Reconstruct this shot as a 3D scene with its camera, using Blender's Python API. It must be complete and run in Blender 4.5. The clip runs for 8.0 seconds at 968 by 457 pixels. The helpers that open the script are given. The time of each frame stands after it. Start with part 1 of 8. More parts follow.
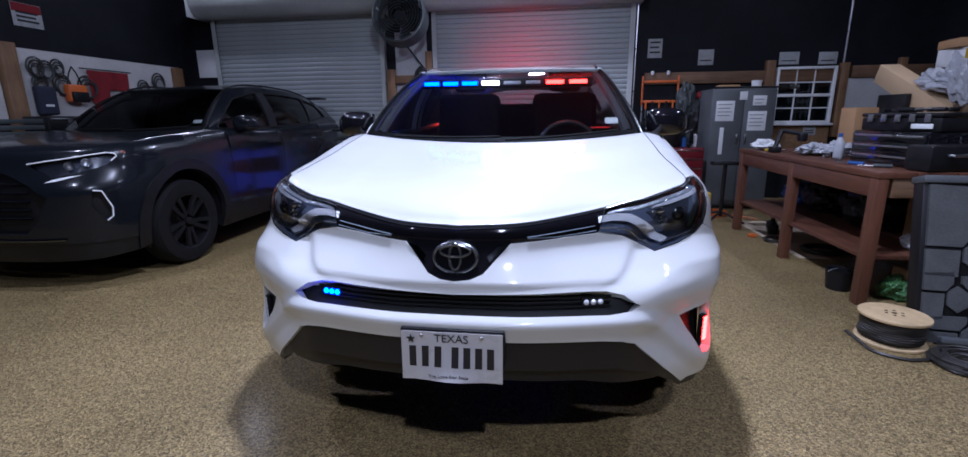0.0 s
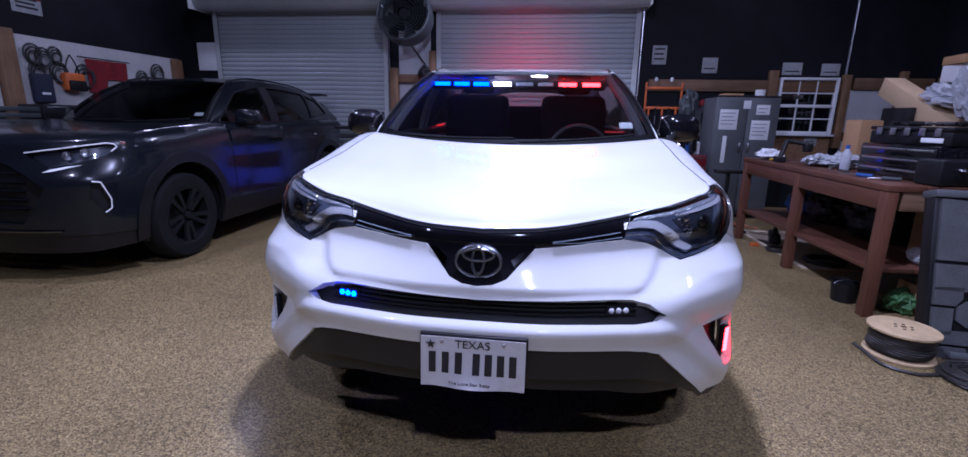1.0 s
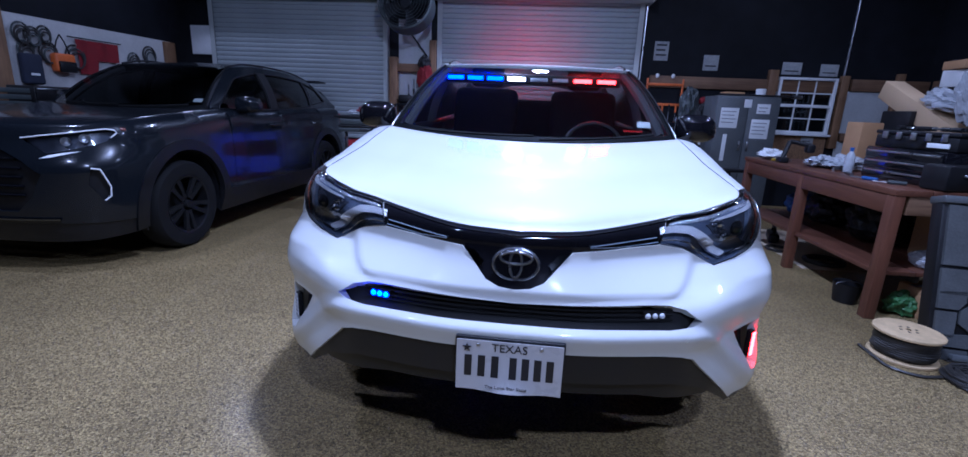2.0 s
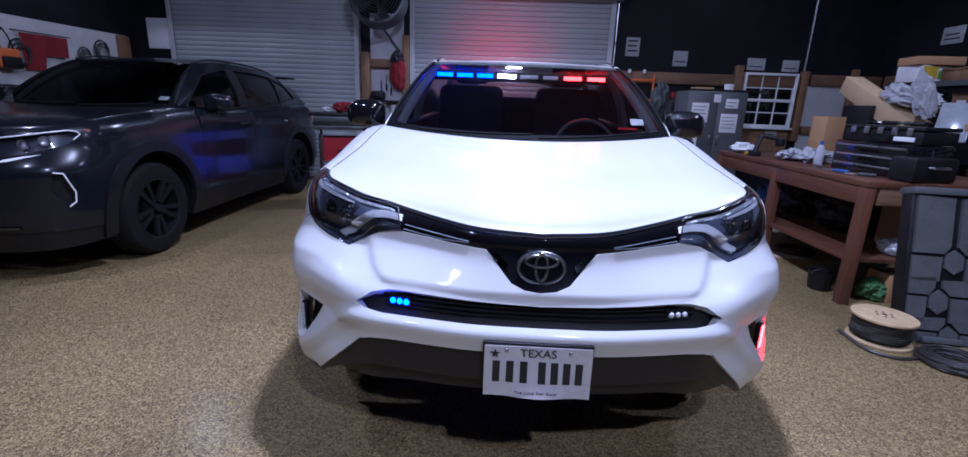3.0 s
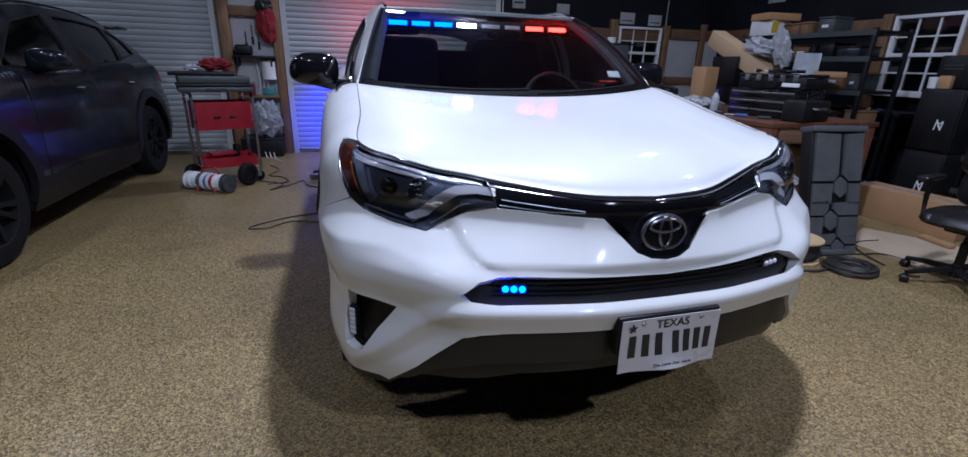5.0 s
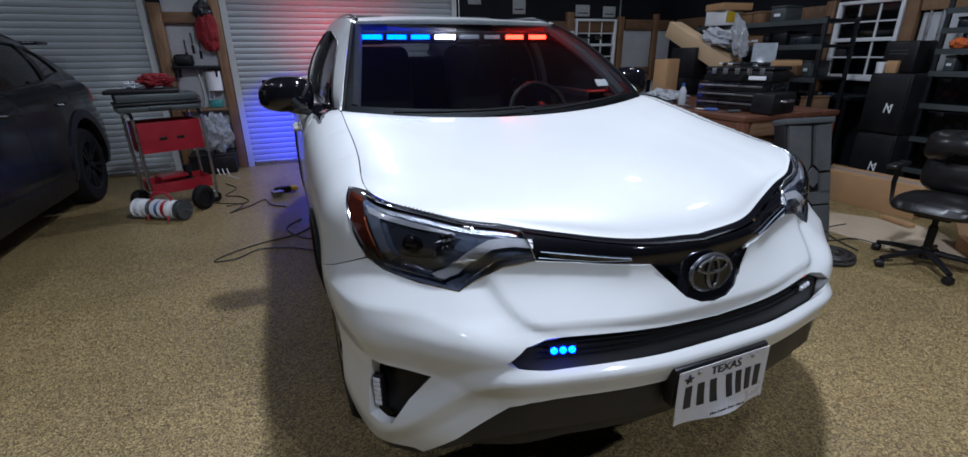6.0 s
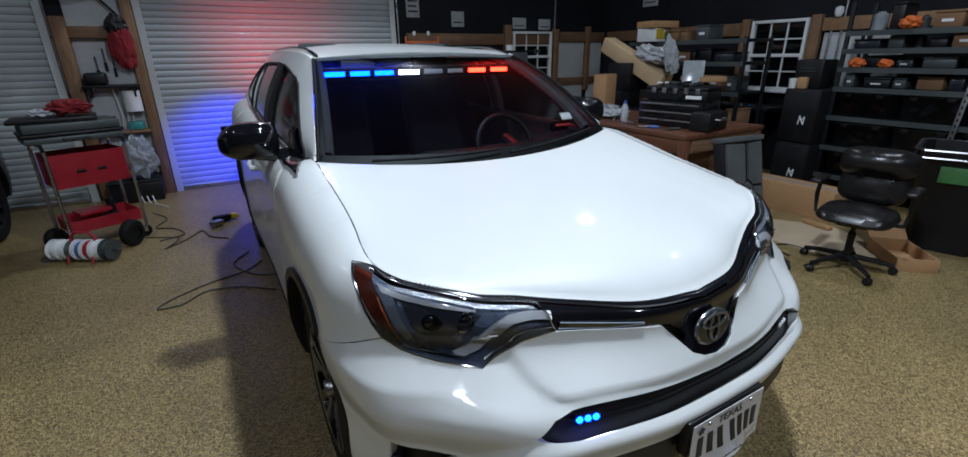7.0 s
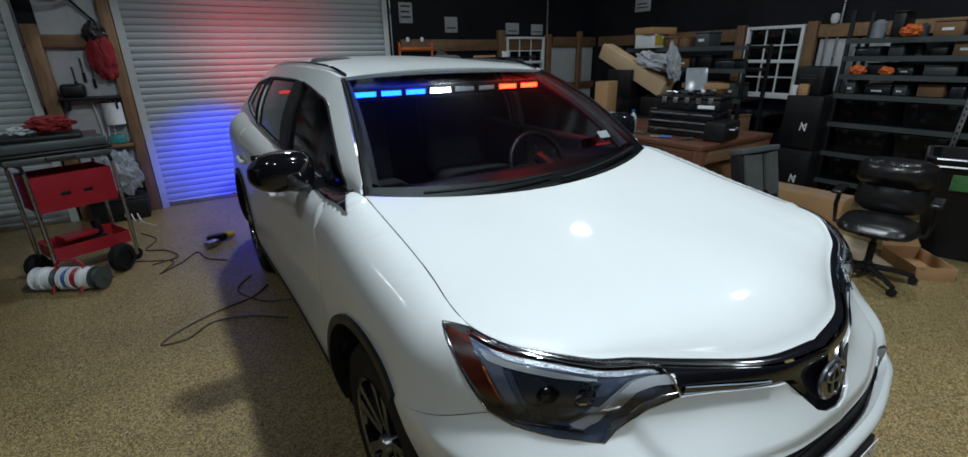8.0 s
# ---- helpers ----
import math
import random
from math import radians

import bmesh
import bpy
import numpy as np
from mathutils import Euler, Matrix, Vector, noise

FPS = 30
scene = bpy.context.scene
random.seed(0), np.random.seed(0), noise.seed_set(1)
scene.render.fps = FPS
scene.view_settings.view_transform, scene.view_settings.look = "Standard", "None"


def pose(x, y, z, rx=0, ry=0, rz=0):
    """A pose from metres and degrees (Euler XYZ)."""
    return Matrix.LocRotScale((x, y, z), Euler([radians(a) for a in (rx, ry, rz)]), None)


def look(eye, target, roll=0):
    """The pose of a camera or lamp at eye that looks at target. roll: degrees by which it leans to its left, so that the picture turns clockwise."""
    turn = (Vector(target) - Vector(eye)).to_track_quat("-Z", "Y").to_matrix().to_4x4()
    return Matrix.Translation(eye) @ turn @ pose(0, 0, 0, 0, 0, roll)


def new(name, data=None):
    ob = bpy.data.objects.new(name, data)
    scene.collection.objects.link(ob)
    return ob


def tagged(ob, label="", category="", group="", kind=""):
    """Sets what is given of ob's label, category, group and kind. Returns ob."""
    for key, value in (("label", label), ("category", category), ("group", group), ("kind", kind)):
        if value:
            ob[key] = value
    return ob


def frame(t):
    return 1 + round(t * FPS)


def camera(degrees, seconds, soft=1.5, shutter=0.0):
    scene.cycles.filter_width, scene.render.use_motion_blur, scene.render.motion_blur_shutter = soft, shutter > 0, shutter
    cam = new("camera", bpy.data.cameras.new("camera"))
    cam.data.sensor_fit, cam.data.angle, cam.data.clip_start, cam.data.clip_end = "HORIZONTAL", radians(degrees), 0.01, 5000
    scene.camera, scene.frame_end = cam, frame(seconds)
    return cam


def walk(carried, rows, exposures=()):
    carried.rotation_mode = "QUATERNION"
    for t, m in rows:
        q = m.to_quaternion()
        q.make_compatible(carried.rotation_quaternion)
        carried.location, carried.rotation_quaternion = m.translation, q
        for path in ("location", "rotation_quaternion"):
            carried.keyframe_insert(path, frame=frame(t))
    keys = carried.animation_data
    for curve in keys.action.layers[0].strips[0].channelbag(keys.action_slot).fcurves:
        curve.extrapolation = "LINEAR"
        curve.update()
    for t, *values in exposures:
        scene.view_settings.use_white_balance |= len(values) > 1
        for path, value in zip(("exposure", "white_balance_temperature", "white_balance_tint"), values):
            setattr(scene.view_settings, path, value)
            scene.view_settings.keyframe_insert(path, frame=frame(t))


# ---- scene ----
cam = camera(91.5, 8.0)
PATH = [
    (0, (0.952, 0.784, 1.228), (0.681, 2.711, 0.766), -0.6),
    (0.5, (0.929, 0.799, 1.217), (0.668, 2.73, 0.765), 0.1),
    (1, (0.856, 0.81, 1.225), (0.612, 2.742, 0.769), 1.1),
    (1.5, (0.766, 0.816, 1.238), (0.54, 2.746, 0.763), 2.2),
    (3, (0.54, 0.836, 1.264), (0.488, 2.769, 0.755), 2.2),
    (3.5, (0.348, 0.877, 1.229), (0.449, 2.808, 0.72), 2.4),
    (4, (0.148, 0.959, 1.199), (0.488, 2.856, 0.664), 2.5),
    (4.5, (0.009, 0.985, 1.205), (0.434, 2.847, 0.611), 2.2),
    (4.7, (-0.05, 1.028, 1.212), (0.421, 2.867, 0.581), 2.1),
    (5.8, (-0.257, 1.299, 1.314), (0.399, 3.062, 0.633), -0.6),
    (6, (-0.267, 1.329, 1.343), (0.431, 3.072, 0.653), -0.8),
    (6.5, (-0.35, 1.405, 1.432), (0.522, 3.067, 0.742), -1.3),
    (7, (-0.414, 1.475, 1.516), (0.526, 3.099, 0.825), -0.9),
    (7.5, (-0.491, 1.619, 1.533), (0.502, 3.21, 0.838), -0.0),
    (8, (-0.589, 1.778, 1.596), (0.433, 3.352, 0.906), -1.1),
]
walk(cam, [(t, look(eye, target, roll)) for t, eye, target, roll in PATH],
     [(0.0, 0.95, 5450, 34), (0.5, 0.95, 5800, 32), (1.0, 0.95, 5200, 48), (1.5, 0.92, 4700, 34), (3.0, 0.97, 5150, 42), (3.5, 0.95, 5850, 4), (4.0, 0.92, 5000, 40),
      (4.5, 0.82, 5250, 36), (6.0, 0.7, 5900, 22), (6.5, 0.7, 5600, 20), (7.0, 0.62, 6000, 16), (7.5, 0.58, 6000, 16), (8.0, 0.52, 6200, 10)])


# ceiling lamps: place across and along the room, power, and height and tilt where they differ
LAMPS = [(0.75, 2.55, 77), (1.6, -0.9, 51), (-1.7, 0.3, 15), (-2.8, 2.9, 15), (4.3, 2.8, 14), (4.2, 5.9, 3), (0.7, 7.4, 31), (-3.9, 7.2, 4)]
STROBE = 30


# ---- world and lamps ----
world = bpy.data.worlds.new("night")
world.use_nodes = True
world.node_tree.nodes["Background"].inputs[0].default_value = (0.02, 0.025, 0.04, 1)
world.node_tree.nodes["Background"].inputs[1].default_value = 0.3
scene.world = world


# ---- materials ----
def nodes_of(name):
    m = bpy.data.materials.new(name)
    m.use_nodes = True
    t = m.node_tree
    return m, t, t.nodes["Principled BSDF"]


def mat(name, col, rough=0.5, metal=0.0, var=0.25, scale=6.0, bump=0.15, bscale=60.0, coat=0.0, col2=None, rvar=0.12, spec=0.5, piece=0.0):
    """A surface with stains (scale, in 1/m) and fine grain (bscale)."""
    m, t, p = nodes_of(name)
    N, L = t.nodes, t.links
    co = N.new("ShaderNodeTexCoord")
    n1 = N.new("ShaderNodeTexNoise")
    n1.inputs["Scale"].default_value, n1.inputs["Detail"].default_value = scale, 6
    n2 = N.new("ShaderNodeTexNoise")
    n2.inputs["Scale"].default_value, n2.inputs["Detail"].default_value = bscale, 4
    L.new(co.outputs["Object"], n1.inputs["Vector"])
    L.new(co.outputs["Object"], n2.inputs["Vector"])
    r = N.new("ShaderNodeValToRGB")
    a = [c * (1 - var) for c in col]
    b = list(col2) if col2 else [min(1, c * (1 + var)) for c in col]
    r.color_ramp.elements[0].color, r.color_ramp.elements[1].color = (*a, 1), (*b, 1)
    r.color_ramp.elements[0].position, r.color_ramp.elements[1].position = 0.3, 0.7
    mx = N.new("ShaderNodeMix")
    mx.inputs[0].default_value = 0.3
    L.new(n1.outputs["Fac"], mx.inputs[2])
    L.new(n2.outputs["Fac"], mx.inputs[3])
    src = mx.outputs[0]
    if piece:
        oi = N.new("ShaderNodeObjectInfo")
        ad = N.new("ShaderNodeMath")
        ad.operation = "MULTIPLY_ADD"
        ad.inputs[1].default_value, ad.inputs[2].default_value = piece, -piece / 2
        L.new(oi.outputs["Random"], ad.inputs[0])
        a2 = N.new("ShaderNodeMath")
        L.new(src, a2.inputs[0])
        L.new(ad.outputs[0], a2.inputs[1])
        src = a2.outputs[0]
    L.new(src, r.inputs[0])
    L.new(r.outputs[0], p.inputs["Base Color"])
    mr = N.new("ShaderNodeMapRange")
    mr.inputs[3].default_value, mr.inputs[4].default_value = max(0.02, rough - rvar), min(1, rough + rvar)
    L.new(n1.outputs["Fac"], mr.inputs[0])
    L.new(mr.outputs[0], p.inputs["Roughness"])
    p.inputs["Metallic"].default_value = metal
    p.inputs["Specular IOR Level"].default_value = spec
    p.inputs["Coat Weight"].default_value = coat
    p.inputs["Coat Roughness"].default_value = 0.03
    if bump:
        bp = N.new("ShaderNodeBump")
        bp.inputs["Strength"].default_value, bp.inputs["Distance"].default_value = bump, 0.003
        L.new(n2.outputs["Fac"], bp.inputs["Height"])
        L.new(bp.outputs[0], p.inputs["Normal"])
    return m


def glass(name, tint=(0.5, 0.55, 0.55), gloss=1.0, rough=0.01, haze=0.0):
    m, t, p = nodes_of(name)
    N, L = t.nodes, t.links
    N.remove(p)
    tr, gl, fr, mx = N.new("ShaderNodeBsdfTransparent"), N.new("ShaderNodeBsdfGlossy"), N.new("ShaderNodeFresnel"), N.new("ShaderNodeMixShader")
    tr.inputs[0].default_value = (*tint, 1)
    gl.inputs[0].default_value, gl.inputs["Roughness"].default_value = (gloss, gloss, gloss, 1), rough
    fr.inputs[0].default_value = 1.5
    L.new(fr.outputs[0], mx.inputs[0])
    L.new(tr.outputs[0], mx.inputs[1])
    L.new(gl.outputs[0], mx.inputs[2])
    last = mx
    # translucent veil; on car glass it stands in for the lens glow
    if haze:
        df, m2 = N.new("ShaderNodeBsdfTranslucent"), N.new("ShaderNodeMixShader")
        df.inputs[0].default_value, m2.inputs[0].default_value = (0.6, 0.6, 0.6, 1), haze
        L.new(mx.outputs[0], m2.inputs[1])
        L.new(df.outputs[0], m2.inputs[2])
        last = m2
    L.new(last.outputs[0], N["Material Output"].inputs[0])
    return m


def glow(name, col, strength):
    m, t, p = nodes_of(name)
    p.inputs["Base Color"].default_value = (*[c * 0.5 for c in col], 1)
    p.inputs["Emission Color"].default_value, p.inputs["Emission Strength"].default_value = (*col, 1), strength
    p.inputs["Roughness"].default_value = 0.3
    return m


def floor_material():
    """Sealed pebble floor: tan and brown grains, a satin clear coat, worn patches."""
    m, t, p = nodes_of("pebble_epoxy")
    N, L = t.nodes, t.links
    co = N.new("ShaderNodeTexCoord")
    v = N.new("ShaderNodeTexVoronoi")
    v.inputs["Scale"].default_value = 165
    v2 = N.new("ShaderNodeTexNoise")
    v2.inputs["Scale"].default_value, v2.inputs["Detail"].default_value = 38, 6
    big = N.new("ShaderNodeTexNoise")
    big.inputs["Scale"].default_value, big.inputs["Detail"].default_value = 0.9, 5
    for n in (v, v2, big):
        L.new(co.outputs["Object"], n.inputs["Vector"])
    sep = N.new("ShaderNodeSeparateColor")
    L.new(v.outputs["Color"], sep.inputs[0])
    r = N.new("ShaderNodeValToRGB")
    e = r.color_ramp.elements
    e[0].position, e[0].color = 0.0, (0.085, 0.057, 0.023, 1)
    e[1].position, e[1].color = 1.0, (0.52, 0.395, 0.163, 1)
    for pos, c in ((0.22, (0.175, 0.122, 0.045)), (0.5, (0.285, 0.206, 0.084)), (0.8, (0.385, 0.288, 0.125))):
        k = e.new(pos)
        k.color = (*c, 1)
    L.new(sep.outputs[0], r.inputs[0])
    r2 = N.new("ShaderNodeMapRange")
    r2.inputs[1].default_value, r2.inputs[2].default_value, r2.inputs[3].default_value, r2.inputs[4].default_value = 0.3, 0.7, 0.72, 1.12
    L.new(big.outputs["Fac"], r2.inputs[0])
    r3 = N.new("ShaderNodeMapRange")
    r3.inputs[1].default_value, r3.inputs[2].default_value, r3.inputs[3].default_value, r3.inputs[4].default_value = 0.3, 0.7, 0.82, 1.15
    L.new(v2.outputs["Fac"], r3.inputs[0])
    mu = N.new("ShaderNodeMath")
    mu.operation = "MULTIPLY"
    L.new(r2.outputs[0], mu.inputs[0])
    L.new(r3.outputs[0], mu.inputs[1])
    mx = N.new("ShaderNodeVectorMath")
    mx.operation = "SCALE"
    L.new(r.outputs[0], mx.inputs[0])
    L.new(mu.outputs[0], mx.inputs["Scale"])
    L.new(mx.outputs[0], p.inputs["Base Color"])
    rr = N.new("ShaderNodeMapRange")
    rr.inputs[3].default_value, rr.inputs[4].default_value = 0.28, 0.6
    L.new(sep.outputs[1], rr.inputs[0])
    L.new(rr.outputs[0], p.inputs["Roughness"])
    bp = N.new("ShaderNodeBump")
    bp.inputs["Strength"].default_value, bp.inputs["Distance"].default_value = 0.8, 0.005
    L.new(v.outputs["Distance"], bp.inputs["Height"])
    L.new(bp.outputs[0], p.inputs["Normal"])
    p.inputs["Coat Weight"].default_value, p.inputs["Coat Roughness"].default_value = 0.25, 0.2
    return m


def wood_material(name, dark, light, rough=0.6, axis="X", piece=0.3):
    m, t, p = nodes_of(name)
    N, L = t.nodes, t.links
    co = N.new("ShaderNodeTexCoord")
    mp = N.new("ShaderNodeMapping")
    mp.inputs["Scale"].default_value = {"X": (2, 30, 30), "Y": (30, 2, 30), "Z": (30, 30, 2)}[axis]
    n = N.new("ShaderNodeTexNoise")
    n.inputs["Scale"].default_value, n.inputs["Detail"].default_value, n.inputs["Distortion"].default_value = 1.0, 7, 1.2
    n2 = N.new("ShaderNodeTexNoise")
    n2.inputs["Scale"].default_value, n2.inputs["Detail"].default_value = 5, 5
    L.new(co.outputs["Object"], mp.inputs["Vector"])
    L.new(mp.outputs[0], n.inputs["Vector"])
    L.new(co.outputs["Object"], n2.inputs["Vector"])
    mx = N.new("ShaderNodeMix")
    mx.inputs[0].default_value = 0.35
    L.new(n.outputs["Fac"], mx.inputs[2])
    L.new(n2.outputs["Fac"], mx.inputs[3])
    r = N.new("ShaderNodeValToRGB")
    r.color_ramp.elements[0].color, r.color_ramp.elements[1].color = (*dark, 1), (*light, 1)
    r.color_ramp.elements[0].position, r.color_ramp.elements[1].position = 0.3, 0.68
    L.new(mx.outputs[0], r.inputs[0])
    L.new(r.outputs[0], p.inputs["Base Color"])
    p.inputs["Roughness"].default_value = rough
    bp = N.new("ShaderNodeBump")
    bp.inputs["Strength"].default_value, bp.inputs["Distance"].default_value = 0.3, 0.003
    L.new(n.outputs["Fac"], bp.inputs["Height"])
    L.new(bp.outputs[0], p.inputs["Normal"])
    return m


M_FLOOR = floor_material()
M_WHITE_CAR = mat("white_car_paint", (0.60, 0.62, 0.61), 0.45, 0, 0.02, 3, 0.0, 300, coat=0.65, rvar=0.04)
M_WHITE_CAR.node_tree.nodes["Principled BSDF"].inputs["Coat Roughness"].default_value = 0.07
M_GREY_CAR = mat("grey_metallic_paint", (0.007, 0.009, 0.012), 0.25, 0.0, 0.1, 2, 0.02, 500, coat=0.5, rvar=0.06, spec=0.2)
M_GREY_CAR.node_tree.nodes["Principled BSDF"].inputs["Coat Roughness"].default_value = 0.10
M_BLACK = mat("black_plastic", (0.008, 0.008, 0.009), 0.45, 0, 0.3, 12, 0.1, 200, spec=0.35)
M_GLOSS_BLACK = mat("gloss_black", (0.006, 0.006, 0.008), 0.08, 0, 0.2, 5, 0.01, 100, coat=0.6, rvar=0.03)
M_GREY_PLASTIC = mat("grey_plastic", (0.0065, 0.0065, 0.008), 0.5, 0, 0.2, 10, 0.15, 300)
M_CHROME = mat("chrome", (0.75, 0.76, 0.78), 0.1, 1, 0.08, 6, 0.02, 100, rvar=0.05)
M_BADGE = mat("badge_chrome", (0.20, 0.21, 0.235), 0.25, 0.8, 0.1, 9, 0.03, 150, coat=0.3)
M_STEEL = mat("dull_steel", (0.50, 0.51, 0.53), 0.3, 1, 0.2, 9, 0.08, 120)
M_DARK_CHROME = mat("dark_chrome", (0.16, 0.17, 0.19), 0.15, 1, 0.15, 9, 0.03, 150)
M_RUBBER = mat("tyre_rubber", (0.006, 0.006, 0.006), 0.8, 0, 0.3, 9, 0.3, 150, spec=0.25)
M_RIM = mat("alloy", (0.30, 0.31, 0.32), 0.3, 1, 0.15, 9, 0.05, 100)
M_GLASS = glass("tinted_glass", (0.64, 0.68, 0.68), haze=0.05)
M_REARGLASS = glass("rear_glass", (0.42, 0.45, 0.46), haze=0.02)
M_DARKGLASS = glass("privacy_glass", (0.05, 0.055, 0.06), rough=0.1, haze=0.012)
M_LENS = glass("clear_lens", (0.95, 0.96, 0.98))
M_PANE = glass("window_pane", (0.75, 0.78, 0.78))
M_BOWL = mat("lamp_bowl", (0.060, 0.068, 0.088), 0.25, 0, 0.2, 9, 0.03, 120, coat=0.4)
M_LAMP_GREY = mat("lamp_frame", (0.30, 0.36, 0.45), 0.3, 0.2, 0.15, 9, 0.03, 120, coat=0.3)
M_LAMP_IN = mat("lamp_housing", (0.17, 0.21, 0.30), 0.25, 0.2, 0.15, 9, 0.03, 120, coat=0.3)
M_RIBBED = mat("ribbed_lens", (0.42, 0.44, 0.47), 0.22, 0.7, 0.6, 170, 0.8, 240)
M_SILVER = mat("silver_plastic", (0.88, 0.90, 0.93), 0.3, 0.0, 0.1, 9, 0.03, 120, coat=0.4)
M_AMBER = mat("amber_reflector", (0.14, 0.028, 0.014), 0.2, 0, 0.2, 60, 0.3, 300, coat=0.5)
M_REDLENS = mat("red_lens", (0.4, 0.015, 0.012), 0.15, 0, 0.2, 60, 0.2, 300, coat=0.6)
M_SEAT = mat("grey_seat_cloth", (0.05, 0.05, 0.055), 0.9, 0, 0.3, 20, 0.4, 400)
M_BLUE_LED = glow("blue_led", (0.006, 0.032, 1.0), 30)
M_RED_LED = glow("red_led", (1.0, 0.013, 0.003), 32)
M_WHITE_LED = glow("white_led", (0.95, 0.97, 1.0), 40)
M_LED_OFF = mat("unlit_led_lens", (0.55, 0.57, 0.62), 0.15, 0, 0.2, 90, 0.5, 200, coat=0.6)
M_PLATE = mat("plate_white", (0.52, 0.52, 0.53), 0.3, 0, 0.05, 20, 0.03, 200, coat=0.3)
M_INK = mat("black_ink", (0.015, 0.015, 0.018), 0.5, 0, 0.1, 20, 0)
M_WOOD = wood_material("framing_wood", (0.12, 0.062, 0.028), (0.26, 0.148, 0.07), 0.65, "Z")
M_WOODX = wood_material("rail_wood", (0.10, 0.052, 0.025), (0.21, 0.12, 0.06), 0.65, "X")
M_BENCH = wood_material("red_stained_wood", (0.070, 0.026, 0.014), (0.150, 0.060, 0.032), 0.45, "Y")
M_BENCHLEG = wood_material("red_stained_leg", (0.075, 0.027, 0.013), (0.165, 0.064, 0.033), 0.5, "Z")
M_OSB = mat("strand_board", (0.26, 0.15, 0.075), 0.75, 0, 0.45, 45, 0.4, 90)
M_CARD = mat("cardboard", (0.43, 0.25, 0.115), 0.8, 0, 0.14, 4, 0.2, 120)
# cardboard darkened so its colour carries the shade on the shelves
M_SHADECARD = mat("shaded_cardboard", (0.19, 0.105, 0.05), 0.85, 0, 0.2, 5, 0.2, 120)
M_BLACKWALL = mat("black_wall_liner", (0.008, 0.009, 0.012), 0.6, 0, 0.4, 1.5, 0.2, 6, spec=0.2)
M_WHITEPANEL = mat("white_panel", (0.48, 0.50, 0.50), 0.5, 0, 0.15, 2.5, 0.15, 30)
M_PEG = mat("white_pegboard", (0.52, 0.52, 0.50), 0.6, 0, 0.15, 3, 0.2, 30)
M_DOOR = mat("roller_door_steel", (0.37, 0.41, 0.41), 0.4, 0.0, 0.12, 1.2, 0.08, 25, coat=0.1)
M_DRUM = mat("door_hood_paint", (0.46, 0.49, 0.47), 0.5, 0, 0.15, 2, 0.1, 30)
M_RED = mat("red_enamel", (0.32, 0.014, 0.024), 0.35, 0, 0.2, 7, 0.08, 90, coat=0.3)
M_REDDARK = mat("dark_red_enamel", (0.15, 0.012, 0.018), 0.35, 0, 0.2, 7, 0.08, 90, coat=0.3)
M_REDCLOTH = mat("red_cloth", (0.20, 0.010, 0.014), 0.9, 0, 0.2, 9, 0.4, 200)
M_ORANGE = mat("orange_plastic", (0.6, 0.13, 0.02), 0.5, 0, 0.2, 12, 0.1, 90)
M_YELLOW = mat("yellow_plastic", (0.62, 0.42, 0.03), 0.5, 0, 0.2, 12, 0.1, 90)
M_GREEN = mat("green_plastic", (0.05, 0.16, 0.05), 0.5, 0, 0.3, 12, 0.1, 90)
M_LIME = mat("lime_plastic", (0.16, 0.30, 0.05), 0.5, 0, 0.2, 12, 0.1, 90)
M_GREYMETAL = mat("grey_cabinet_paint", (0.10, 0.11, 0.115), 0.45, 0.2, 0.25, 3, 0.1, 60)
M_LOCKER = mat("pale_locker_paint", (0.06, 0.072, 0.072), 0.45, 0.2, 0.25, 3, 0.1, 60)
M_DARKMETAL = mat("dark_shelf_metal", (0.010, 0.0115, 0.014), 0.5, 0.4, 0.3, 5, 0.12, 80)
M_SIGN = mat("grey_sign", (0.36, 0.38, 0.38), 0.7, 0, 0.25, 14, 0.1, 60)
M_PAPER = mat("paper", (0.72, 0.74, 0.74), 0.8, 0, 0.08, 9, 0.1, 60)
M_LEATHER = mat("black_leather", (0.013, 0.012, 0.012), 0.29, 0, 0.3, 9, 0.12, 160, rvar=0.06)
M_FILM = mat("crumpled_plastic_film", (0.42, 0.44, 0.46), 0.18, 0, 0.15, 25, 0.9, 45, coat=0.4)
M_CLEAR = mat("clear_plastic", (0.28, 0.31, 0.33), 0.2, 0, 0.2, 12, 0.1, 60, coat=0.4)
M_BLUE = mat("blue_plastic", (0.03, 0.10, 0.32), 0.4, 0, 0.2, 12, 0.1, 90)
M_WIRE = mat("black_cable", (0.03, 0.028, 0.025), 0.45, 0, 0.2, 30, 0.1, 200)
M_CEIL = mat("dark_ceiling", (0.012, 0.013, 0.016), 0.8, 0, 0.3, 1.5, 0.2, 6)
M_BIN = mat("translucent_bin", (0.018, 0.025, 0.032), 0.3, 0, 0.3, 6, 0.1, 40, coat=0.3)
M_TOTE = glass("cloudy_tote", (0.30, 0.38, 0.44), rough=0.25, haze=0.10)
M_LAMP = glow("lamp_tube", (1.0, 0.98, 0.92), 25)


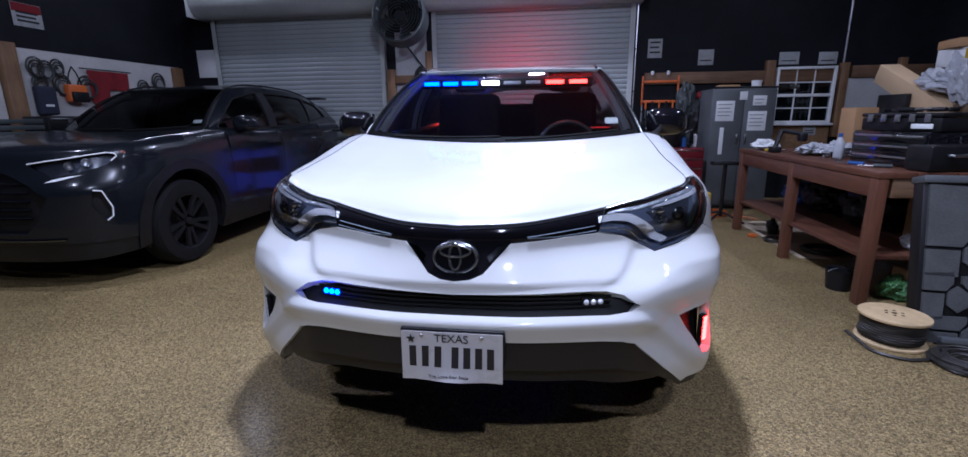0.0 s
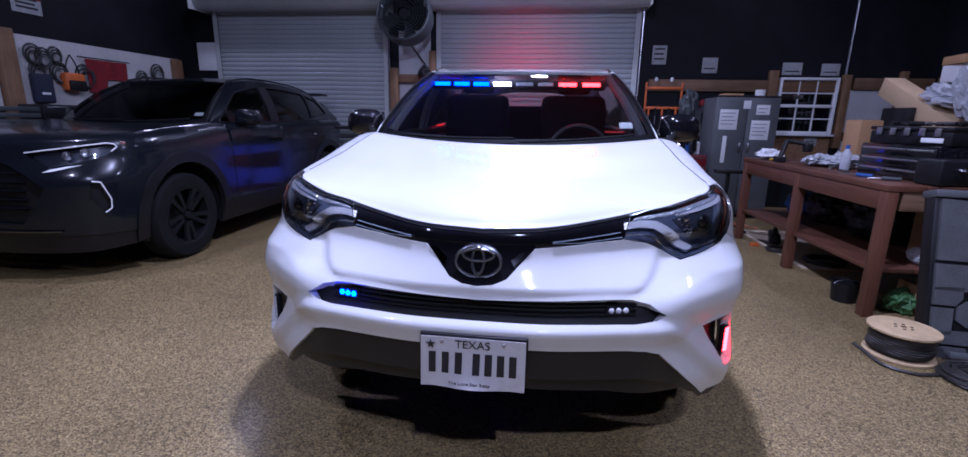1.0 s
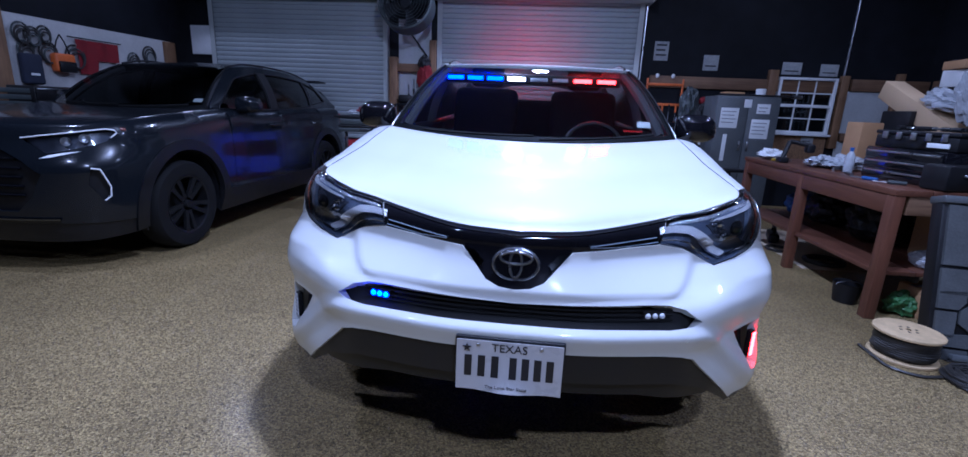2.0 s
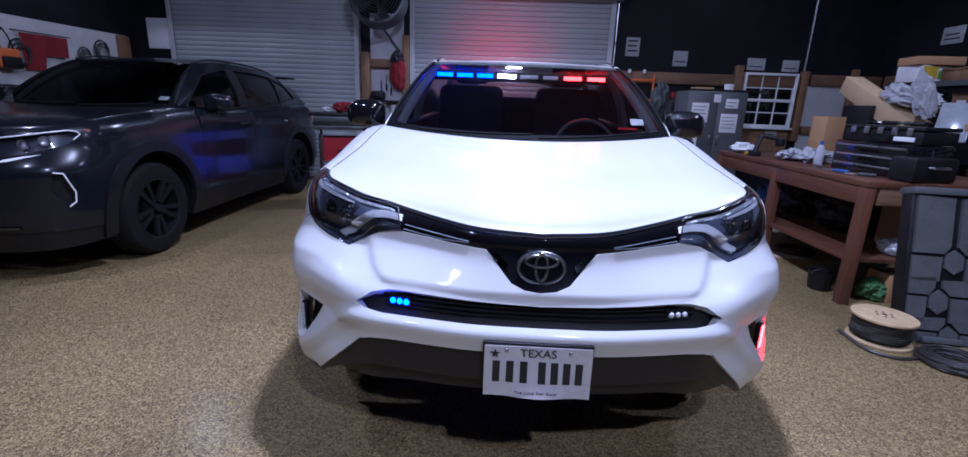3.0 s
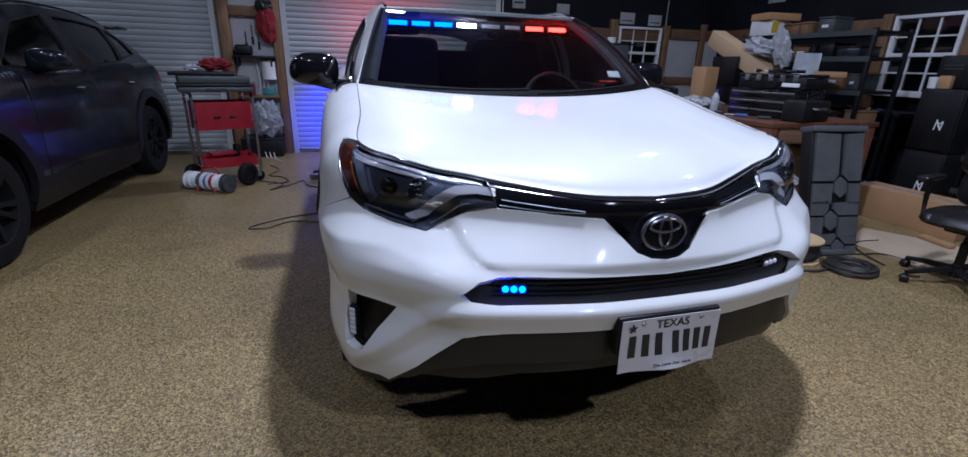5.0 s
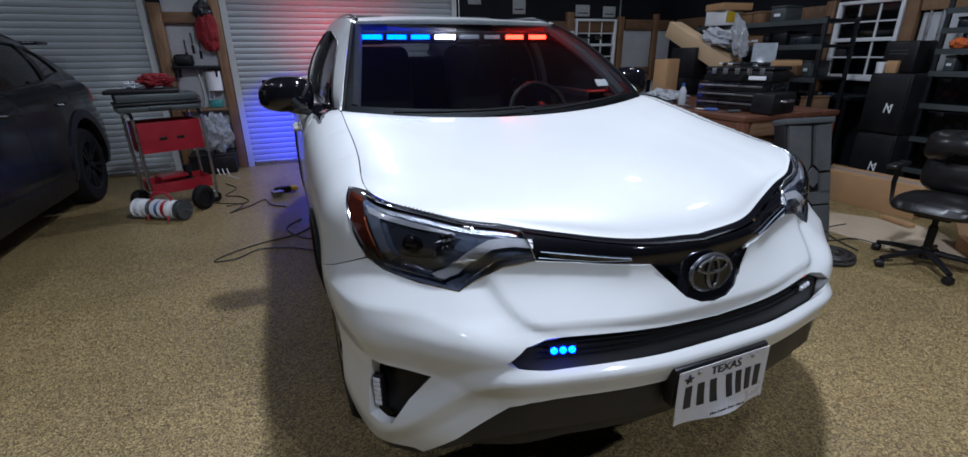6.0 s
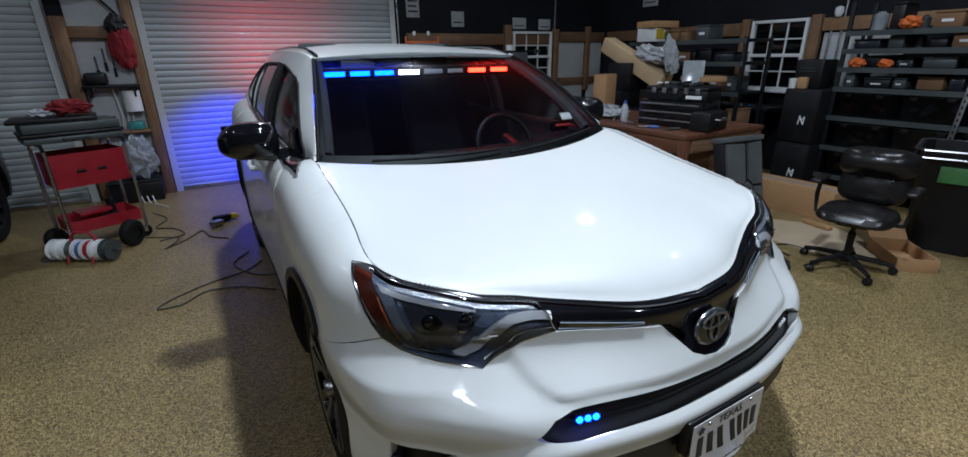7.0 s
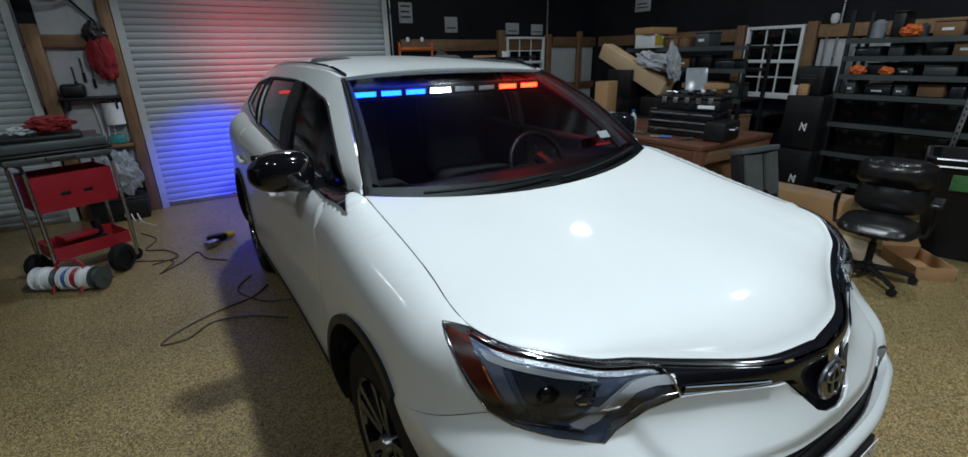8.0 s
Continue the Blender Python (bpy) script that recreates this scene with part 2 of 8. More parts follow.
# ---- mesh tools ----
def mesh_from(bm, name, smooth=True, angle=35):
    bmesh.ops.recalc_face_normals(bm, faces=bm.faces)
    me = bpy.data.meshes.new(name)
    bm.to_mesh(me)
    bm.free()
    if smooth and len(me.polygons):
        me.shade_smooth()
        me.set_sharp_from_angle(angle=radians(angle))
    return me


def part(name, bm, material, parent=None, label="", m=None, smooth=True, angle=35):
    """Links a bmesh as one mesh object, under a thing or part if one is given."""
    me = mesh_from(bm, name, smooth, angle)
    me.materials.append(material)
    ob = new(name, me)
    if parent is not None:
        ob.parent = parent
    if m is not None:
        ob.matrix_basis = m
    if label:
        tagged(ob, label)
    return ob


def thing(name, label, category, m=None, group="", kind=""):
    ob = new(name)
    ob.empty_display_size = 0.1
    if m is not None:
        ob.matrix_basis = m
    return tagged(ob, label, category, group, kind)


def B():
    return bmesh.new()


def box(bm, x0, y0, z0, x1, y1, z1, bev=0.0, m=None, seg=2):
    """A box between two corners, its edges rounded by bev."""
    r = bmesh.ops.create_cube(bm, size=1)
    c = Vector(((x0 + x1) / 2, (y0 + y1) / 2, (z0 + z1) / 2))
    s = (abs(x1 - x0), abs(y1 - y0), abs(z1 - z0))
    for v in r["verts"]:
        v.co = Vector((v.co.x * s[0], v.co.y * s[1], v.co.z * s[2])) + c
    vs = list(r["verts"])
    if bev:
        es = {e for v in vs for e in v.link_edges}
        q = bmesh.ops.bevel(bm, geom=list(es), offset=min(bev, min(s) * 0.45), segments=seg, affect="EDGES", profile=0.5)
        vs = list({v for f in q["faces"] for v in f.verts} | {v for v in vs if v.is_valid})
    if m is not None:
        bmesh.ops.transform(bm, matrix=m, verts=vs)
    return bm


def tube(bm, pts, r, seg=8, closed=False, cap=True, r_end=None):
    """A round bar along points."""
    P = [Vector(p) for p in pts]
    rings = []
    up = None
    n = len(P)
    for i, p in enumerate(P):
        a = P[i - 1] if i > 0 or closed else P[0]
        b = P[(i + 1) % n] if i < n - 1 or closed else P[-1]
        d = (b - a).normalized()
        if up is None:
            up = d.orthogonal().normalized()
        up = (up - d * up.dot(d)).normalized()
        s = d.cross(up)
        rr = r if r_end is None else r + (r_end - r) * i / (n - 1)
        rings.append([bm.verts.new(p + rr * (math.cos(2 * math.pi * k / seg) * up + math.sin(2 * math.pi * k / seg) * s)) for k in range(seg)])
    for i in range(n if closed else n - 1):
        A, C = rings[i], rings[(i + 1) % n]
        for k in range(seg):
            bm.faces.new((A[k], A[(k + 1) % seg], C[(k + 1) % seg], C[k]))
    if cap and not closed:
        bm.faces.new(rings[0])
        bm.faces.new(list(reversed(rings[-1])))
    return bm


def lathe(bm, prof, seg=32, m=None):
    """Turns a profile of (radius, height) pairs about z."""
    rings = []
    for r, h in prof:
        if r < 1e-6:
            rings.append([bm.verts.new((0, 0, h))])
        else:
            rings.append([bm.verts.new((r * math.cos(2 * math.pi * k / seg), r * math.sin(2 * math.pi * k / seg), h)) for k in range(seg)])
    for A, C in zip(rings, rings[1:]):
        for k in range(seg):
            q = [A[k % len(A)], A[(k + 1) % len(A)], C[(k + 1) % len(C)], C[k % len(C)]]
            q = list(dict.fromkeys(q))
            if len(q) > 2:
                bm.faces.new(q)
    if m is not None:
        bmesh.ops.transform(bm, matrix=m, verts=[v for ring in rings for v in ring])
    return bm


def prism(bm, poly, d0, d1, plane="xz"):
    """A flat outline of (a, b) pairs, carried from d0 to d1 across its plane."""
    put = {"xz": lambda a, b, d: (a, d, b), "yz": lambda a, b, d: (d, a, b), "xy": lambda a, b, d: (a, b, d)}[plane]
    A = [bm.verts.new(put(a, b, d0)) for a, b in poly]
    C = [bm.verts.new(put(a, b, d1)) for a, b in poly]
    n = len(poly)
    bm.faces.new(A)
    bm.faces.new(list(reversed(C)))
    for i in range(n):
        bm.faces.new((A[i], C[i], C[(i + 1) % n], A[(i + 1) % n]))
    return bm


def grid_mesh(bm, P, close=False):
    """A sheet from rows of points."""
    V = [[bm.verts.new(p) for p in row] for row in P]
    for a, b in zip(V, V[1:]):
        for i in range(len(a) - 1):
            bm.faces.new((a[i], a[i + 1], b[i + 1], b[i]))
    return V


def thicken(bm, d):
    """Gives a sheet the thickness d, with closed edges."""
    bmesh.ops.remove_doubles(bm, verts=bm.verts, dist=1e-5)
    bmesh.ops.recalc_face_normals(bm, faces=bm.faces)
    bm.normal_update()
    rim = [e for e in bm.edges if len(e.link_faces) == 1]
    mate = {v: bm.verts.new(v.co - v.normal * d) for v in list(bm.verts)}
    for f in list(bm.faces):
        bm.faces.new([mate[v] for v in reversed(f.verts)])
    for e in rim:
        a, b = e.verts
        bm.faces.new((a, b, mate[b], mate[a]))
    return bm


def hermite(ts, vs):
    """A smooth curve through the values vs at ts."""
    ts, vs = np.array(ts, float), np.array(vs, float)
    if vs.ndim == 1:
        vs = vs[:, None]
    d = (vs[1:] - vs[:-1]) / (ts[1:] - ts[:-1])[:, None]
    h = ts[1:] - ts[:-1]
    k = np.vstack([d[:1], (d[:-1] * h[1:, None] + d[1:] * h[:-1, None]) / (h[1:] + h[:-1])[:, None], d[-1:]])
    flat = np.vstack([np.zeros_like(d[:1], bool), d[:-1] * d[1:] <= 0, np.zeros_like(d[:1], bool)])
    k = np.where(flat, 0, k)

    def f(t):
        t = min(max(t, ts[0]), ts[-1])
        i = min(int(np.searchsorted(ts, t, "right")) - 1, len(ts) - 2)
        s, hh = (t - ts[i]) / h[i], h[i]
        return (2 * s**3 - 3 * s**2 + 1) * vs[i] + (s**3 - 2 * s**2 + s) * hh * k[i] + (-2 * s**3 + 3 * s**2) * vs[i + 1] + (s**3 - s**2) * hh * k[i + 1]

    return f


def inside(p, poly):
    x, y = p
    c = False
    for (x0, y0), (x1, y1) in zip(poly, poly[1:] + poly[:1]):
        if (y0 > y) != (y1 > y) and x < (x1 - x0) * (y - y0) / (y1 - y0) + x0:
            c = not c
    return c


def dense(poly, step, closed=True):
    out = []
    for a, b in zip(poly, poly[1:] + poly[:1] if closed else poly[1:]):
        n = max(1, int(math.hypot(b[0] - a[0], b[1] - a[1]) / step))
        out += [(a[0] + (b[0] - a[0]) * i / n, a[1] + (b[1] - a[1]) * i / n) for i in range(n)]
    return out if closed else out + [poly[-1]]


def panel(poly, surf, step=0.03, holes=(), lip=0.02, sink=0.0, sy=None, lines=()):
    """A sheet cut to an outline in a surface's own two coordinates, with a folded edge of depth lip, sunk under the surface by sink."""
    from mathutils.geometry import delaunay_2d_cdt
    sy = sy or step
    loops = [dense(list(p), step) for p in (poly, *holes)]
    pts, edges = [], []
    for lp in loops:
        o = len(pts)
        pts += lp
        edges += [(o + i, o + (i + 1) % len(lp)) for i in range(len(lp))]
    for ln in lines:
        q = dense(list(ln), step, False)
        q = [p for p in q if inside(p, loops[0]) and not any(inside(p, h) for h in loops[1:])]
        o = len(pts)
        pts += q
        edges += [(o + i, o + i + 1) for i in range(len(q) - 1) if math.dist(q[i], q[i + 1]) < 1.6 * step]
    xs, ys = [p[0] for p in loops[0]], [p[1] for p in loops[0]]
    nx, ny = int((max(xs) - min(xs)) / step) + 1, int((max(ys) - min(ys)) / sy) + 1
    edge = np.array(pts)
    for i in range(nx + 1):
        for j in range(ny + 1):
            p = (min(xs) + (i + 0.5 * (j % 2)) * step, min(ys) + j * sy)
            if inside(p, loops[0]) and not any(inside(p, h) for h in loops[1:]) and np.min((edge[:, 0] - p[0]) ** 2 + (edge[:, 1] - p[1]) ** 2) > (0.5 * min(step, sy)) ** 2:
                pts.append(p)
    out = delaunay_2d_cdt([Vector(p) for p in pts], edges, [], 0, 1e-6)
    bm = B()
    eps = 1e-3
    vs, nr = [], []
    for q in out[0]:
        p = Vector(surf(q[0], q[1]))
        n = (Vector(surf(q[0] + eps, q[1])) - Vector(surf(q[0] - eps, q[1]))).cross(Vector(surf(q[0], q[1] + eps)) - Vector(surf(q[0], q[1] - eps)))
        n.normalize()
        nr.append(n)
        vs.append(bm.verts.new(p - n * sink))
    bm.verts.index_update()
    for f in out[2]:
        c = sum((Vector(out[0][i]) for i in f), Vector((0, 0))) / len(f)
        if inside(c, loops[0]) and not any(inside(c, h) for h in loops[1:]):
            bm.faces.new([vs[i] for i in f])
    loose = [v for v in vs if not v.link_faces]
    keep = {v: n for v, n in zip(vs, nr)}
    if lip:
        rim = [e for e in bm.edges if len(e.link_faces) == 1]
        mate = {}
        for e in rim:
            for v in e.verts:
                if v not in mate:
                    mate[v] = bm.verts.new(v.co - keep[v] * lip)
        for e in rim:
            a, b = e.verts
            bm.faces.new((a, b, mate[b], mate[a]))
    for v in loose:
        bm.verts.remove(v)
    return bm


# ---- cars ----
def smooth01(a, b, x):
    t = min(max((x - a) / (b - a), 0), 1)
    return t * t * (3 - 2 * t)


class Shell:
    """A car's skin: a band round the body (u along it from the middle of the nose, w up it) and the curves of bonnet, glass and roof."""

    def __init__(self, low, high, tops, tuck, z0, blend, cowl, roof_edge, roof_mid, lip=0.0):
        ch = [0.0]
        for a, b in zip(high, high[1:]):
            ch.append(ch[-1] + math.dist(a, b))
        self.ch, self.z0, self.tuck, self.blend, self.lip = ch, z0, tuck, blend, lip
        self.low, self.high = hermite(ch, low), hermite(ch, high)
        ys = [r[0] for r in tops]
        self.top = hermite(ys, [r[1:] for r in tops])
        self.cowl, self.redge, self.rmid = cowl, hermite(*roof_edge), hermite(*roof_mid)

    def band(self, u, w):
        s, u = (-1 if u < 0 else 1), abs(u)
        hi = self.high(u)
        zt, d = self.top(hi[1] if u > self.ch[3] else self.ch[0] + hi[1])
        z, ins = w, 0.0
        if w > self.z0:
            f = min((w - self.z0) / (1 - self.z0), 1.0) * math.pi / 2
            z, ins = self.z0 + (zt - self.z0) * math.sin(f), d * (1 - math.cos(f)) ** (1 + 0.7 * smooth01(0.6, 1.5, hi[1]))
        b = smooth01(*self.blend, z)
        e = 0.004
        P = [self.low(q) * (1 - b) + self.high(q) * b for q in (u, max(u - e, 0), u + e)]
        t = P[2] - P[1]
        t = t / max(np.hypot(*t), 1e-9)
        if u > self.ch[-1] - 0.01:
            t = np.array([-1.0, 0.0])
        n = np.array([t[1] * min(u / 0.03, 1.0), -t[0]])
        k = max(0.0, (0.5 - z) / 0.3)
        ins += self.tuck * k * k
        if self.lip:
            ins -= self.relief(hi[0], hi[1], z)
        p = P[0] - n * ins
        return (s * max(p[0], 0.0), p[1], z)

    def relief(self, x, y, z):
        """How far the bumper's sculpting stands proud at a breadth, depth and height."""
        if z > 0.87:
            return 0.0
        fade = 1 - smooth01(0.55, 0.85, y)
        out = 0.0
        # shield under the badge, its edge curving from the lamp to the slot
        xb = float(np.interp(z, (0.70, 0.733, 0.755, 0.79, 0.83, 0.87), (0.30, 0.43, 0.475, 0.505, 0.53, 0.545)))
        side = smooth01(0.0, 0.045, x - xb)
        out -= 0.014 * side * (1 - smooth01(0.66, 0.78, x)) * smooth01(0.700, 0.760, z)
        mid = 1 - smooth01(0.40, 0.58, x)
        if z < 0.738:
            out -= mid * 0.010 * (1 - smooth01(0.718, 0.750, z)) * smooth01(0.635, 0.662, z)
        # ridge under the lamp: the cheek leans back above it and drops straight below
        zr = float(np.interp(x, (0.50, 0.545, 0.62, 0.70, 0.76, 0.83), (0.705, 0.714, 0.738, 0.756, 0.760, 0.756)))
        ridge = smooth01(0.48, 0.62, x) * fade
        if z > zr:
            out += ridge * 0.020 * (1 - min((z - zr) / 0.085, 1.0))
        else:
            out += ridge * (0.020 - 0.042 * min((zr - z) / 0.15, 1.0)) * smooth01(0.40, 0.56, z)
        # lower bar and its arm that sweeps down to the corner
        zc = float(np.interp(x, (0.46, 0.525, 0.56, 0.60, 0.65, 0.70, 0.76, 0.82), (0.628, 0.624, 0.609, 0.578, 0.528, 0.480, 0.420, 0.36)))
        arm = 1 - smooth01(0.70, 0.84, x)
        w = 0.030 + 0.030 * smooth01(0.5, 0.65, x)
        out += arm * self.lip * max(0.0, 1 - abs(z - zc) / (w if z > zc else 0.055))
        return out

    def grid(self):
        if not hasattr(self, "_g"):
            us, ws = np.linspace(0, self.ch[-1], 420), np.linspace(0.15, 1.0, 120)
            self._g = [(u, w, Vector(self.band(u, w))) for u in us for w in ws]
            self._a = np.array([tuple(g[2]) for g in self._g])
        return self._g, self._a

    def refine(self, u, w, want, idx):
        """Slides a rough place on the band until the wanted coordinates fit."""
        for _ in range(4):
            e = 0.002
            w = min(w, 1.0)
            p = np.array(self.band(u, w))
            du = (np.array(self.band(u + e, w)) - np.array(self.band(max(u - e, 0), w))) / (e + min(e, u))
            dw = (p - np.array(self.band(u, w - e))) / e
            J = np.stack([du[idx], dw[idx]], 1)
            r = np.array(want)[idx] - p[idx]
            s = np.linalg.lstsq(J, r, rcond=None)[0]
            u, w = max(u + float(np.clip(s[0], -0.02, 0.02)), 0.0), min(w + float(np.clip(s[1], -0.02, 0.02)), 1.0)
        return u, w

    def find(self, x, y, z):
        """Where on the band a place lies."""
        g, a = self.grid()
        i = int(np.argmin(((a - np.array((abs(x), y, z))) ** 2).sum(1)))
        u, w = self.refine(g[i][0], g[i][1], (abs(x), y, z), [0, 1, 2])
        return (u if x >= 0 else -u, w)

    def front(self, x, z):
        """Where on the nose a place of that breadth and height lies."""
        g, a = self.grid()
        ok = a[:, 1] < 0.85
        d = (a[:, 0] - abs(x)) ** 2 + (a[:, 2] - z) ** 2 + np.where(ok, 0, 9)
        i = int(np.argmin(d))
        u, w = self.refine(g[i][0], g[i][1], (abs(x), 0, z), [0, 2])
        if x == 0:
            u = 0.0
        return (u if x >= 0 else -u, w)

    def side(self, y, z):
        g, a = self.grid()
        d = (a[:, 1] - y) ** 2 + (a[:, 2] - z) ** 2 + np.where((a[:, 0] > 0.5), 0, 9)
        i = int(np.argmin(d))
        return self.refine(g[i][0], g[i][1], (0, y, z), [1, 2])

    def u_at(self, y):
        if not hasattr(self, "_y"):
            self._u = np.linspace(self.ch[4], self.ch[-3], 900)
            self._y = np.array([self.high(u)[1] for u in self._u])
        return float(np.interp(y, self._y, self._u))


def mirrored(pts):
    """A half outline from the middle line, made whole."""
    return list(pts) + [(-a, b) for a, b in reversed(pts) if abs(a) > 1e-6]


def flip(pts):
    return [(-a, b) for a, b in reversed(pts)]


def wheel(parent, x, y, r, width, spokes, rimmat):
    """A tyre on an alloy rim; x is its outer face."""
    s = 1 if x > 0 else -1
    m = pose(x, y, r, 0, 90 * s, 0)
    tyre = part("wheel", lathe(B(), [(r * 0.66, -width), (r * 0.72, -width - 0.004), (r * 0.93, -width + 0.006), (r * 0.985, -width + 0.03), (r, -width * 0.6), (r, -width * 0.4), (r * 0.985, -0.03), (r * 0.93, -0.004), (r * 0.72, 0.004), (r * 0.66, -0.004), (r * 0.66, -width)], 48), M_RUBBER, parent, "black rubber tyre", m)
    bm = lathe(B(), [(r * 0.66, -0.012), (r * 0.655, 0.0), (r * 0.62, -0.006), (r * 0.60, -0.05), (r * 0.58, -width * 0.8), (0.0, -width * 0.8)], 40)
    part("rim", bm, M_DARK_CHROME if rimmat is M_RIM else M_BLACK, tyre, "dark alloy wheel rim")
    for i in range(spokes):
        bm = B()
        for side in (-1, 1):
            a = 2 * math.pi * i / spokes
            d, t = Vector((math.cos(a), math.sin(a), 0)), Vector((-math.sin(a), math.cos(a), 0))
            p = [d * 0.05 + t * side * 0.012, d * 0.13 + t * side * 0.03, d * r * 0.62 + t * side * 0.045]
            A = []
            for q, wd, z in zip(p, (0.018, 0.016, 0.022), (-0.02, -0.012, -0.004)):
                A.append([q + t * wd + Vector((0, 0, z)), q - t * wd + Vector((0, 0, z)), q - t * wd * 0.8 + Vector((0, 0, z - 0.03)), q + t * wd * 0.8 + Vector((0, 0, z - 0.03))])
            R = [[bm.verts.new(v) for v in row] for row in A]
            for P, Q in zip(R, R[1:]):
                for k in range(4):
                    bm.faces.new((P[k], P[(k + 1) % 4], Q[(k + 1) % 4], Q[k]))
            bm.faces.new(R[-1])
        part("spoke", bm, rimmat, tyre)
    part("hub_cap", lathe(B(), [(0, 0.0), (0.03, 0.0), (0.034, -0.006), (0.036, -0.05)], 20), rimmat, tyre)
    return tyre


def loft(a, b, n, bulge=(0, 0, 0), shape=lambda s: 4 * s * (1 - s)):
    rows = []
    for p, q in zip(a, b):
        p, q = Vector(p), Vector(q)
        rows.append([p.lerp(q, i / n) + Vector(bulge) * shape(i / n) for i in range(n + 1)])
    return rows


def car_shell(car, sh, paint, style):
    """Bonnet, glass, roof, doors, pillars and wheels, common to both cars."""
    u1 = sh.u_at(style["fender_end"])
    cy, cz, cw = style["cowl_y"], style["cowl_z"], style["cowl_w"]
    uk = float(min(np.linspace(0, u1, 400), key=lambda u: abs(sh.band(u, 1.0)[1] - style["corner_y"])))
    E = [Vector(sh.band(u1, 1.0))]
    N, NJ = 40, 30
    fr = [Vector(sh.band(uk * i / N, 1.0)) for i in range(N + 1)]
    qx = [p.x / fr[-1].x for p in fr]
    sd = [Vector(sh.band(uk + (u1 - uk) * (j / NJ) ** 1.25, 1.0)) for j in range(NJ + 1)]
    bk = [Vector((q * cw, cy[0] - 0.03 * (1 - q * q) + (cy[1] - cy[0]) * q * q, cz[0] + (cz[1] - cz[0]) * q * q)) for q in qx]
    d = E[0] - bk[-1]
    bk = [p + d * q ** 3 for p, q in zip(bk, qx)]
    rows = []
    for i, q in enumerate(qx):
        row = []
        for j in range(NJ + 1):
            t = (j / NJ) ** 1.25
            mid = fr[0].lerp(bk[0], t)
            p = mid * (1 - q) + sd[j] * q + fr[i] * (1 - t) + bk[i] * t - (fr[0].lerp(bk[0], t) * (1 - q) + fr[-1].lerp(bk[-1], t) * q)
            t0 = 0.027 if style["strip"] else 0.0
            p.z += style["bonnet_bulge"] * (1 - math.exp(-max(t - t0, 0) / 0.10)) * (1 - t) ** 1.2 * (1 - q ** 2) ** 1.4
            if style["strip"]:
                p.z -= 0.006 * math.exp(-((t - t0) / 0.022) ** 2) * (1 - q ** 6)
            row.append(p)
        rows.append(row)
    # the edge strip of the grille runs on over the front of the bonnet
    tq = [style["strip"] * (1 - smooth01(0.80, 1.0, q)) for q in qx]
    NS = 4

    def sheet(side, lo, hi, n):
        out = []
        for i, row in enumerate(rows):
            r = []
            for j in range(n + 1):
                f = (lo(i) + (hi(i) - lo(i)) * (j / n)) * NJ
                k = min(int(f), NJ - 1)
                p = row[k].lerp(row[k + 1], f - k)
                r.append((p.x * side * 0.995, p.y + 0.004, p.z))
            out.append(r)
        return out
    bm = B()
    for s in (1, -1):
        grid_mesh(bm, sheet(s, lambda i: tq[i], lambda i: 1.0, 60))
    bmesh.ops.remove_doubles(bm, verts=bm.verts, dist=0.002)
    thicken(bm, 0.012)
    part("bonnet", bm, paint, car)
    if style["strip"]:
        bm = B()
        for s in (1, -1):
            grid_mesh(bm, sheet(s, lambda i: 0.0, lambda i: tq[i] + 0.004, NS))
        for v in bm.verts:
            v.co += Vector((0, 0.003, -0.003))
        part("grille_edge", bm, M_GLOSS_BLACK, car, "gloss black edge strip under the bonnet")
    # windscreen and cowl
    n = 24
    base = [Vector((x, cy[0] + 0.03 + (cy[1] - cy[0]) * (x / cw) ** 2, cz[0] - 0.012 + (cz[1] - cz[0]) * (x / cw) ** 2)) for x in np.linspace(-cw, cw, n + 1)]
    ytl, tl = style["ws_top"]
    ymid, zmid = style["ws_mid"]
    top = [Vector((x, ymid + (ytl - ymid) * (x / tl[0]) ** 2, zmid + (tl[1] - zmid) * (x / tl[0]) ** 2)) for x in np.linspace(-tl[0], tl[0], n + 1)]
    scr = loft(base, top, 14, (0, -0.035, 0.03))
    bm = B()
    grid_mesh(bm, scr)
    part("windscreen", bm, M_GLASS, car, "tinted laminated windscreen")
    bm = B()
    edge = [r[0] + Vector((0, 0.004, -0.004)) for r in scr]
    tube(bm, edge, 0.008, 6)
    tube(bm, [p + Vector((0.006, 0.004, -0.004)) for p in scr[0]], 0.008, 6)
    tube(bm, [p + Vector((-0.006, 0.004, -0.004)) for p in scr[-1]], 0.008, 6)
    part("windscreen_seal", bm, M_RUBBER, car, "black rubber windscreen seal")
    bm = B()
    under = Vector((0, 0.004, -0.004))
    for a, b in ((0, 1), (n, n - 1)):
        grid_mesh(bm, [[p + under for p in scr[a]], [p.lerp(q, 0.5) + under for p, q in zip(scr[a], scr[b])]])
    grid_mesh(bm, [[r[0] + under, r[1] + under] for r in scr])
    part("windscreen_border", bm, M_BLACK, car, "black printed border of the windscreen")
    bm = B()
    grid_mesh(bm, [[Vector((b.x, b.y - 0.10, b.z - 0.045)), Vector((b.x, b.y - 0.05, b.z - 0.03)), b + Vector((0, 0.01, -0.006))] for b in base])
    thicken(bm, 0.006)
    part("cowl", bm, M_BLACK, car, "black plastic cowl under the windscreen")
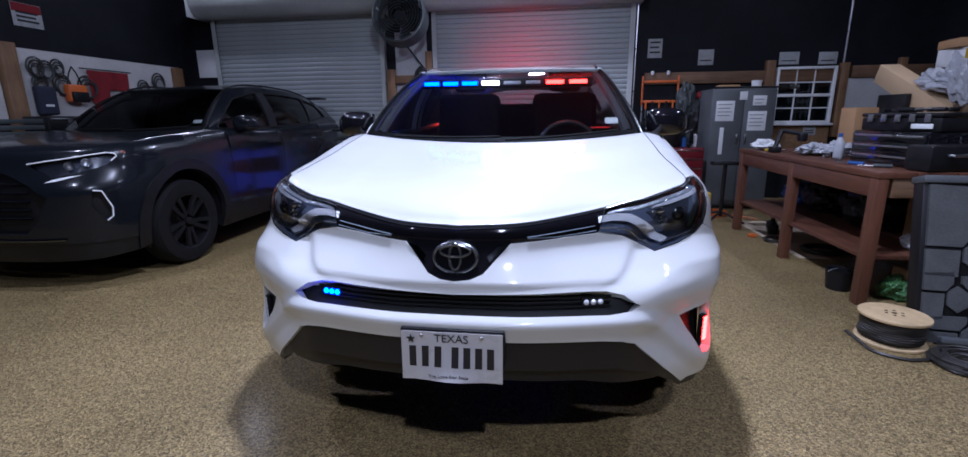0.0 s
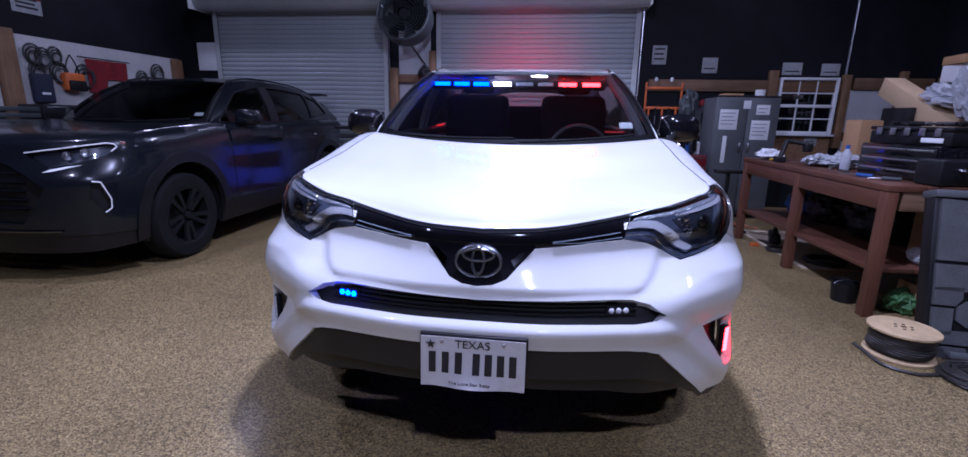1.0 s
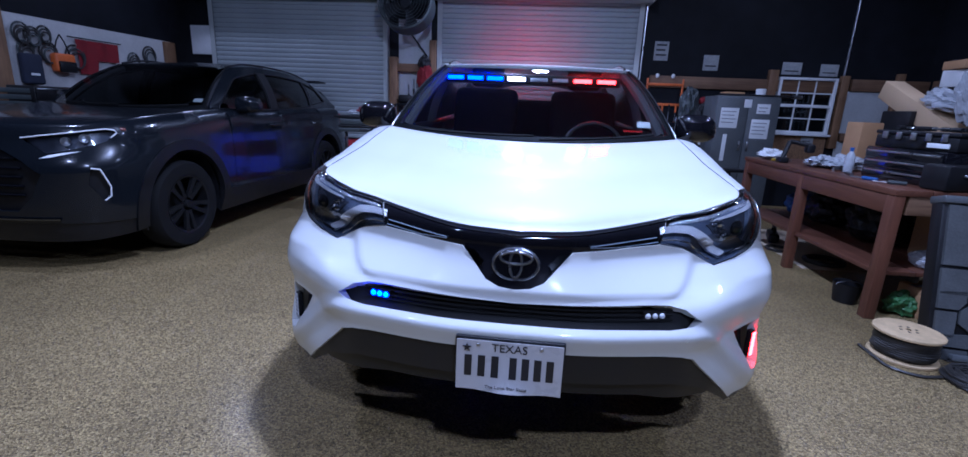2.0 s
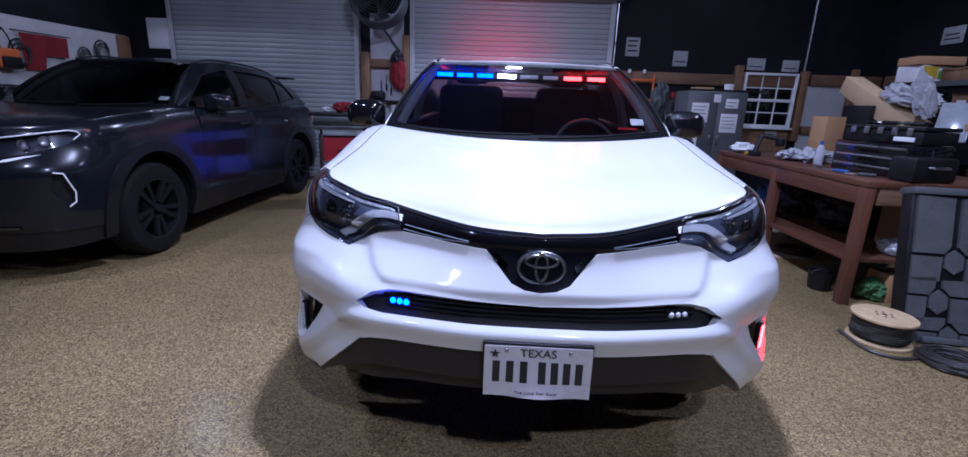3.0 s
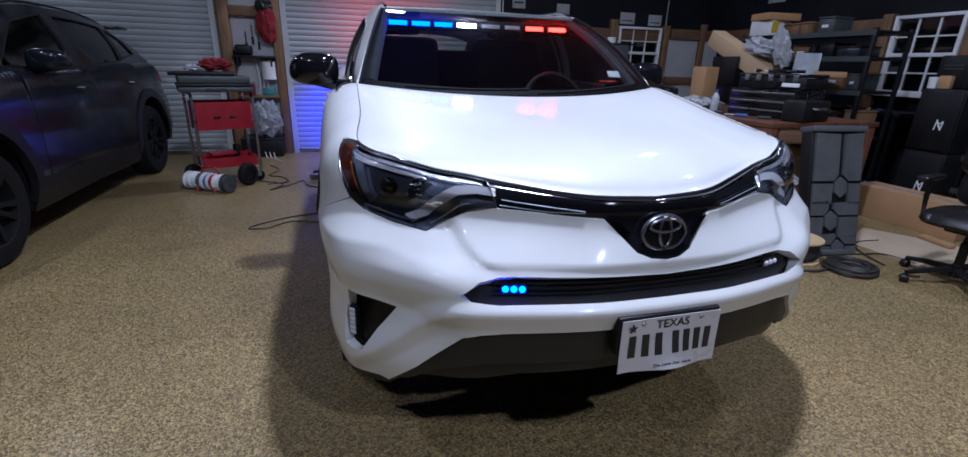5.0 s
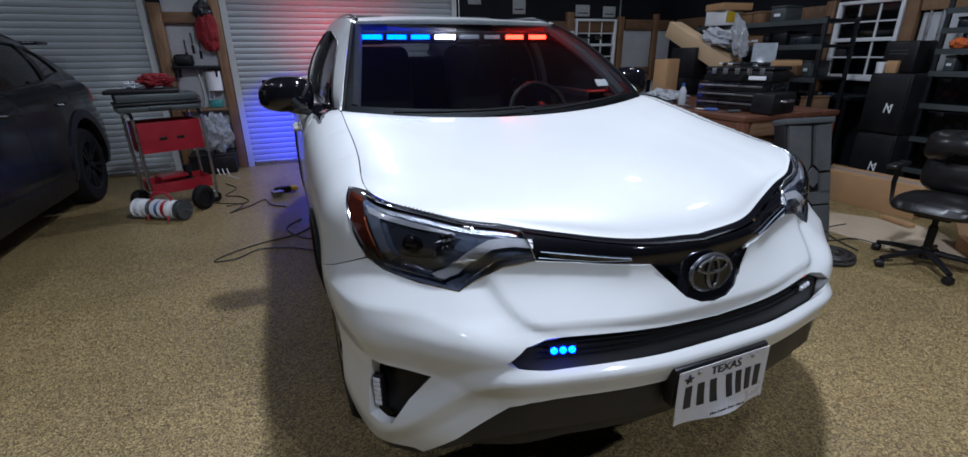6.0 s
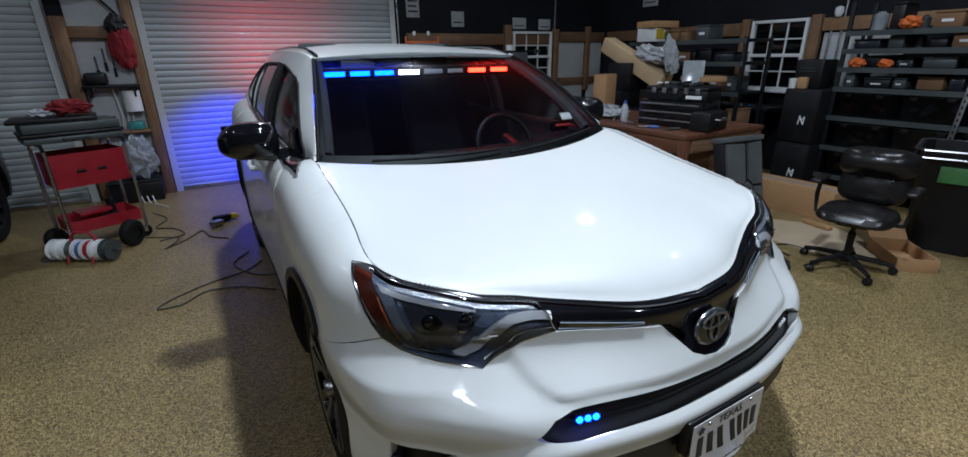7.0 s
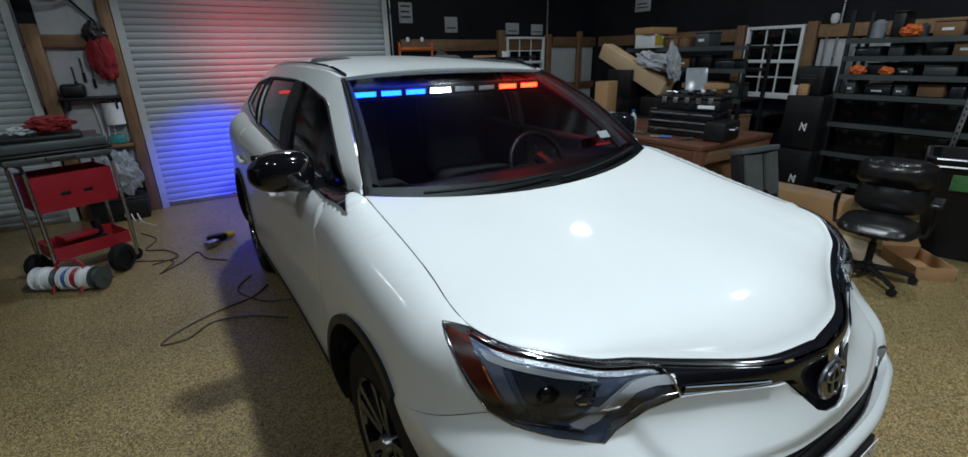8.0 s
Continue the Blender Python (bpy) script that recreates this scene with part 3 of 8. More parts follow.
    for s in (1, -1):
        col = scr[n - 1] if s > 0 else scr[1]
        bm = tube(B(), [p + Vector((s * 0.012, 0.075, -0.02)) for p in col[1:14]], 0.028, 8)
        part("pillar_trim", bm, M_SEAT, car, "inner trim of the windscreen pillar")
    # roof
    ys = np.linspace(ytl, style["roof_end"], 26)
    R = []
    for y in ys:
        ex, ez = sh.redge(y)
        mz = sh.rmid(y)[0]
        f = smooth01(ytl, ytl + 0.5, y)
        row = []
        for x in np.linspace(-1, 1, 25):
            yy = y + (ymid - ytl) * (1 - x * x) * (1 - f)
            row.append(Vector((x * ex, yy, mz + (ez - mz) * abs(x) ** 2.6)))
        R.append(row)
    bm = B()
    grid_mesh(bm, R)
    thicken(bm, 0.015)
    part("roof", bm, paint, car)
    # greenhouse sides
    y0, y1 = style["fender_end"], style["roof_end"] + 0.12
    a0 = Vector(E[0])
    a1 = Vector((tl[0], ytl, tl[1]))

    def low_edge(y):
        return Vector(sh.band(sh.u_at(y), 1.0)) if y < style["rear_y"] else Vector(sh.band(sh.u_at(style["rear_y"]), 1.0)) + Vector((0, y - style["rear_y"], 0))

    cache = {}

    def green(y, v):
        key = round(y, 3)
        if key not in cache:
            lo = low_edge(y)
            if y < ytl:
                f = (y - a0.y) / (a1.y - a0.y)
                hi = a0.lerp(a1, max(f, 0))
                hi.z += 0.02 * math.sin(math.pi * min(max(f, 0), 1))
            else:
                ex, ez = sh.redge(min(y, style["roof_end"]))
                hi = Vector((ex, y, ez))
                if y > style["roof_end"]:
                    hi.z -= (y - style["roof_end"]) * 0.6
            cache[key] = (lo, hi)
        lo, hi = cache[key]
        p = lo.lerp(hi, v)
        p.x += 0.035 * math.sin(math.pi * v) * min(1.0, (hi - lo).length / 0.42)
        return p

    def green_l(y, v):
        p = green(-y, v)
        return Vector((-p.x, p.y, p.z))

    ff, B0, B1, C0, q1 = style["win"]
    hi_v = style["win_top"]

    outer = [(y0 + 0.03, 0.0), (y1, 0.0), (y1, 1.0), (ytl, 1.0)] + [(y, 1.0) for y in np.linspace(ytl, y0 + 0.05, 6)[1:]]
    front = []
    for y in np.linspace(ytl + 0.10, ff + 0.03, 9):
        size = (green(y, 1.0) - green(y, 0.0)).length
        front.append((y, min(hi_v, max(0.06, 1 - 0.105 / size))))
    w1 = [(ff + 0.02, 0.03), (B0, 0.03), (B0, hi_v)] + front
    w2 = [(B1, 0.03), (C0, 0.05), (C0 + 0.02, hi_v - 0.02), (B1, hi_v)]
    w3 = [(C0 + 0.05, 0.10), (q1, 0.25), (q1 - 0.08, hi_v - 0.1), (C0 + 0.07, hi_v - 0.04)]
    for sgn in (1, -1):
        sf = green if sgn > 0 else green_l
        P = (lambda pts: pts) if sgn > 0 else flip
        part("side_frame", panel(P(outer), sf, 0.06, [P(w1), P(w2), P(w3)], 0.03, sy=0.08), paint, car)
        for nm, w, g in (("front_side_window", w1, M_DARKGLASS), ("rear_side_window", w2, M_DARKGLASS), ("quarter_window", w3, M_DARKGLASS)):
            part(nm, panel(P(w), sf, 0.08, (), 0.0, 0.012, sy=0.12), g, car, "tinted side glass")
        bm = B()
        for w in (w1, w2, w3):
            tube(bm, [sf(*q) for q in dense(P(w), 0.06)], 0.007, 6, closed=True)
        part("window_trim", bm, M_BLACK, car, "black window surround")
        bm = panel(P([(B0 - 0.014, 0.03), (B1 + 0.014, 0.03), (B1 + 0.014, hi_v), (B0 - 0.014, hi_v)]), sf, 0.05, (), 0.02, -0.009, sy=0.07)
        part("door_pillar", bm, M_BLACK, car, "black pillar between the doors")
        # body side panels with their shut lines
        ya, za, ra = style["axle"], style["arch_z"], style["arch_r"]
        yr = ya + style["base"]
        sill = style["sill"]

        def arc(yc, a0, a1, k=14):
            return [sh.side(yc + ra * math.cos(radians(a)), za + ra * math.sin(radians(a))) for a in np.linspace(a0, a1, k)]

        fender = [sh.side(style["door1"] - 0.003, sill)] + [(sh.u_at(style["door1"]) - 0.003, w) for w in np.linspace(sill + 0.05, 1.0, 8)]
        fender += [(u, 1.0) for u in np.linspace(sh.u_at(style["door1"]) - 0.003, sh.find(*style["tip"])[0], 12)[1:]]
        if "lamp_top" in style:
            fender += [(style["lamp_top"], 1.0), sh.find(*style["tip"])]
        fender += [sh.find(*q) for q in style["lamp_edge"]]
        fender += list(reversed(arc(ya, -12, style["seal_a"])))
        u2, u3, u4 = sh.u_at(style["door1"]), sh.u_at(style["door2"]), sh.u_at(style["door3"])
        d1 = [(u2 + 0.003, sill), (u3 - 0.003, sill), (u3 - 0.003, 1.0), (u2 + 0.003, 1.0)]
        rear_arc = [q for q in arc(yr, 190, 100, 12) if q[0] < u4 - 0.01]
        d2 = [(u3 + 0.003, sill), (rear_arc[0][0] - 0.02, sill)] + rear_arc + [(u4 - 0.003, max(rear_arc[-1][1], 0.7)), (u4 - 0.003, 1.0), (u3 + 0.003, 1.0)]
        full = arc(yr, 125, -12, 14)
        qp = [(u4 + 0.003, 1.0)] + [(u4 + 0.003, sh.side(style["door3"], 0.8)[1])] + [q for q in full if q[0] > u4 + 0.02] + [sh.side(yr + ra + 0.03, 0.42), (sh.ch[-1], 0.42), (sh.ch[-1], 1.0)]
        SF = sh.band
        for nm, poly in (("front_wing", fender), ("front_door", d1), ("rear_door", d2), ("rear_wing", qp)):
            part(nm, panel(P(poly), SF, 0.045, (), 0.025, 0.0, sy=0.018), paint, car, angle=60)
        # cladding round the arches and along the sill
        for yc, a_from, a_to in ((ya, -14, style["clad_a"]), (yr, -10, 190)):
            if not style["clad"]:
                continue
            ring = [sh.side(yc + (ra + style["clad"]) * math.cos(radians(a)), za + (ra + style["clad"]) * math.sin(radians(a))) for a in np.linspace(a_from, a_to, 26)]
            inner = [sh.side(yc + (ra - 0.01) * math.cos(radians(a)), za + (ra - 0.01) * math.sin(radians(a))) for a in np.linspace(a_to, a_from, 26)]
            part("arch_cladding", panel(P(ring + inner), SF, 0.05, (), 0.05, -0.012), M_BLACK, car, "black plastic wheel arch trim")
        so = [(sh.u_at(ya + ra * 0.97), 0.22), (sh.u_at(yr - ra * 0.97), 0.22), (sh.u_at(yr - ra * 0.97), sill + 0.06), (sh.u_at(ya + ra * 0.97), sill + 0.06)]
        part("sill_cladding", panel(P(so), SF, 0.1, (), 0.04, -0.008, sy=0.05), M_BLACK, car, "black plastic sill trim")
        for yc in (ya, yr):
            bm = B()
            ring = []
            for a in np.linspace(-20, 200, 20):
                y, z = yc + (ra + 0.005) * math.cos(radians(a)), za + (ra + 0.005) * math.sin(radians(a))
                ring.append([Vector((sgn * 0.62, y, z)), Vector((sgn * 0.86, y, z))])
            grid_mesh(bm, ring)
            thicken(bm, 0.01)
            part("wheel_housing", bm, M_BLACK, car, "black wheel housing")
            wheel(car, sgn * style["wheel_x"], yc, style["wheel_r"], 0.215, 5, M_RIM if style["clad"] < 0.04 else M_RUBBER)
        # door handles
        for yh in style["handles"]:
            q = sh.side(yh, style["handle_z"])
            p = Vector(sh.band(q[0], q[1]))
            bm = B()
            x = p.x * sgn
            tube(bm, [(x - sgn * 0.012, p.y - 0.10, p.z), (x + sgn * 0.022, p.y - 0.085, p.z), (x + sgn * 0.028, p.y, p.z + 0.004), (x + sgn * 0.022, p.y + 0.085, p.z), (x - sgn * 0.012, p.y + 0.10, p.z)], 0.014, 8)
            part("door_handle", bm, paint, car)
        # mirror
        mx, my, mz = style["mirror"]
        bm = B()
        r = bmesh.ops.create_uvsphere(bm, u_segments=24, v_segments=16, radius=1)
        for v in r["verts"]:
            x, y, z = v.co
            sx = 0.125 if x > 0 else 0.112
            f = lambda c, e: math.copysign(abs(c) ** e, c)
            v.co = Vector((mx + f(x, 0.7) * sx, my + f(y, 0.75) * (0.085 if y < 0 else 0.05) + 0.045 * max(x, 0) ** 2, mz - 0.004 + f(z, 0.55) * (0.080 if z > 0 else 0.074) * (1 - 0.34 * max(x, 0) ** 2) - 0.012 * max(x, 0) ** 2))
            v.co.x *= sgn
        mir = part("door_mirror", bm, style["mirror_mat"], car, style["mirror_label"])
        bm = box(B(), mx - 0.1, my + 0.048, mz - 0.06, mx + 0.1, my + 0.058, mz + 0.06, 0.02, seg=3)
        for v in bm.verts:
            v.co.x *= sgn
        part("mirror_glass", bm, M_CHROME, mir, "silvered mirror glass")
        bm = B()
        tube(bm, [(sgn * (mx - 0.24), my + 0.03, mz - 0.085), (sgn * (mx - 0.1), my + 0.0, mz - 0.075), (sgn * mx, my - 0.01, mz - 0.05)], 0.03, 8)
        part("mirror_arm", bm, M_GLOSS_BLACK, mir, "black mirror arm")
    # tailgate glass and rear wall
    ye = style["roof_end"]
    ex, ez = sh.redge(ye)
    lo = low_edge(y1)
    bm = B()
    top_r = [Vector((x * ex, ye + 0.02, sh.rmid(ye)[0] + (ez - sh.rmid(ye)[0]) * abs(x) ** 2.6)) for x in np.linspace(-1, 1, 13)]
    zb = Vector(sh.band(sh.ch[-1], 1.0))
    bot_r = [Vector((x * lo.x, zb.y - 0.02 - 0.06 * x * x, zb.z)) for x in np.linspace(-1, 1, 13)]
    grid_mesh(bm, loft(top_r, bot_r, 8, (0, 0.04, 0.02)))
    part("tailgate_glass", bm, M_REARGLASS, car, "dark tailgate glass")
    # closed inner body, under the skin
    bm = B()
    ring = []
    for y in np.linspace(style["nose_in"], sh.band(sh.ch[-1], 0.7)[1] - 0.1, 14):
        ring.append((min(0.625, 0.25 + (y - style["nose_in"]) * 2.2), y))
    poly = [(x, y) for x, y in ring] + [(-x, y) for x, y in reversed(ring)]
    prism(bm, poly, 0.22, style["floor_z"], "xy")
    ya, ra, yr = style["axle"], style["arch_r"], style["axle"] + style["base"]
    box(bm, -0.86, ya + ra + 0.012, 0.24, 0.86, yr - ra - 0.012, 0.42)
    box(bm, -0.78, style["nose_in"], 0.30, 0.78, ya - ra - 0.012, 0.50)
    box(bm, -0.80, yr + ra + 0.012, 0.28, 0.80, yr + ra + 0.30, 0.50)
    part("inner_body", bm, M_BLACK, car, "black underbody")
    # cabin
    zs = style["floor_z"]
    cab = style["cabin_y"]
    for x in (-0.38, 0.38):
        bm = box(B(), x - 0.25, cab + 0.35, zs, x + 0.25, cab + 0.85, zs + 0.18, 0.06, seg=3)
        seat = part("seat", bm, M_SEAT, car, "dark grey cloth seat")
        bm = box(B(), -0.25, -0.07, 0, 0.25, 0.07, 0.58, 0.06, seg=3)
        part("seat_back", bm, M_SEAT, seat, m=pose(x, cab + 0.86, zs + 0.12, -14))
        bm = box(B(), -0.13, -0.05, 0, 0.13, 0.05, 0.18, 0.04, seg=3)
        part("headrest", bm, M_SEAT, seat, m=pose(x, cab + 1.02, zs + 0.70, -8))
    bm = box(B(), -0.62, cab + 1.55, zs, 0.62, cab + 1.75, zs + 0.62, 0.08, seg=3)
    part("rear_seat", bm, M_SEAT, car, "dark grey rear bench seat")
    bm = B()
    prism(bm, [(cy[0] + 0.12, zs - 0.1), (cy[0] + 0.06, cz[0] - 0.05), (cy[0] + 0.35, cz[0] - 0.02), (cy[0] + 0.55, cz[0] - 0.06), (cy[0] + 0.62, zs)], -0.66, 0.66, "yz")
    part("dashboard", bm, M_BLACK, car, "black dashboard")
    bm = B()
    tube(bm, [(0.38 + 0.18 * math.cos(a), cab + 0.02 + 0.07 * math.sin(a), cz[0] - 0.075 + 0.165 * math.sin(a)) for a in np.linspace(0, 2 * math.pi, 25)[:-1]], 0.015, 8, closed=True)
    tube(bm, [(0.22, cab + 0.02, cz[0] - 0.075), (0.54, cab + 0.02, cz[0] - 0.075)], 0.018, 6)
    tube(bm, [(0.38, cab - 0.15, cz[0] - 0.08), (0.38, cab + 0.02, cz[0] - 0.03)], 0.03, 8)
    part("steering_wheel", bm, M_BLACK, car, "black steering wheel")
    # wipers
    for xs in ((-0.55, 0.02), (0.05, 0.62)):
        bm = B()
        pts = []
        for k in np.linspace(0, 1, 9):
            x = xs[0] + (xs[1] - xs[0]) * k
            q = x / cw
            pts.append((x, cy[0] + 0.02 + (cy[1] - cy[0]) * q * q + 0.03 * k, cz[0] + (cz[1] - cz[0]) * q * q + 0.012 + 0.016 * k))
        tube(bm, pts, 0.006, 6)
        part("wiper", bm, M_RUBBER, car, "black windscreen wiper")
    return green


def outline_tube(bm, sh, pts, r, close=True, out=0.0):
    tube(bm, [sh.band(*q) for q in dense(pts, 0.03, close)], r, 6, closed=close)
    return bm


def white_shell():
    low = [(0, 0.085), (0.20, 0.092), (0.40, 0.13), (0.53, 0.168), (0.66, 0.245), (0.76, 0.325), (0.85, 0.41), (0.893, 0.54), (0.912, 0.70), (0.915, 0.90), (0.915, 1.2), (0.905, 2.2), (0.915, 3.3), (0.905, 3.9), (0.87, 4.35), (0.77, 4.58), (0.5, 4.66), (0, 4.69)]
    high = [(0, 0.16), (0.18, 0.185), (0.36, 0.255), (0.50, 0.305), (0.62, 0.345), (0.72, 0.41), (0.80, 0.485), (0.86, 0.585), (0.895, 0.70), (0.905, 0.90), (0.91, 1.2), (0.895, 2.2), (0.905, 3.3), (0.895, 3.9), (0.85, 4.30), (0.74, 4.48), (0.48, 4.54), (0, 4.56)]
    tops = [(0.16, 0.897, 0.012), (0.255, 0.919, 0.03), (0.285, 0.931, 0.04), (0.31, 0.945, 0.046), (0.345, 0.961, 0.052), (0.41, 0.980, 0.062), (0.485, 0.992, 0.072), (0.585, 1.002, 0.092), (0.70, 1.017, 0.122), (0.90, 1.053, 0.148), (1.2, 1.112, 0.158), (1.38, 1.14, 0.16), (1.7, 1.12, 0.12), (2.5, 1.13, 0.11), (3.5, 1.165, 0.14), (4.3, 1.19, 0.15), (4.6, 1.19, 0.08)]
    sh = Shell(low, high, tops, 0.07, 0.86, (0.66, 0.86), None,
               ([1.9, 2.0, 2.5, 3.0, 3.6, 4.1, 4.5], [(0.59, 1.49), (0.59, 1.513), (0.60, 1.553), (0.59, 1.558), (0.56, 1.54), (0.52, 1.50), (0.49, 1.44)]),
               ([1.9, 2.1, 2.6, 3.1, 3.7, 4.2, 4.5], [1.515, 1.535, 1.585, 1.605, 1.595, 1.555, 1.51]), lip=0.020)
    return sh


def white_suv():
    car = thing("white_suv", "glossy white five-door SUV with lit red and blue lights", "car", pose(0.675, 1.98, 0))
    sh = white_shell()
    tip = (0.812, 0.68, 0.985)
    style = dict(fender_end=1.36, corner_y=0.60, cowl_y=(1.20, 1.33), cowl_z=(1.10, 1.14), cowl_w=0.745, bonnet_bulge=0.085, strip=0.055, ws_top=(1.995, (0.585, 1.512)), ws_mid=(2.10, 1.535),
                 roof_end=4.35, rear_y=4.2, win=(1.50, 2.42, 2.54, 3.42, 4.08), win_top=0.84, axle=1.04, arch_z=0.38, arch_r=0.43, base=2.66, sill=0.33, door1=1.50, door2=2.48, door3=3.50,
                 lamp_top=sh.find(0.785, 0.61, 1.004)[0] + 0.004, tip=tip, lamp_edge=[(0.815, 0.60, 0.94), (0.80, 0.50, 0.862)], seal_a=124, clad=0.022, clad_a=124, wheel_x=0.885, wheel_r=0.36, handles=(2.32, 3.3), handle_z=0.97,
                 mirror=(0.935, 1.72, 1.192), mirror_mat=M_GLOSS_BLACK, mirror_label="gloss black door mirror", nose_in=0.55, floor_z=0.72, cabin_y=1.75)
    green = car_shell(car, sh, M_WHITE_CAR, style)
    F = lambda x, z: sh.front(x, z)
    # outlines on the nose
    lift = hermite([0.1, 0.25, 0.31, 0.41, 0.55, 0.66, 0.9], [[0.0], [0.020], [0.030], [0.036], [0.020], [0.012], [0.0]])

    def fd(x, y, z):
        return sh.find(x, y, z + float(lift(y)[0]) * min(max((z - 0.865) / 0.055, 0), 1))

    lamp = [fd(*p) for p in (tip, (0.785, 0.61, 0.985))]
    u_in = sh.find(0.455, 0.34, 0.925)[0]
    lamp = [lamp[0]] + [(u, 1.0) for u in np.linspace(lamp[1][0], u_in, 12)]
    lamp += [fd(*p) for p in ((0.427, 0.297, 0.868), (0.46, 0.295, 0.864), (0.51, 0.305, 0.855), (0.56, 0.315, 0.835), (0.617, 0.33, 0.80), (0.70, 0.39, 0.813), (0.77, 0.458, 0.835), (0.805, 0.50, 0.862), (0.815, 0.60, 0.935))]
    bowl = [F(0, 0.748), F(0.045, 0.752), F(0.085, 0.768), F(0.12, 0.805), F(0.165, 0.851)]
    upper = bowl + [F(0.30, 0.857), sh.find(0.427, 0.297, 0.866)]
    grille = upper + [(u, 1.0) for u in np.linspace(u_in, 0, 14)]
    slot = [F(0, 0.652), F(0.30, 0.652), F(0.46, 0.650), F(0.53, 0.655), F(0.557, 0.668), F(0.506, 0.702), F(0.455, 0.713), F(0.38, 0.715), F(0.20, 0.714), F(0, 0.710)]
    arch = [F(0, 0.572), F(0.30, 0.570), F(0.45, 0.567), F(0.505, 0.561), F(0.548, 0.545), F(0.61, 0.480), F(0.66, 0.428), F(0.735, 0.342)]
    fog = [F(0.705, 0.592), F(0.765, 0.598), F(0.833, 0.603), F(0.844, 0.52), F(0.852, 0.432), F(0.832, 0.426), F(0.806, 0.437), F(0.757, 0.512)]
    ra, ya, za = 0.43, 1.04, 0.38
    arc = [sh.side(ya + ra * math.cos(radians(a)), za + ra * math.sin(radians(a))) for a in np.linspace(124, 186, 9)]
    nose = list(upper) + [lamp[k] for k in range(14, 21)] + [sh.find(0.80, 0.50, 0.858)] + arc + [sh.find(0.88, 0.58, 0.340), sh.find(0.83, 0.41, 0.343), sh.find(0.77, 0.33, 0.345)] + list(reversed(arch))
    part("front_bumper", panel(mirrored(nose), sh.band, 0.015, [mirrored(slot), fog, flip(fog)], 0.03, sy=0.009), M_WHITE_CAR, car, angle=72)
    part("upper_grille", panel(mirrored(grille), sh.band, 0.03, (), 0.02, 0.006, sy=0.02), M_GLOSS_BLACK, car, "gloss black upper grille with badge")
    part("lower_grille", panel(mirrored(slot), sh.band, 0.03, (), 0.0, 0.035, sy=0.02), M_BLACK, car, "black mesh lower grille slot")
    for z in (0.668, 0.681, 0.694):
        bm = tube(B(), [Vector(sh.band(*F(x, z))) + Vector((0, 0.024, 0)) for x in np.linspace(-0.47, 0.47, 30)], 0.003, 4)
        part("grille_bar", bm, M_RUBBER, car)
    val = list(arch) + [F(0.69, 0.36), F(0.60, 0.43), F(0.50, 0.465), F(0, 0.475)]
    part("lower_valance", panel(mirrored(val), sh.band, 0.035, (), 0.03, 0.012, sy=0.025), M_GREY_PLASTIC, car, "dark grey plastic lower bumper")
    part("undertray", panel(mirrored([F(0, 0.48), F(0.50, 0.47), F(0.60, 0.44), F(0.69, 0.372), F(0.66, 0.365), F(0.4, 0.41), F(0, 0.425)]), sh.band, 0.05, (), 0.06, 0.035, sy=0.03), M_BLACK, car, "black plastic undertray")
    corner = [sh.find(0.722, 0.28, 0.350), sh.find(0.77, 0.33, 0.343), sh.find(0.83, 0.41, 0.341), sh.find(0.88, 0.58, 0.338), sh.find(0.88, 0.58, 0.30), sh.find(0.82, 0.42, 0.295), sh.find(0.75, 0.34, 0.305)]
    for P in (list, flip):
        part("corner_lip", panel(P(corner), sh.band, 0.03, (), 0.03, 0.012), M_BLACK, car, "black plastic lip under the bumper corner")
    # unseen pan, added only to keep light off the floor under the nose
    pan = [(0, 0.32), (0.30, 0.34), (0.52, 0.40), (0.66, 0.48), (0.74, 0.57), (0.75, 0.66)]
    part("shadow_pan", prism(B(), pan + [(-x, y) for x, y in reversed(pan[1:])], 0.345, 0.370, "xy"), M_BLACK, car, "hidden black pan added to shade the floor under the nose")
    # chrome slivers of the grille
    for s in (1, -1):
        P = (lambda q: q) if s > 0 else flip
        bm = panel(P([F(0.215, 0.866), F(0.30, 0.864), sh.find(0.420, 0.297, 0.874), sh.find(0.415, 0.297, 0.886), F(0.30, 0.877), F(0.215, 0.870)]), sh.band, 0.03, (), 0.004, -0.001)
        blade = part("grille_blade", bm, M_DARK_CHROME, car, "dark chrome blade beside the headlamp")
        for q in ([F(0.215, 0.866), F(0.30, 0.864), sh.find(0.420, 0.297, 0.874)], [F(0.215, 0.870), F(0.30, 0.877), sh.find(0.415, 0.297, 0.886)]):
            part("blade_edge", tube(B(), [Vector(sh.band(s * u, w)) + Vector((0, -0.001, 0)) for u, w in dense(q, 0.03, False)], 0.0014, 5), M_LAMP_GREY, blade, "thin pale edge")
        bm = panel(P([F(0.105, 0.80), F(0.155, 0.846), F(0.125, 0.842), F(0.095, 0.815)]), sh.band, 0.02, (), 0.004, -0.003)
        part("badge_wing", bm, M_DARK_CHROME, car, "dark chrome trim beside the badge")
        # headlamp
        lp = P(lamp)
        hl = part("headlamp", panel(lp, sh.band, 0.03, (), 0.06, 0.026, sy=0.03), M_LAMP_IN, car, "headlamp with clear lens and dark grey housing")
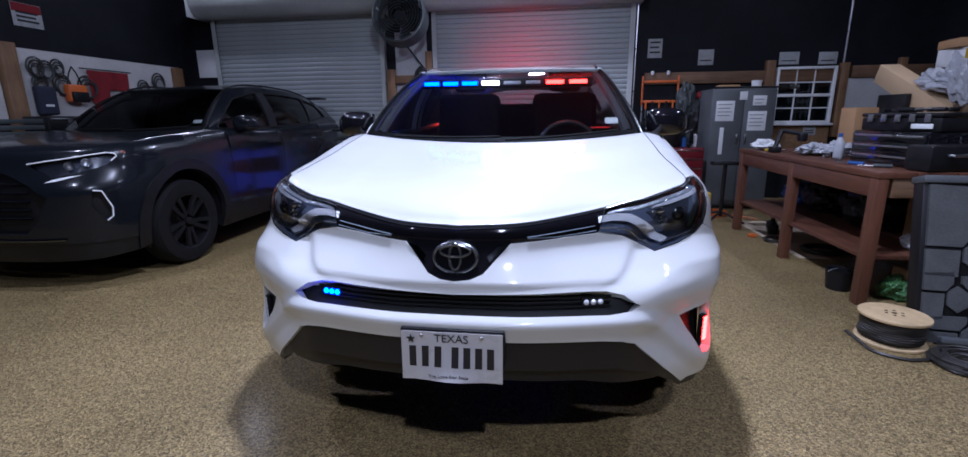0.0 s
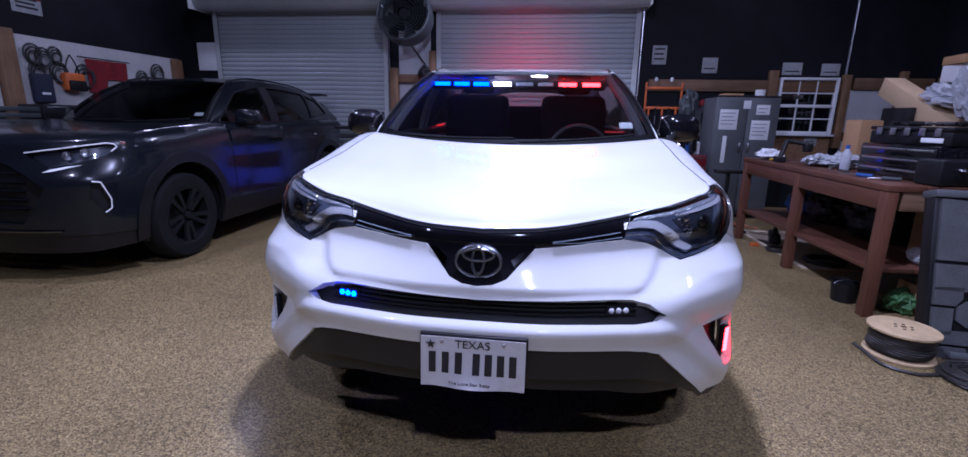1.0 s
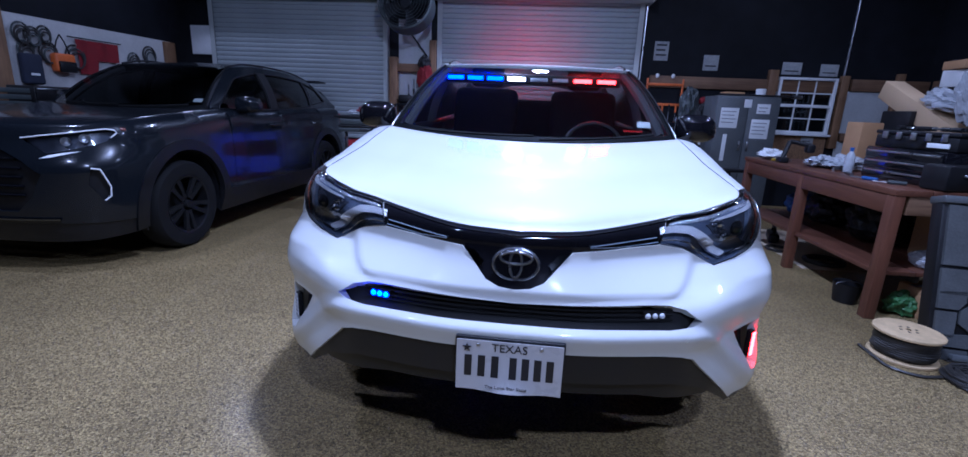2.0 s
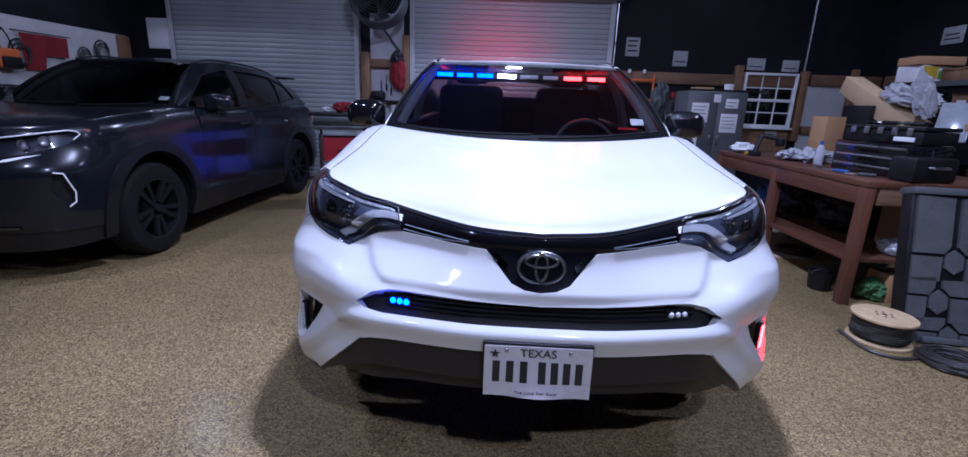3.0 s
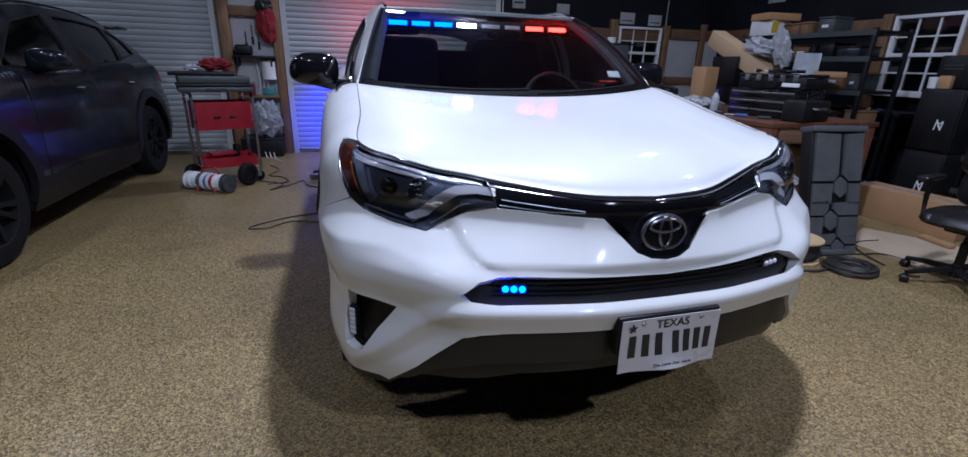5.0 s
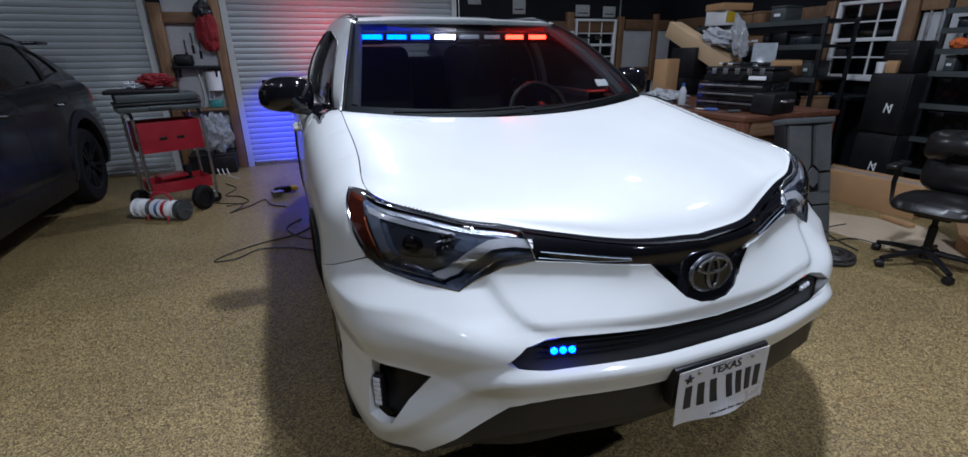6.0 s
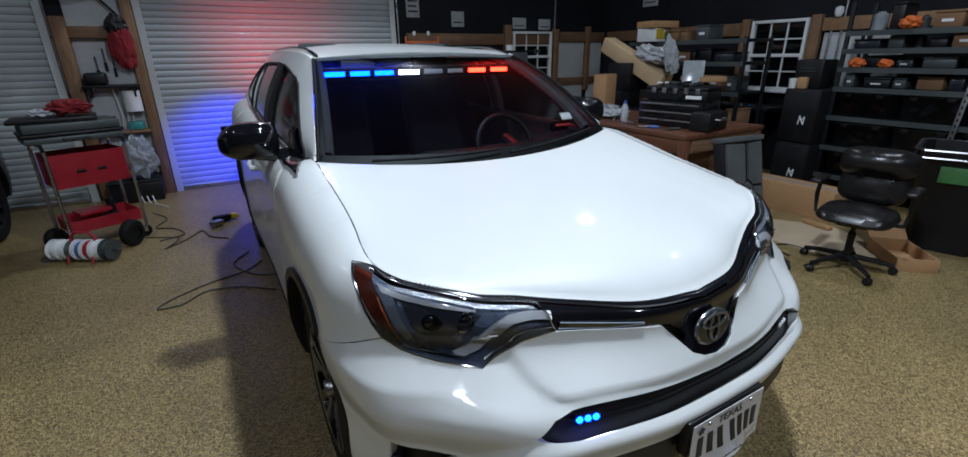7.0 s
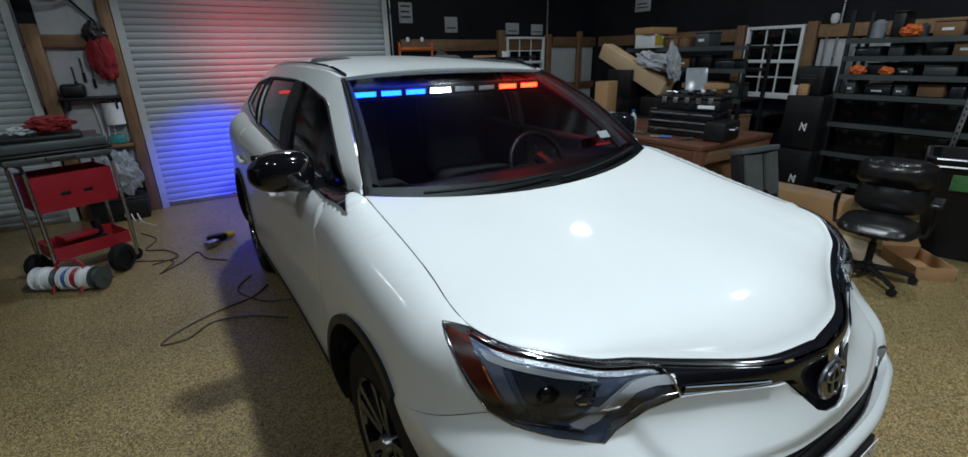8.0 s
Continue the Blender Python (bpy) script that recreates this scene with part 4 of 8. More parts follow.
        part("lens", panel(lp, sh.band, 0.03, (), 0.006, 0.0, sy=0.02), M_LENS, hl, "clear headlamp lens")
        bm = B()
        outline_tube(bm, sh, lp, 0.0018)
        part("lamp_seal", bm, M_CHROME, hl)
        # projector bowl with its pale frame
        G = sh.find
        bowl_in = [G(0.765, 0.48, 0.960), G(0.668, 0.393, 0.947), G(0.600, 0.350, 0.932), G(0.632, 0.353, 0.896), G(0.668, 0.385, 0.864), G(0.749, 0.436, 0.870)]
        part("lamp_bowl", panel(P(bowl_in), sh.band, 0.02, (), 0.010, 0.020), M_BOWL, hl, "dark projector bowl")
        fr = [G(0.797, 0.56, 0.975), G(0.776, 0.50, 0.966), G(0.765, 0.456, 0.894), G(0.750, 0.440, 0.864), G(0.766, 0.449, 0.855), G(0.786, 0.470, 0.888), G(0.800, 0.520, 0.950)]
        part("bowl_frame", panel(P(fr), sh.band, 0.02, (), 0.012, 0.014), M_LAMP_GREY, hl, "blue-grey lamp frame")
        c = Vector(sh.band(*G(0.70, 0.41, 0.905))) + Vector((0, 0.016, 0))
        bm = lathe(B(), [(0.0, 0.012), (0.012, 0.011), (0.022, 0.006), (0.026, 0.0)], 20, Matrix.Translation((s * c.x, c.y, c.z)) @ pose(0, 0, 0, 90, 0, 28 * s))
        part("projector_lens", bm, M_GLOSS_BLACK, hl, "dark round projector lens")
        bm = B()
        rnd = random.Random(9)
        for k in range(16):
            q = Vector(sh.band(*G(0.605 + 0.013 * (k % 4) + 0.006 * (k // 4), 0.362, 0.935 - 0.015 * (k // 4)))) + Vector((0, 0.013, 0))
            bmesh.ops.create_cube(bm, size=0.008, matrix=Matrix.Translation((s * q.x, q.y, q.z)) @ pose(0, 0, 0, rnd.uniform(0, 90), rnd.uniform(0, 90), rnd.uniform(0, 90)) @ Matrix.Diagonal((1.0, 0.5, 1.4, 1.0)))
        part("facet_cluster", bm, M_CHROME, hl, "faceted chrome reflector", smooth=False)
        # ribbed strip with beads along the top, and the pale blade under it
        strip = [G(0.774, 0.541, 0.993), G(0.659, 0.419, 0.980), G(0.537, 0.354, 0.952), G(0.471, 0.332, 0.939), G(0.462, 0.316, 0.928), G(0.542, 0.339, 0.938), G(0.664, 0.404, 0.965), G(0.774, 0.515, 0.981)]
        part("ribbed_strip", panel(P(strip), sh.band, 0.012, (), 0.006, 0.010), M_RIBBED, hl, "ribbed daytime light strip")
        bm = B()
        for k in range(34):
            f = k / 33
            q = Vector(sh.band(*G(0.755 - 0.29 * f, 0.53 - 0.20 * f ** 0.8, 0.985 - 0.052 * f - 0.004 * (k % 2)))) + Vector((0, 0.005, 0.002))
            bmesh.ops.create_icosphere(bm, subdivisions=1, radius=0.0030, matrix=Matrix.Translation((s * q.x, q.y, q.z)))
        part("reflector_beads", bm, M_CHROME, hl, "rows of small chrome beads", smooth=False)
        blade = [G(0.792, 0.56, 0.984), G(0.745, 0.475, 0.972), G(0.680, 0.410, 0.960), G(0.615, 0.366, 0.944), G(0.612, 0.362, 0.938), G(0.690, 0.408, 0.950), G(0.752, 0.470, 0.960), G(0.789, 0.53, 0.967)]
        part("light_blade", panel(P(blade), sh.band, 0.012, (), 0.008, 0.007), M_SILVER, hl, "pale light guide blade")
        # bright sweep from the grille down to the lower corner
        sw = [G(0.432, 0.305, 0.917), G(0.485, 0.319, 0.927), G(0.538, 0.330, 0.924), G(0.585, 0.338, 0.897), G(0.632, 0.362, 0.854), G(0.672, 0.380, 0.838), G(0.655, 0.366, 0.823), G(0.612, 0.350, 0.838), G(0.570, 0.332, 0.872), G(0.532, 0.320, 0.899), G(0.482, 0.305, 0.905), G(0.434, 0.295, 0.897)]
        part("lamp_sweep", panel(P(sw), sh.band, 0.012, (), 0.012, 0.006), M_SILVER, hl, "bright curved lamp trim")
        am = [G(0.812, 0.668, 0.996), G(0.790, 0.60, 0.994), G(0.799, 0.53, 0.955), G(0.790, 0.470, 0.884), G(0.806, 0.495, 0.876), G(0.814, 0.58, 0.935)]
        part("side_reflector", panel(P(am), sh.band, 0.02, (), 0.004, 0.006), M_AMBER, hl, "dark amber side reflector")

        def line(pts, r, back):
            tube(bm, [Vector(sh.band(s * u, w)) + Vector((0, back, 0)) for u, w in dense([G(*q) for q in pts], 0.02, False)], r, 6)
        bm = B()
        line([(0.797, 0.525, 0.955), (0.786, 0.466, 0.884), (0.778, 0.455, 0.862)], 0.0022, 0.004)
        part("amber_line", bm, M_ORANGE, hl, "thin orange reflector line")
        bm = B()
        line([(0.770, 0.450, 0.850), (0.70, 0.400, 0.834), (0.645, 0.362, 0.822)], 0.0035, 0.004)
        line([(0.439, 0.287, 0.881), (0.484, 0.300, 0.881), (0.530, 0.314, 0.870), (0.566, 0.328, 0.841), (0.604, 0.338, 0.816)], 0.0028, 0.003)
        tube(bm, [Vector(sh.band(s * u, 0.985)) + Vector((0, 0.003, 0)) for u in np.linspace(lamp[1][0], u_in, 40)], 0.0022, 6)
        part("lamp_trim", bm, M_CHROME, hl, "chrome lamp trim")
        # fog lamp recess and strobe
        part("fog_recess", panel(P(fog), sh.band, 0.03, (), 0.05, 0.05, sy=0.03), M_BLACK, car, "black fog lamp recess")
        p0, p1 = Vector(sh.band(*F(0.826, 0.545))), Vector(sh.band(*F(0.836, 0.455)))
        mid = (p0 + p1) / 2 + Vector((-0.012, 0.022, 0))
        mid.x *= s
        lit = s > 0
        bm = box(B(), -0.013, -0.01, -0.048, 0.013, 0.01, 0.048, 0.004)
        st = part("side_strobe", bm, M_BLACK, car, "slim strobe lamp in the fog recess", Matrix.Translation(mid) @ pose(0, 0, 0, 0, 0, 42 * s))
        for k in range(6):
            bm = box(B(), -0.010, -0.014, -0.044 + k * 0.0148, 0.010, -0.009, -0.044 + k * 0.0148 + 0.013, 0.003)
            part("led", bm, M_RED_LED if lit else M_LED_OFF, st, "lit red light" if lit else "unlit clear light")
        # grille strobe
        q = Vector(sh.band(*F(0.415, 0.681)))
        q.x *= s
        bm = box(B(), -0.036, -0.003, -0.013, 0.036, 0.02, 0.013, 0.005)
        gs = part("grille_strobe", bm, M_BLACK, car, "small strobe lamp in the lower grille", Matrix.Translation(q + Vector((0, 0.022, 0))) @ pose(0, 0, 0, 0, 0, 15 * s))
        for k in range(3):
            bm = lathe(B(), [(0, 0.009), (0.005, 0.008), (0.008, 0.005), (0.009, 0.0)], 16, pose(-0.022 + k * 0.022, -0.002, 0, 90))
            part("led", bm, M_BLUE_LED if s < 0 else M_LED_OFF, gs, "lit blue light" if s < 0 else "unlit clear light")
        # black sail at the foot of the front window
        def sail(y, v):
            p = green(y * s, v) if v >= 0 else Vector(sh.band(sh.u_at(y * s), 1.0 + v))
            return Vector((s * p.x, p.y, p.z))

        bm = panel(P([(1.29, -0.034), (1.50, -0.036), (1.72, -0.022), (1.79, 0.2), (1.75, 0.42), (1.66, 0.25), (1.55, 0.06), (1.44, -0.012)]), sail, 0.02, (), 0.015, -0.008)
        part("mirror_sail", bm, M_GLOSS_BLACK, car, "black triangle behind the mirror")
        # roof rail
        bm = B()
        rail = [Vector((s * (sh.redge(y)[0] - 0.035), y, sh.redge(y)[1] + 0.006 + 0.010 * smooth01(2.02, 2.25, y) * (1 - smooth01(3.9, 4.2, y)))) for y in np.linspace(2.02, 4.2, 24)]
        tube(bm, rail, 0.008, 8)
        part("roof_rail", bm, M_GLOSS_BLACK, car, "slim black roof rail")
        # seam round the bonnet and between wing and bumper
        bm = B()
        tube(bm, [Vector(sh.band(s * u, 1.0)) + Vector((-s * 0.002, 0.001, -0.0015)) for u in np.linspace(sh.find(*tip)[0] - 0.03, sh.u_at(1.34), 60)], 0.0024, 5)
        part("bonnet_seam", bm, M_BLACK, car, "dark shut line of the bonnet")
    # badge
    c = Vector(sh.band(*F(0, 0.815))) + Vector((0, -0.004, 0))
    m = Matrix.Translation(c) @ pose(0, 0, 0, -8)
    bm = B()
    tube(bm, [(0.066 * math.cos(a), 0, 0.046 * math.sin(a)) for a in np.linspace(0, 2 * math.pi, 41)[:-1]], 0.0055, 8, closed=True)
    badge = part("badge", bm, M_BADGE, car, "oval chrome badge", m)
    bm = lathe(B(), [(0, -0.004), (1, -0.004), (1, 0.006)], 36)
    for v in bm.verts:
        v.co = Vector((v.co.x * 0.064, v.co.z, v.co.y * 0.044))
    part("badge_disc", bm, M_GLOSS_BLACK, badge, "dark glossy badge disc")
    bm = B()
    tube(bm, [(0.0175 * math.cos(a), -0.007, 0.002 + 0.040 * math.sin(a)) for a in np.linspace(0, 2 * math.pi, 31)[:-1]], 0.0042, 6, closed=True)
    part("badge_oval", bm, M_BADGE, badge)
    bm = B()
    tube(bm, [(0.046 * math.cos(a), -0.007, 0.019 + 0.0175 * math.sin(a)) for a in np.linspace(0, 2 * math.pi, 31)[:-1]], 0.0042, 6, closed=True)
    part("badge_oval", bm, M_BADGE, badge)
    # number plate: the number itself is left as plain bars
    pl = part("plate_bracket", box(B(), -0.158, -0.004, -0.03, 0.158, 0.03, 0.082, 0.006), M_BLACK, car, "black plate bracket", pose(-0.0, 0.066, 0.535))
    bm = B()
    rows = []
    for i in range(25):
        x = -0.1525 + 0.305 * i / 24
        rows.append([Vector((x, -0.012 - 0.030 * (1 - s) ** 2.0 * (0.55 + 0.45 * math.cos(x * 22)), 0.076 - 0.152 * (1 - s) + 0.010 * (1 - s) * math.cos(x * 16) * 0.6)) for s in np.linspace(1, 0, 11)])
    grid_mesh(bm, rows)
    thicken(bm, 0.0018)
    part("number_plate", bm, M_PLATE, pl, "white metal licence plate with a bent lower edge", pose(0, 0, 0.0))
    def on_plate(x, q):
        return Vector((x, -0.012 - 0.030 * q ** 2.0 * (0.55 + 0.45 * math.cos(x * 22)), 0.076 - 0.152 * q + 0.010 * q * math.cos(x * 16) * 0.6))

    for xx in (-0.118, -0.079, -0.040, 0.012, 0.047, 0.082, 0.117):
        bm = B()
        grid_mesh(bm, [[on_plate(xx + e, q) + Vector((0, -0.0016, 0)) for q in np.linspace(0.30, 0.72, 9)] for e in (-0.0105, 0.0, 0.0105)])
        thicken(bm, 0.001)
        part("number_bar", bm, M_INK, pl, "dark bar in place of a character")
    for word, x, z, h in (("TEXAS", 0.0, 0.046, 0.026), ("The Lone Star State", -0.005, -0.056, 0.011)):
        cu = bpy.data.curves.new("lettering", "FONT")
        cu.body, cu.size, cu.align_x, cu.extrude = word, h * 1.35, "CENTER", 0.0006
        cu.materials.append(M_INK)
        ob = new("lettering", cu)
        ob.parent = pl
        ob.matrix_basis = pose(x, -0.0152 if z > 0 else -0.0405, z, 90 if z > 0 else 100)
    bm = B()
    star = [((0.014 if k % 2 == 0 else 0.0055) * math.sin(k * math.pi / 5), (0.014 if k % 2 == 0 else 0.0055) * math.cos(k * math.pi / 5)) for k in range(10)]
    prism(bm, [(-0.122 + a, 0.054 + b) for a, b in star], -0.0175, -0.0145)
    part("plate_star", bm, M_INK, pl)
    for xx in (-0.09, 0.09):
        part("plate_screw", lathe(B(), [(0, 0.004), (0.004, 0.003), (0.006, 0.0)], 10, pose(xx, -0.0145, 0.064, 90)), M_STEEL, pl, "steel plate screw")
    # light bar behind the top of the windscreen
    bar = part("light_bar", box(B(), -0.57, -0.015, -0.03, 0.53, 0.05, 0.03, 0.01), M_BLACK, car, "black interior light bar along the top of the windscreen", pose(0, 1.965, 1.437))
    segs = [(-0.555, -0.44, M_BLUE_LED, "lit blue light"), (-0.43, -0.315, M_BLUE_LED, "lit blue light"), (-0.305, -0.19, M_BLUE_LED, "lit blue light"), (-0.175, -0.05, M_WHITE_LED, "lit white light"), (-0.035, 0.09, M_LED_OFF, "unlit clear light"), (0.105, 0.215, M_LED_OFF, "unlit clear light"), (0.235, 0.36, M_RED_LED, "lit red light"), (0.38, 0.505, M_RED_LED, "lit red light")]
    for a, b, mt, lb in segs:
        md = part("light_module", box(B(), a, -0.022, -0.018, b, -0.014, 0.018, 0.004), M_GLOSS_BLACK, bar)
        part("led", box(B(), a + 0.008, -0.027, -0.011, b - 0.008, -0.021, 0.011, 0.004), mt, md, lb)
    # strobes at the tailgate, facing the roller door
    for x, z, mt, lb, to, col in ((-0.42, 1.02, M_BLUE_LED, "lit blue light", (-0.85, 6.24, 0.50), (0.0, 0.02, 1.0)), (-0.28, 1.30, M_RED_LED, "lit red light", (-0.20, 6.24, 1.75), (1.0, 0.03, 0.03))):
        part("tailgate_strobe", box(B(), x - 0.06, 4.72, z - 0.015, x + 0.06, 4.74, z + 0.015, 0.004), mt, car, lb)
        li = bpy.data.lights.new("strobe_light", "SPOT")
        li.energy, li.color, li.spot_size, li.spot_blend, li.shadow_soft_size = STROBE * (7 if col[2] > 0.5 else 1.2), col, radians(52 if col[2] > 0.5 else 75), 1.0, 0.04
        lo = new("strobe_light", li)
        lo.matrix_basis = pose(0.675, 1.98, 0) @ look((x, 4.76, z), to)
    # registration and toll labels on the glass
    bm = box(B(), -0.035, -0.001, -0.022, 0.035, 0.001, 0.022, 0.004)
    part("windscreen_sticker", bm, M_PAPER, car, "pale registration sticker", pose(0.605, 1.52, 1.20, -45, 0, 0))
    bm = box(B(), -0.05, -0.001, -0.006, 0.05, 0.001, 0.006)
    part("windscreen_sticker", bm, M_REDLENS, car, "red strip sticker", pose(0.54, 1.46, 1.165, -45, 0, 0))
    return car


def grey_suv():
    car = thing("grey_suv", "dark grey metallic SUV parked beside the white car", "car", pose(-3.05, 3.50, 0))
    low = [(0, 0.02), (0.20, 0.025), (0.42, 0.05), (0.60, 0.10), (0.72, 0.17), (0.80, 0.25), (0.86, 0.34), (0.90, 0.46), (0.92, 0.62), (0.925, 0.85), (0.925, 1.2), (0.91, 2.2), (0.92, 3.3), (0.915, 3.8), (0.88, 4.3), (0.78, 4.52), (0.5, 4.58), (0, 4.60)]
    high = [(0, 0.06), (0.20, 0.075), (0.40, 0.12), (0.56, 0.18), (0.68, 0.25), (0.77, 0.33), (0.84, 0.42), (0.885, 0.53), (0.905, 0.65), (0.91, 0.85), (0.915, 1.2), (0.90, 2.2), (0.91, 3.3), (0.90, 3.8), (0.86, 4.2), (0.75, 4.38), (0.48, 4.44), (0, 4.46)]
    tops = [(0.06, 1.02, 0.03), (0.18, 1.03, 0.05), (0.33, 1.05, 0.07), (0.53, 1.07, 0.08), (0.85, 1.10, 0.10), (1.2, 1.125, 0.12), (1.45, 1.14, 0.12), (2.2, 1.12, 0.09), (3.3, 1.15, 0.12), (4.2, 1.17, 0.16), (4.5, 1.16, 0.10)]
    sh = Shell(low, high, tops, 0.07, 0.92, (0.72, 0.95), None,
               ([1.9, 2.0, 2.5, 3.0, 3.6, 4.1, 4.5], [(0.60, 1.51), (0.60, 1.53), (0.615, 1.58), (0.61, 1.575), (0.58, 1.53), (0.52, 1.44), (0.48, 1.34)]),
               ([1.9, 2.1, 2.6, 3.1, 3.7, 4.2, 4.5], [1.53, 1.56, 1.61, 1.61, 1.57, 1.48, 1.38]))
    tip = (0.87, 0.56, 1.05)
    style = dict(fender_end=1.42, corner_y=0.5, cowl_y=(1.25, 1.40), cowl_z=(1.125, 1.15), cowl_w=0.76, bonnet_bulge=0.05, strip=0.0, ws_top=(2.02, (0.595, 1.53)), ws_mid=(2.12, 1.56),
                 roof_end=4.25, rear_y=4.1, win=(1.56, 2.45, 2.57, 3.45, 4.02), win_top=0.86, axle=0.93, arch_z=0.39, arch_r=0.44, base=2.69, sill=0.36, door1=1.56, door2=2.51, door3=3.50,
                 tip=tip, lamp_edge=[(0.86, 0.50, 0.98), (0.86, 0.48, 0.80)], seal_a=132, clad=0.075, clad_a=195, wheel_x=0.90, wheel_r=0.365, handles=(2.34, 3.32), handle_z=0.98,
                 mirror=(0.95, 1.78, 1.19), mirror_mat=M_GREY_CAR, mirror_label="grey door mirror", nose_in=0.38, floor_z=0.74, cabin_y=1.8)
    car_shell(car, sh, M_GREY_CAR, style)
    F = lambda x, z: sh.front(x, z)
    G = sh.find
    lamp = [G(0.391, 0.116, 0.935), G(0.50, 0.155, 0.953), G(0.616, 0.216, 0.970), G(0.70, 0.285, 0.985), G(0.775, 0.365, 0.998), G(0.808, 0.395, 0.992), G(0.818, 0.405, 0.972), G(0.800, 0.370, 0.940), G(0.76, 0.304, 0.900), G(0.657, 0.20, 0.866), G(0.549, 0.128, 0.838), G(0.475, 0.12, 0.885)]
    mouth = [F(0, 0.45), F(0.36, 0.45), F(0.46, 0.55), F(0.50, 0.64), F(0.535, 0.70), F(0.42, 0.79), F(0.30, 0.85), F(0.20, 0.89), F(0, 0.91)]
    fog = [F(0.765, 0.74), F(0.80, 0.73), F(0.828, 0.61), F(0.825, 0.545), F(0.80, 0.515), F(0.75, 0.63)]
    ra, ya, za = 0.44, 0.93, 0.39
    arc = [sh.side(ya + ra * math.cos(radians(a)), za + ra * math.sin(radians(a))) for a in np.linspace(132, 186, 9)]
    nose = [(u, 1.0) for u in np.linspace(0, G(*tip)[0], 16)] + [G(0.86, 0.50, 0.98), G(0.86, 0.48, 0.80)] + arc + [G(0.88, 0.48, 0.36), F(0.75, 0.36), F(0, 0.38)]
    part("front_bumper", panel(mirrored(nose), sh.band, 0.025, [mirrored(mouth), fog, flip(fog), lamp, flip(lamp)], 0.03, sy=0.02), M_GREY_CAR, car)
    part("grille", panel(mirrored(mouth), sh.band, 0.04, (), 0.0, 0.04), M_BLACK, car, "black honeycomb grille")
    for z in (0.56, 0.62, 0.68, 0.74, 0.80, 0.86):
        bm = B()
        wd = 0.40 if z < 0.75 else 0.36 - (z - 0.80) * 3.0
        tube(bm, [Vector(sh.band(*F(x, z))) + Vector((0, 0.025, 0)) for x in np.linspace(-wd, wd, 20)], 0.009, 5)
        part("grille_bar", bm, M_GLOSS_BLACK, car)
    part("lower_valance", panel(mirrored([F(0, 0.375), F(0.75, 0.355), sh.find(0.88, 0.46, 0.355), sh.find(0.86, 0.46, 0.24), F(0.70, 0.22), F(0, 0.22)]), sh.band, 0.05, (), 0.03, 0.01), M_BLACK, car, "black plastic lower bumper")
    bm = B()
    tube(bm, [Vector(sh.band(*F(x, 0.40))) + Vector((0, -0.01, 0)) for x in np.linspace(-0.6, 0.6, 20)], 0.010, 6)
    part("skid_strip", bm, M_DARK_CHROME, car, "silver lower bumper strip")
    for s in (1, -1):
        P = (lambda q: q) if s > 0 else flip
        hl = part("headlamp", panel(P(lamp), sh.band, 0.03, (), 0.05, 0.045), M_BOWL, car, "slim headlamp with clear lens")
        part("lens", panel(P(lamp), sh.band, 0.04, (), 0.006, 0.0), M_LENS, hl)
        for x, y, z in ((0.61, 0.20, 0.915), (0.69, 0.26, 0.935)):
            q = Vector(sh.band(*G(x, y, z))) + Vector((0, 0.02, 0))
            q.x *= s
            part("reflector_bowl", lathe(B(), [(0.0, 0.0), (0.015, 0.003), (0.026, 0.014), (0.03, 0.02)], 16, Matrix.Translation(q) @ pose(0, 0, 0, 90, 0, 35 * s)), M_STEEL, hl, "steel-grey reflector bowl")
        bm = B()
        tube(bm, [Vector(sh.band(s * u, w)) + Vector((0, -0.003, 0)) for u, w in dense(lamp[:8], 0.02, False)], 0.0045, 6)
        part("lamp_trim", bm, M_SILVER, hl, "bright lamp edge")
        # silver sliver drawn for the highlight along the bumper crease
        bm = panel(P([F(0.518, 0.806), F(0.56, 0.826), F(0.63, 0.842), F(0.704, 0.852), F(0.64, 0.832), F(0.58, 0.814)]), sh.band, 0.02, (), 0.004, -0.003)
        part("crease_highlight", bm, M_SILVER, car, "thin bright strip in place of the paint crease highlight")
        part("side_reflector", panel(P([G(0.822, 0.428, 1.010), G(0.842, 0.455, 1.005), G(0.842, 0.455, 0.985), G(0.826, 0.430, 0.990)]), sh.band, 0.03, (), 0.004, -0.002), M_AMBER, car, "amber side reflector")
        part("fog_recess", panel(P(fog), sh.band, 0.03, (), 0.04, 0.04), M_BLACK, car, "black fog lamp recess")
        bm = B()
        tube(bm, [Vector(sh.band(s * u, w)) + Vector((0, -0.006, 0)) for u, w in dense([F(0.768, 0.742), F(0.802, 0.733), F(0.830, 0.61), F(0.827, 0.545), F(0.804, 0.517)], 0.02, False)], 0.005, 6)
        part("fog_trim", bm, M_SILVER, car, "silver hooked fog lamp trim")
        bm = B()
        rail = [Vector((s * (sh.redge(y)[0] - 0.03), y, sh.redge(y)[1] + 0.008 + 0.014 * smooth01(2.05, 2.3, y) * (1 - smooth01(3.9, 4.15, y)))) for y in np.linspace(2.05, 4.15, 22)]
        tube(bm, rail, 0.010, 8)
        part("roof_rail", bm, M_BLACK, car, "black roof rail")
        bm = panel(P([sh.side(4.15, 0.95), sh.side(4.32, 0.93), sh.side(4.36, 1.06), sh.side(4.2, 1.08)]), sh.band, 0.04, (), 0.02, -0.012)
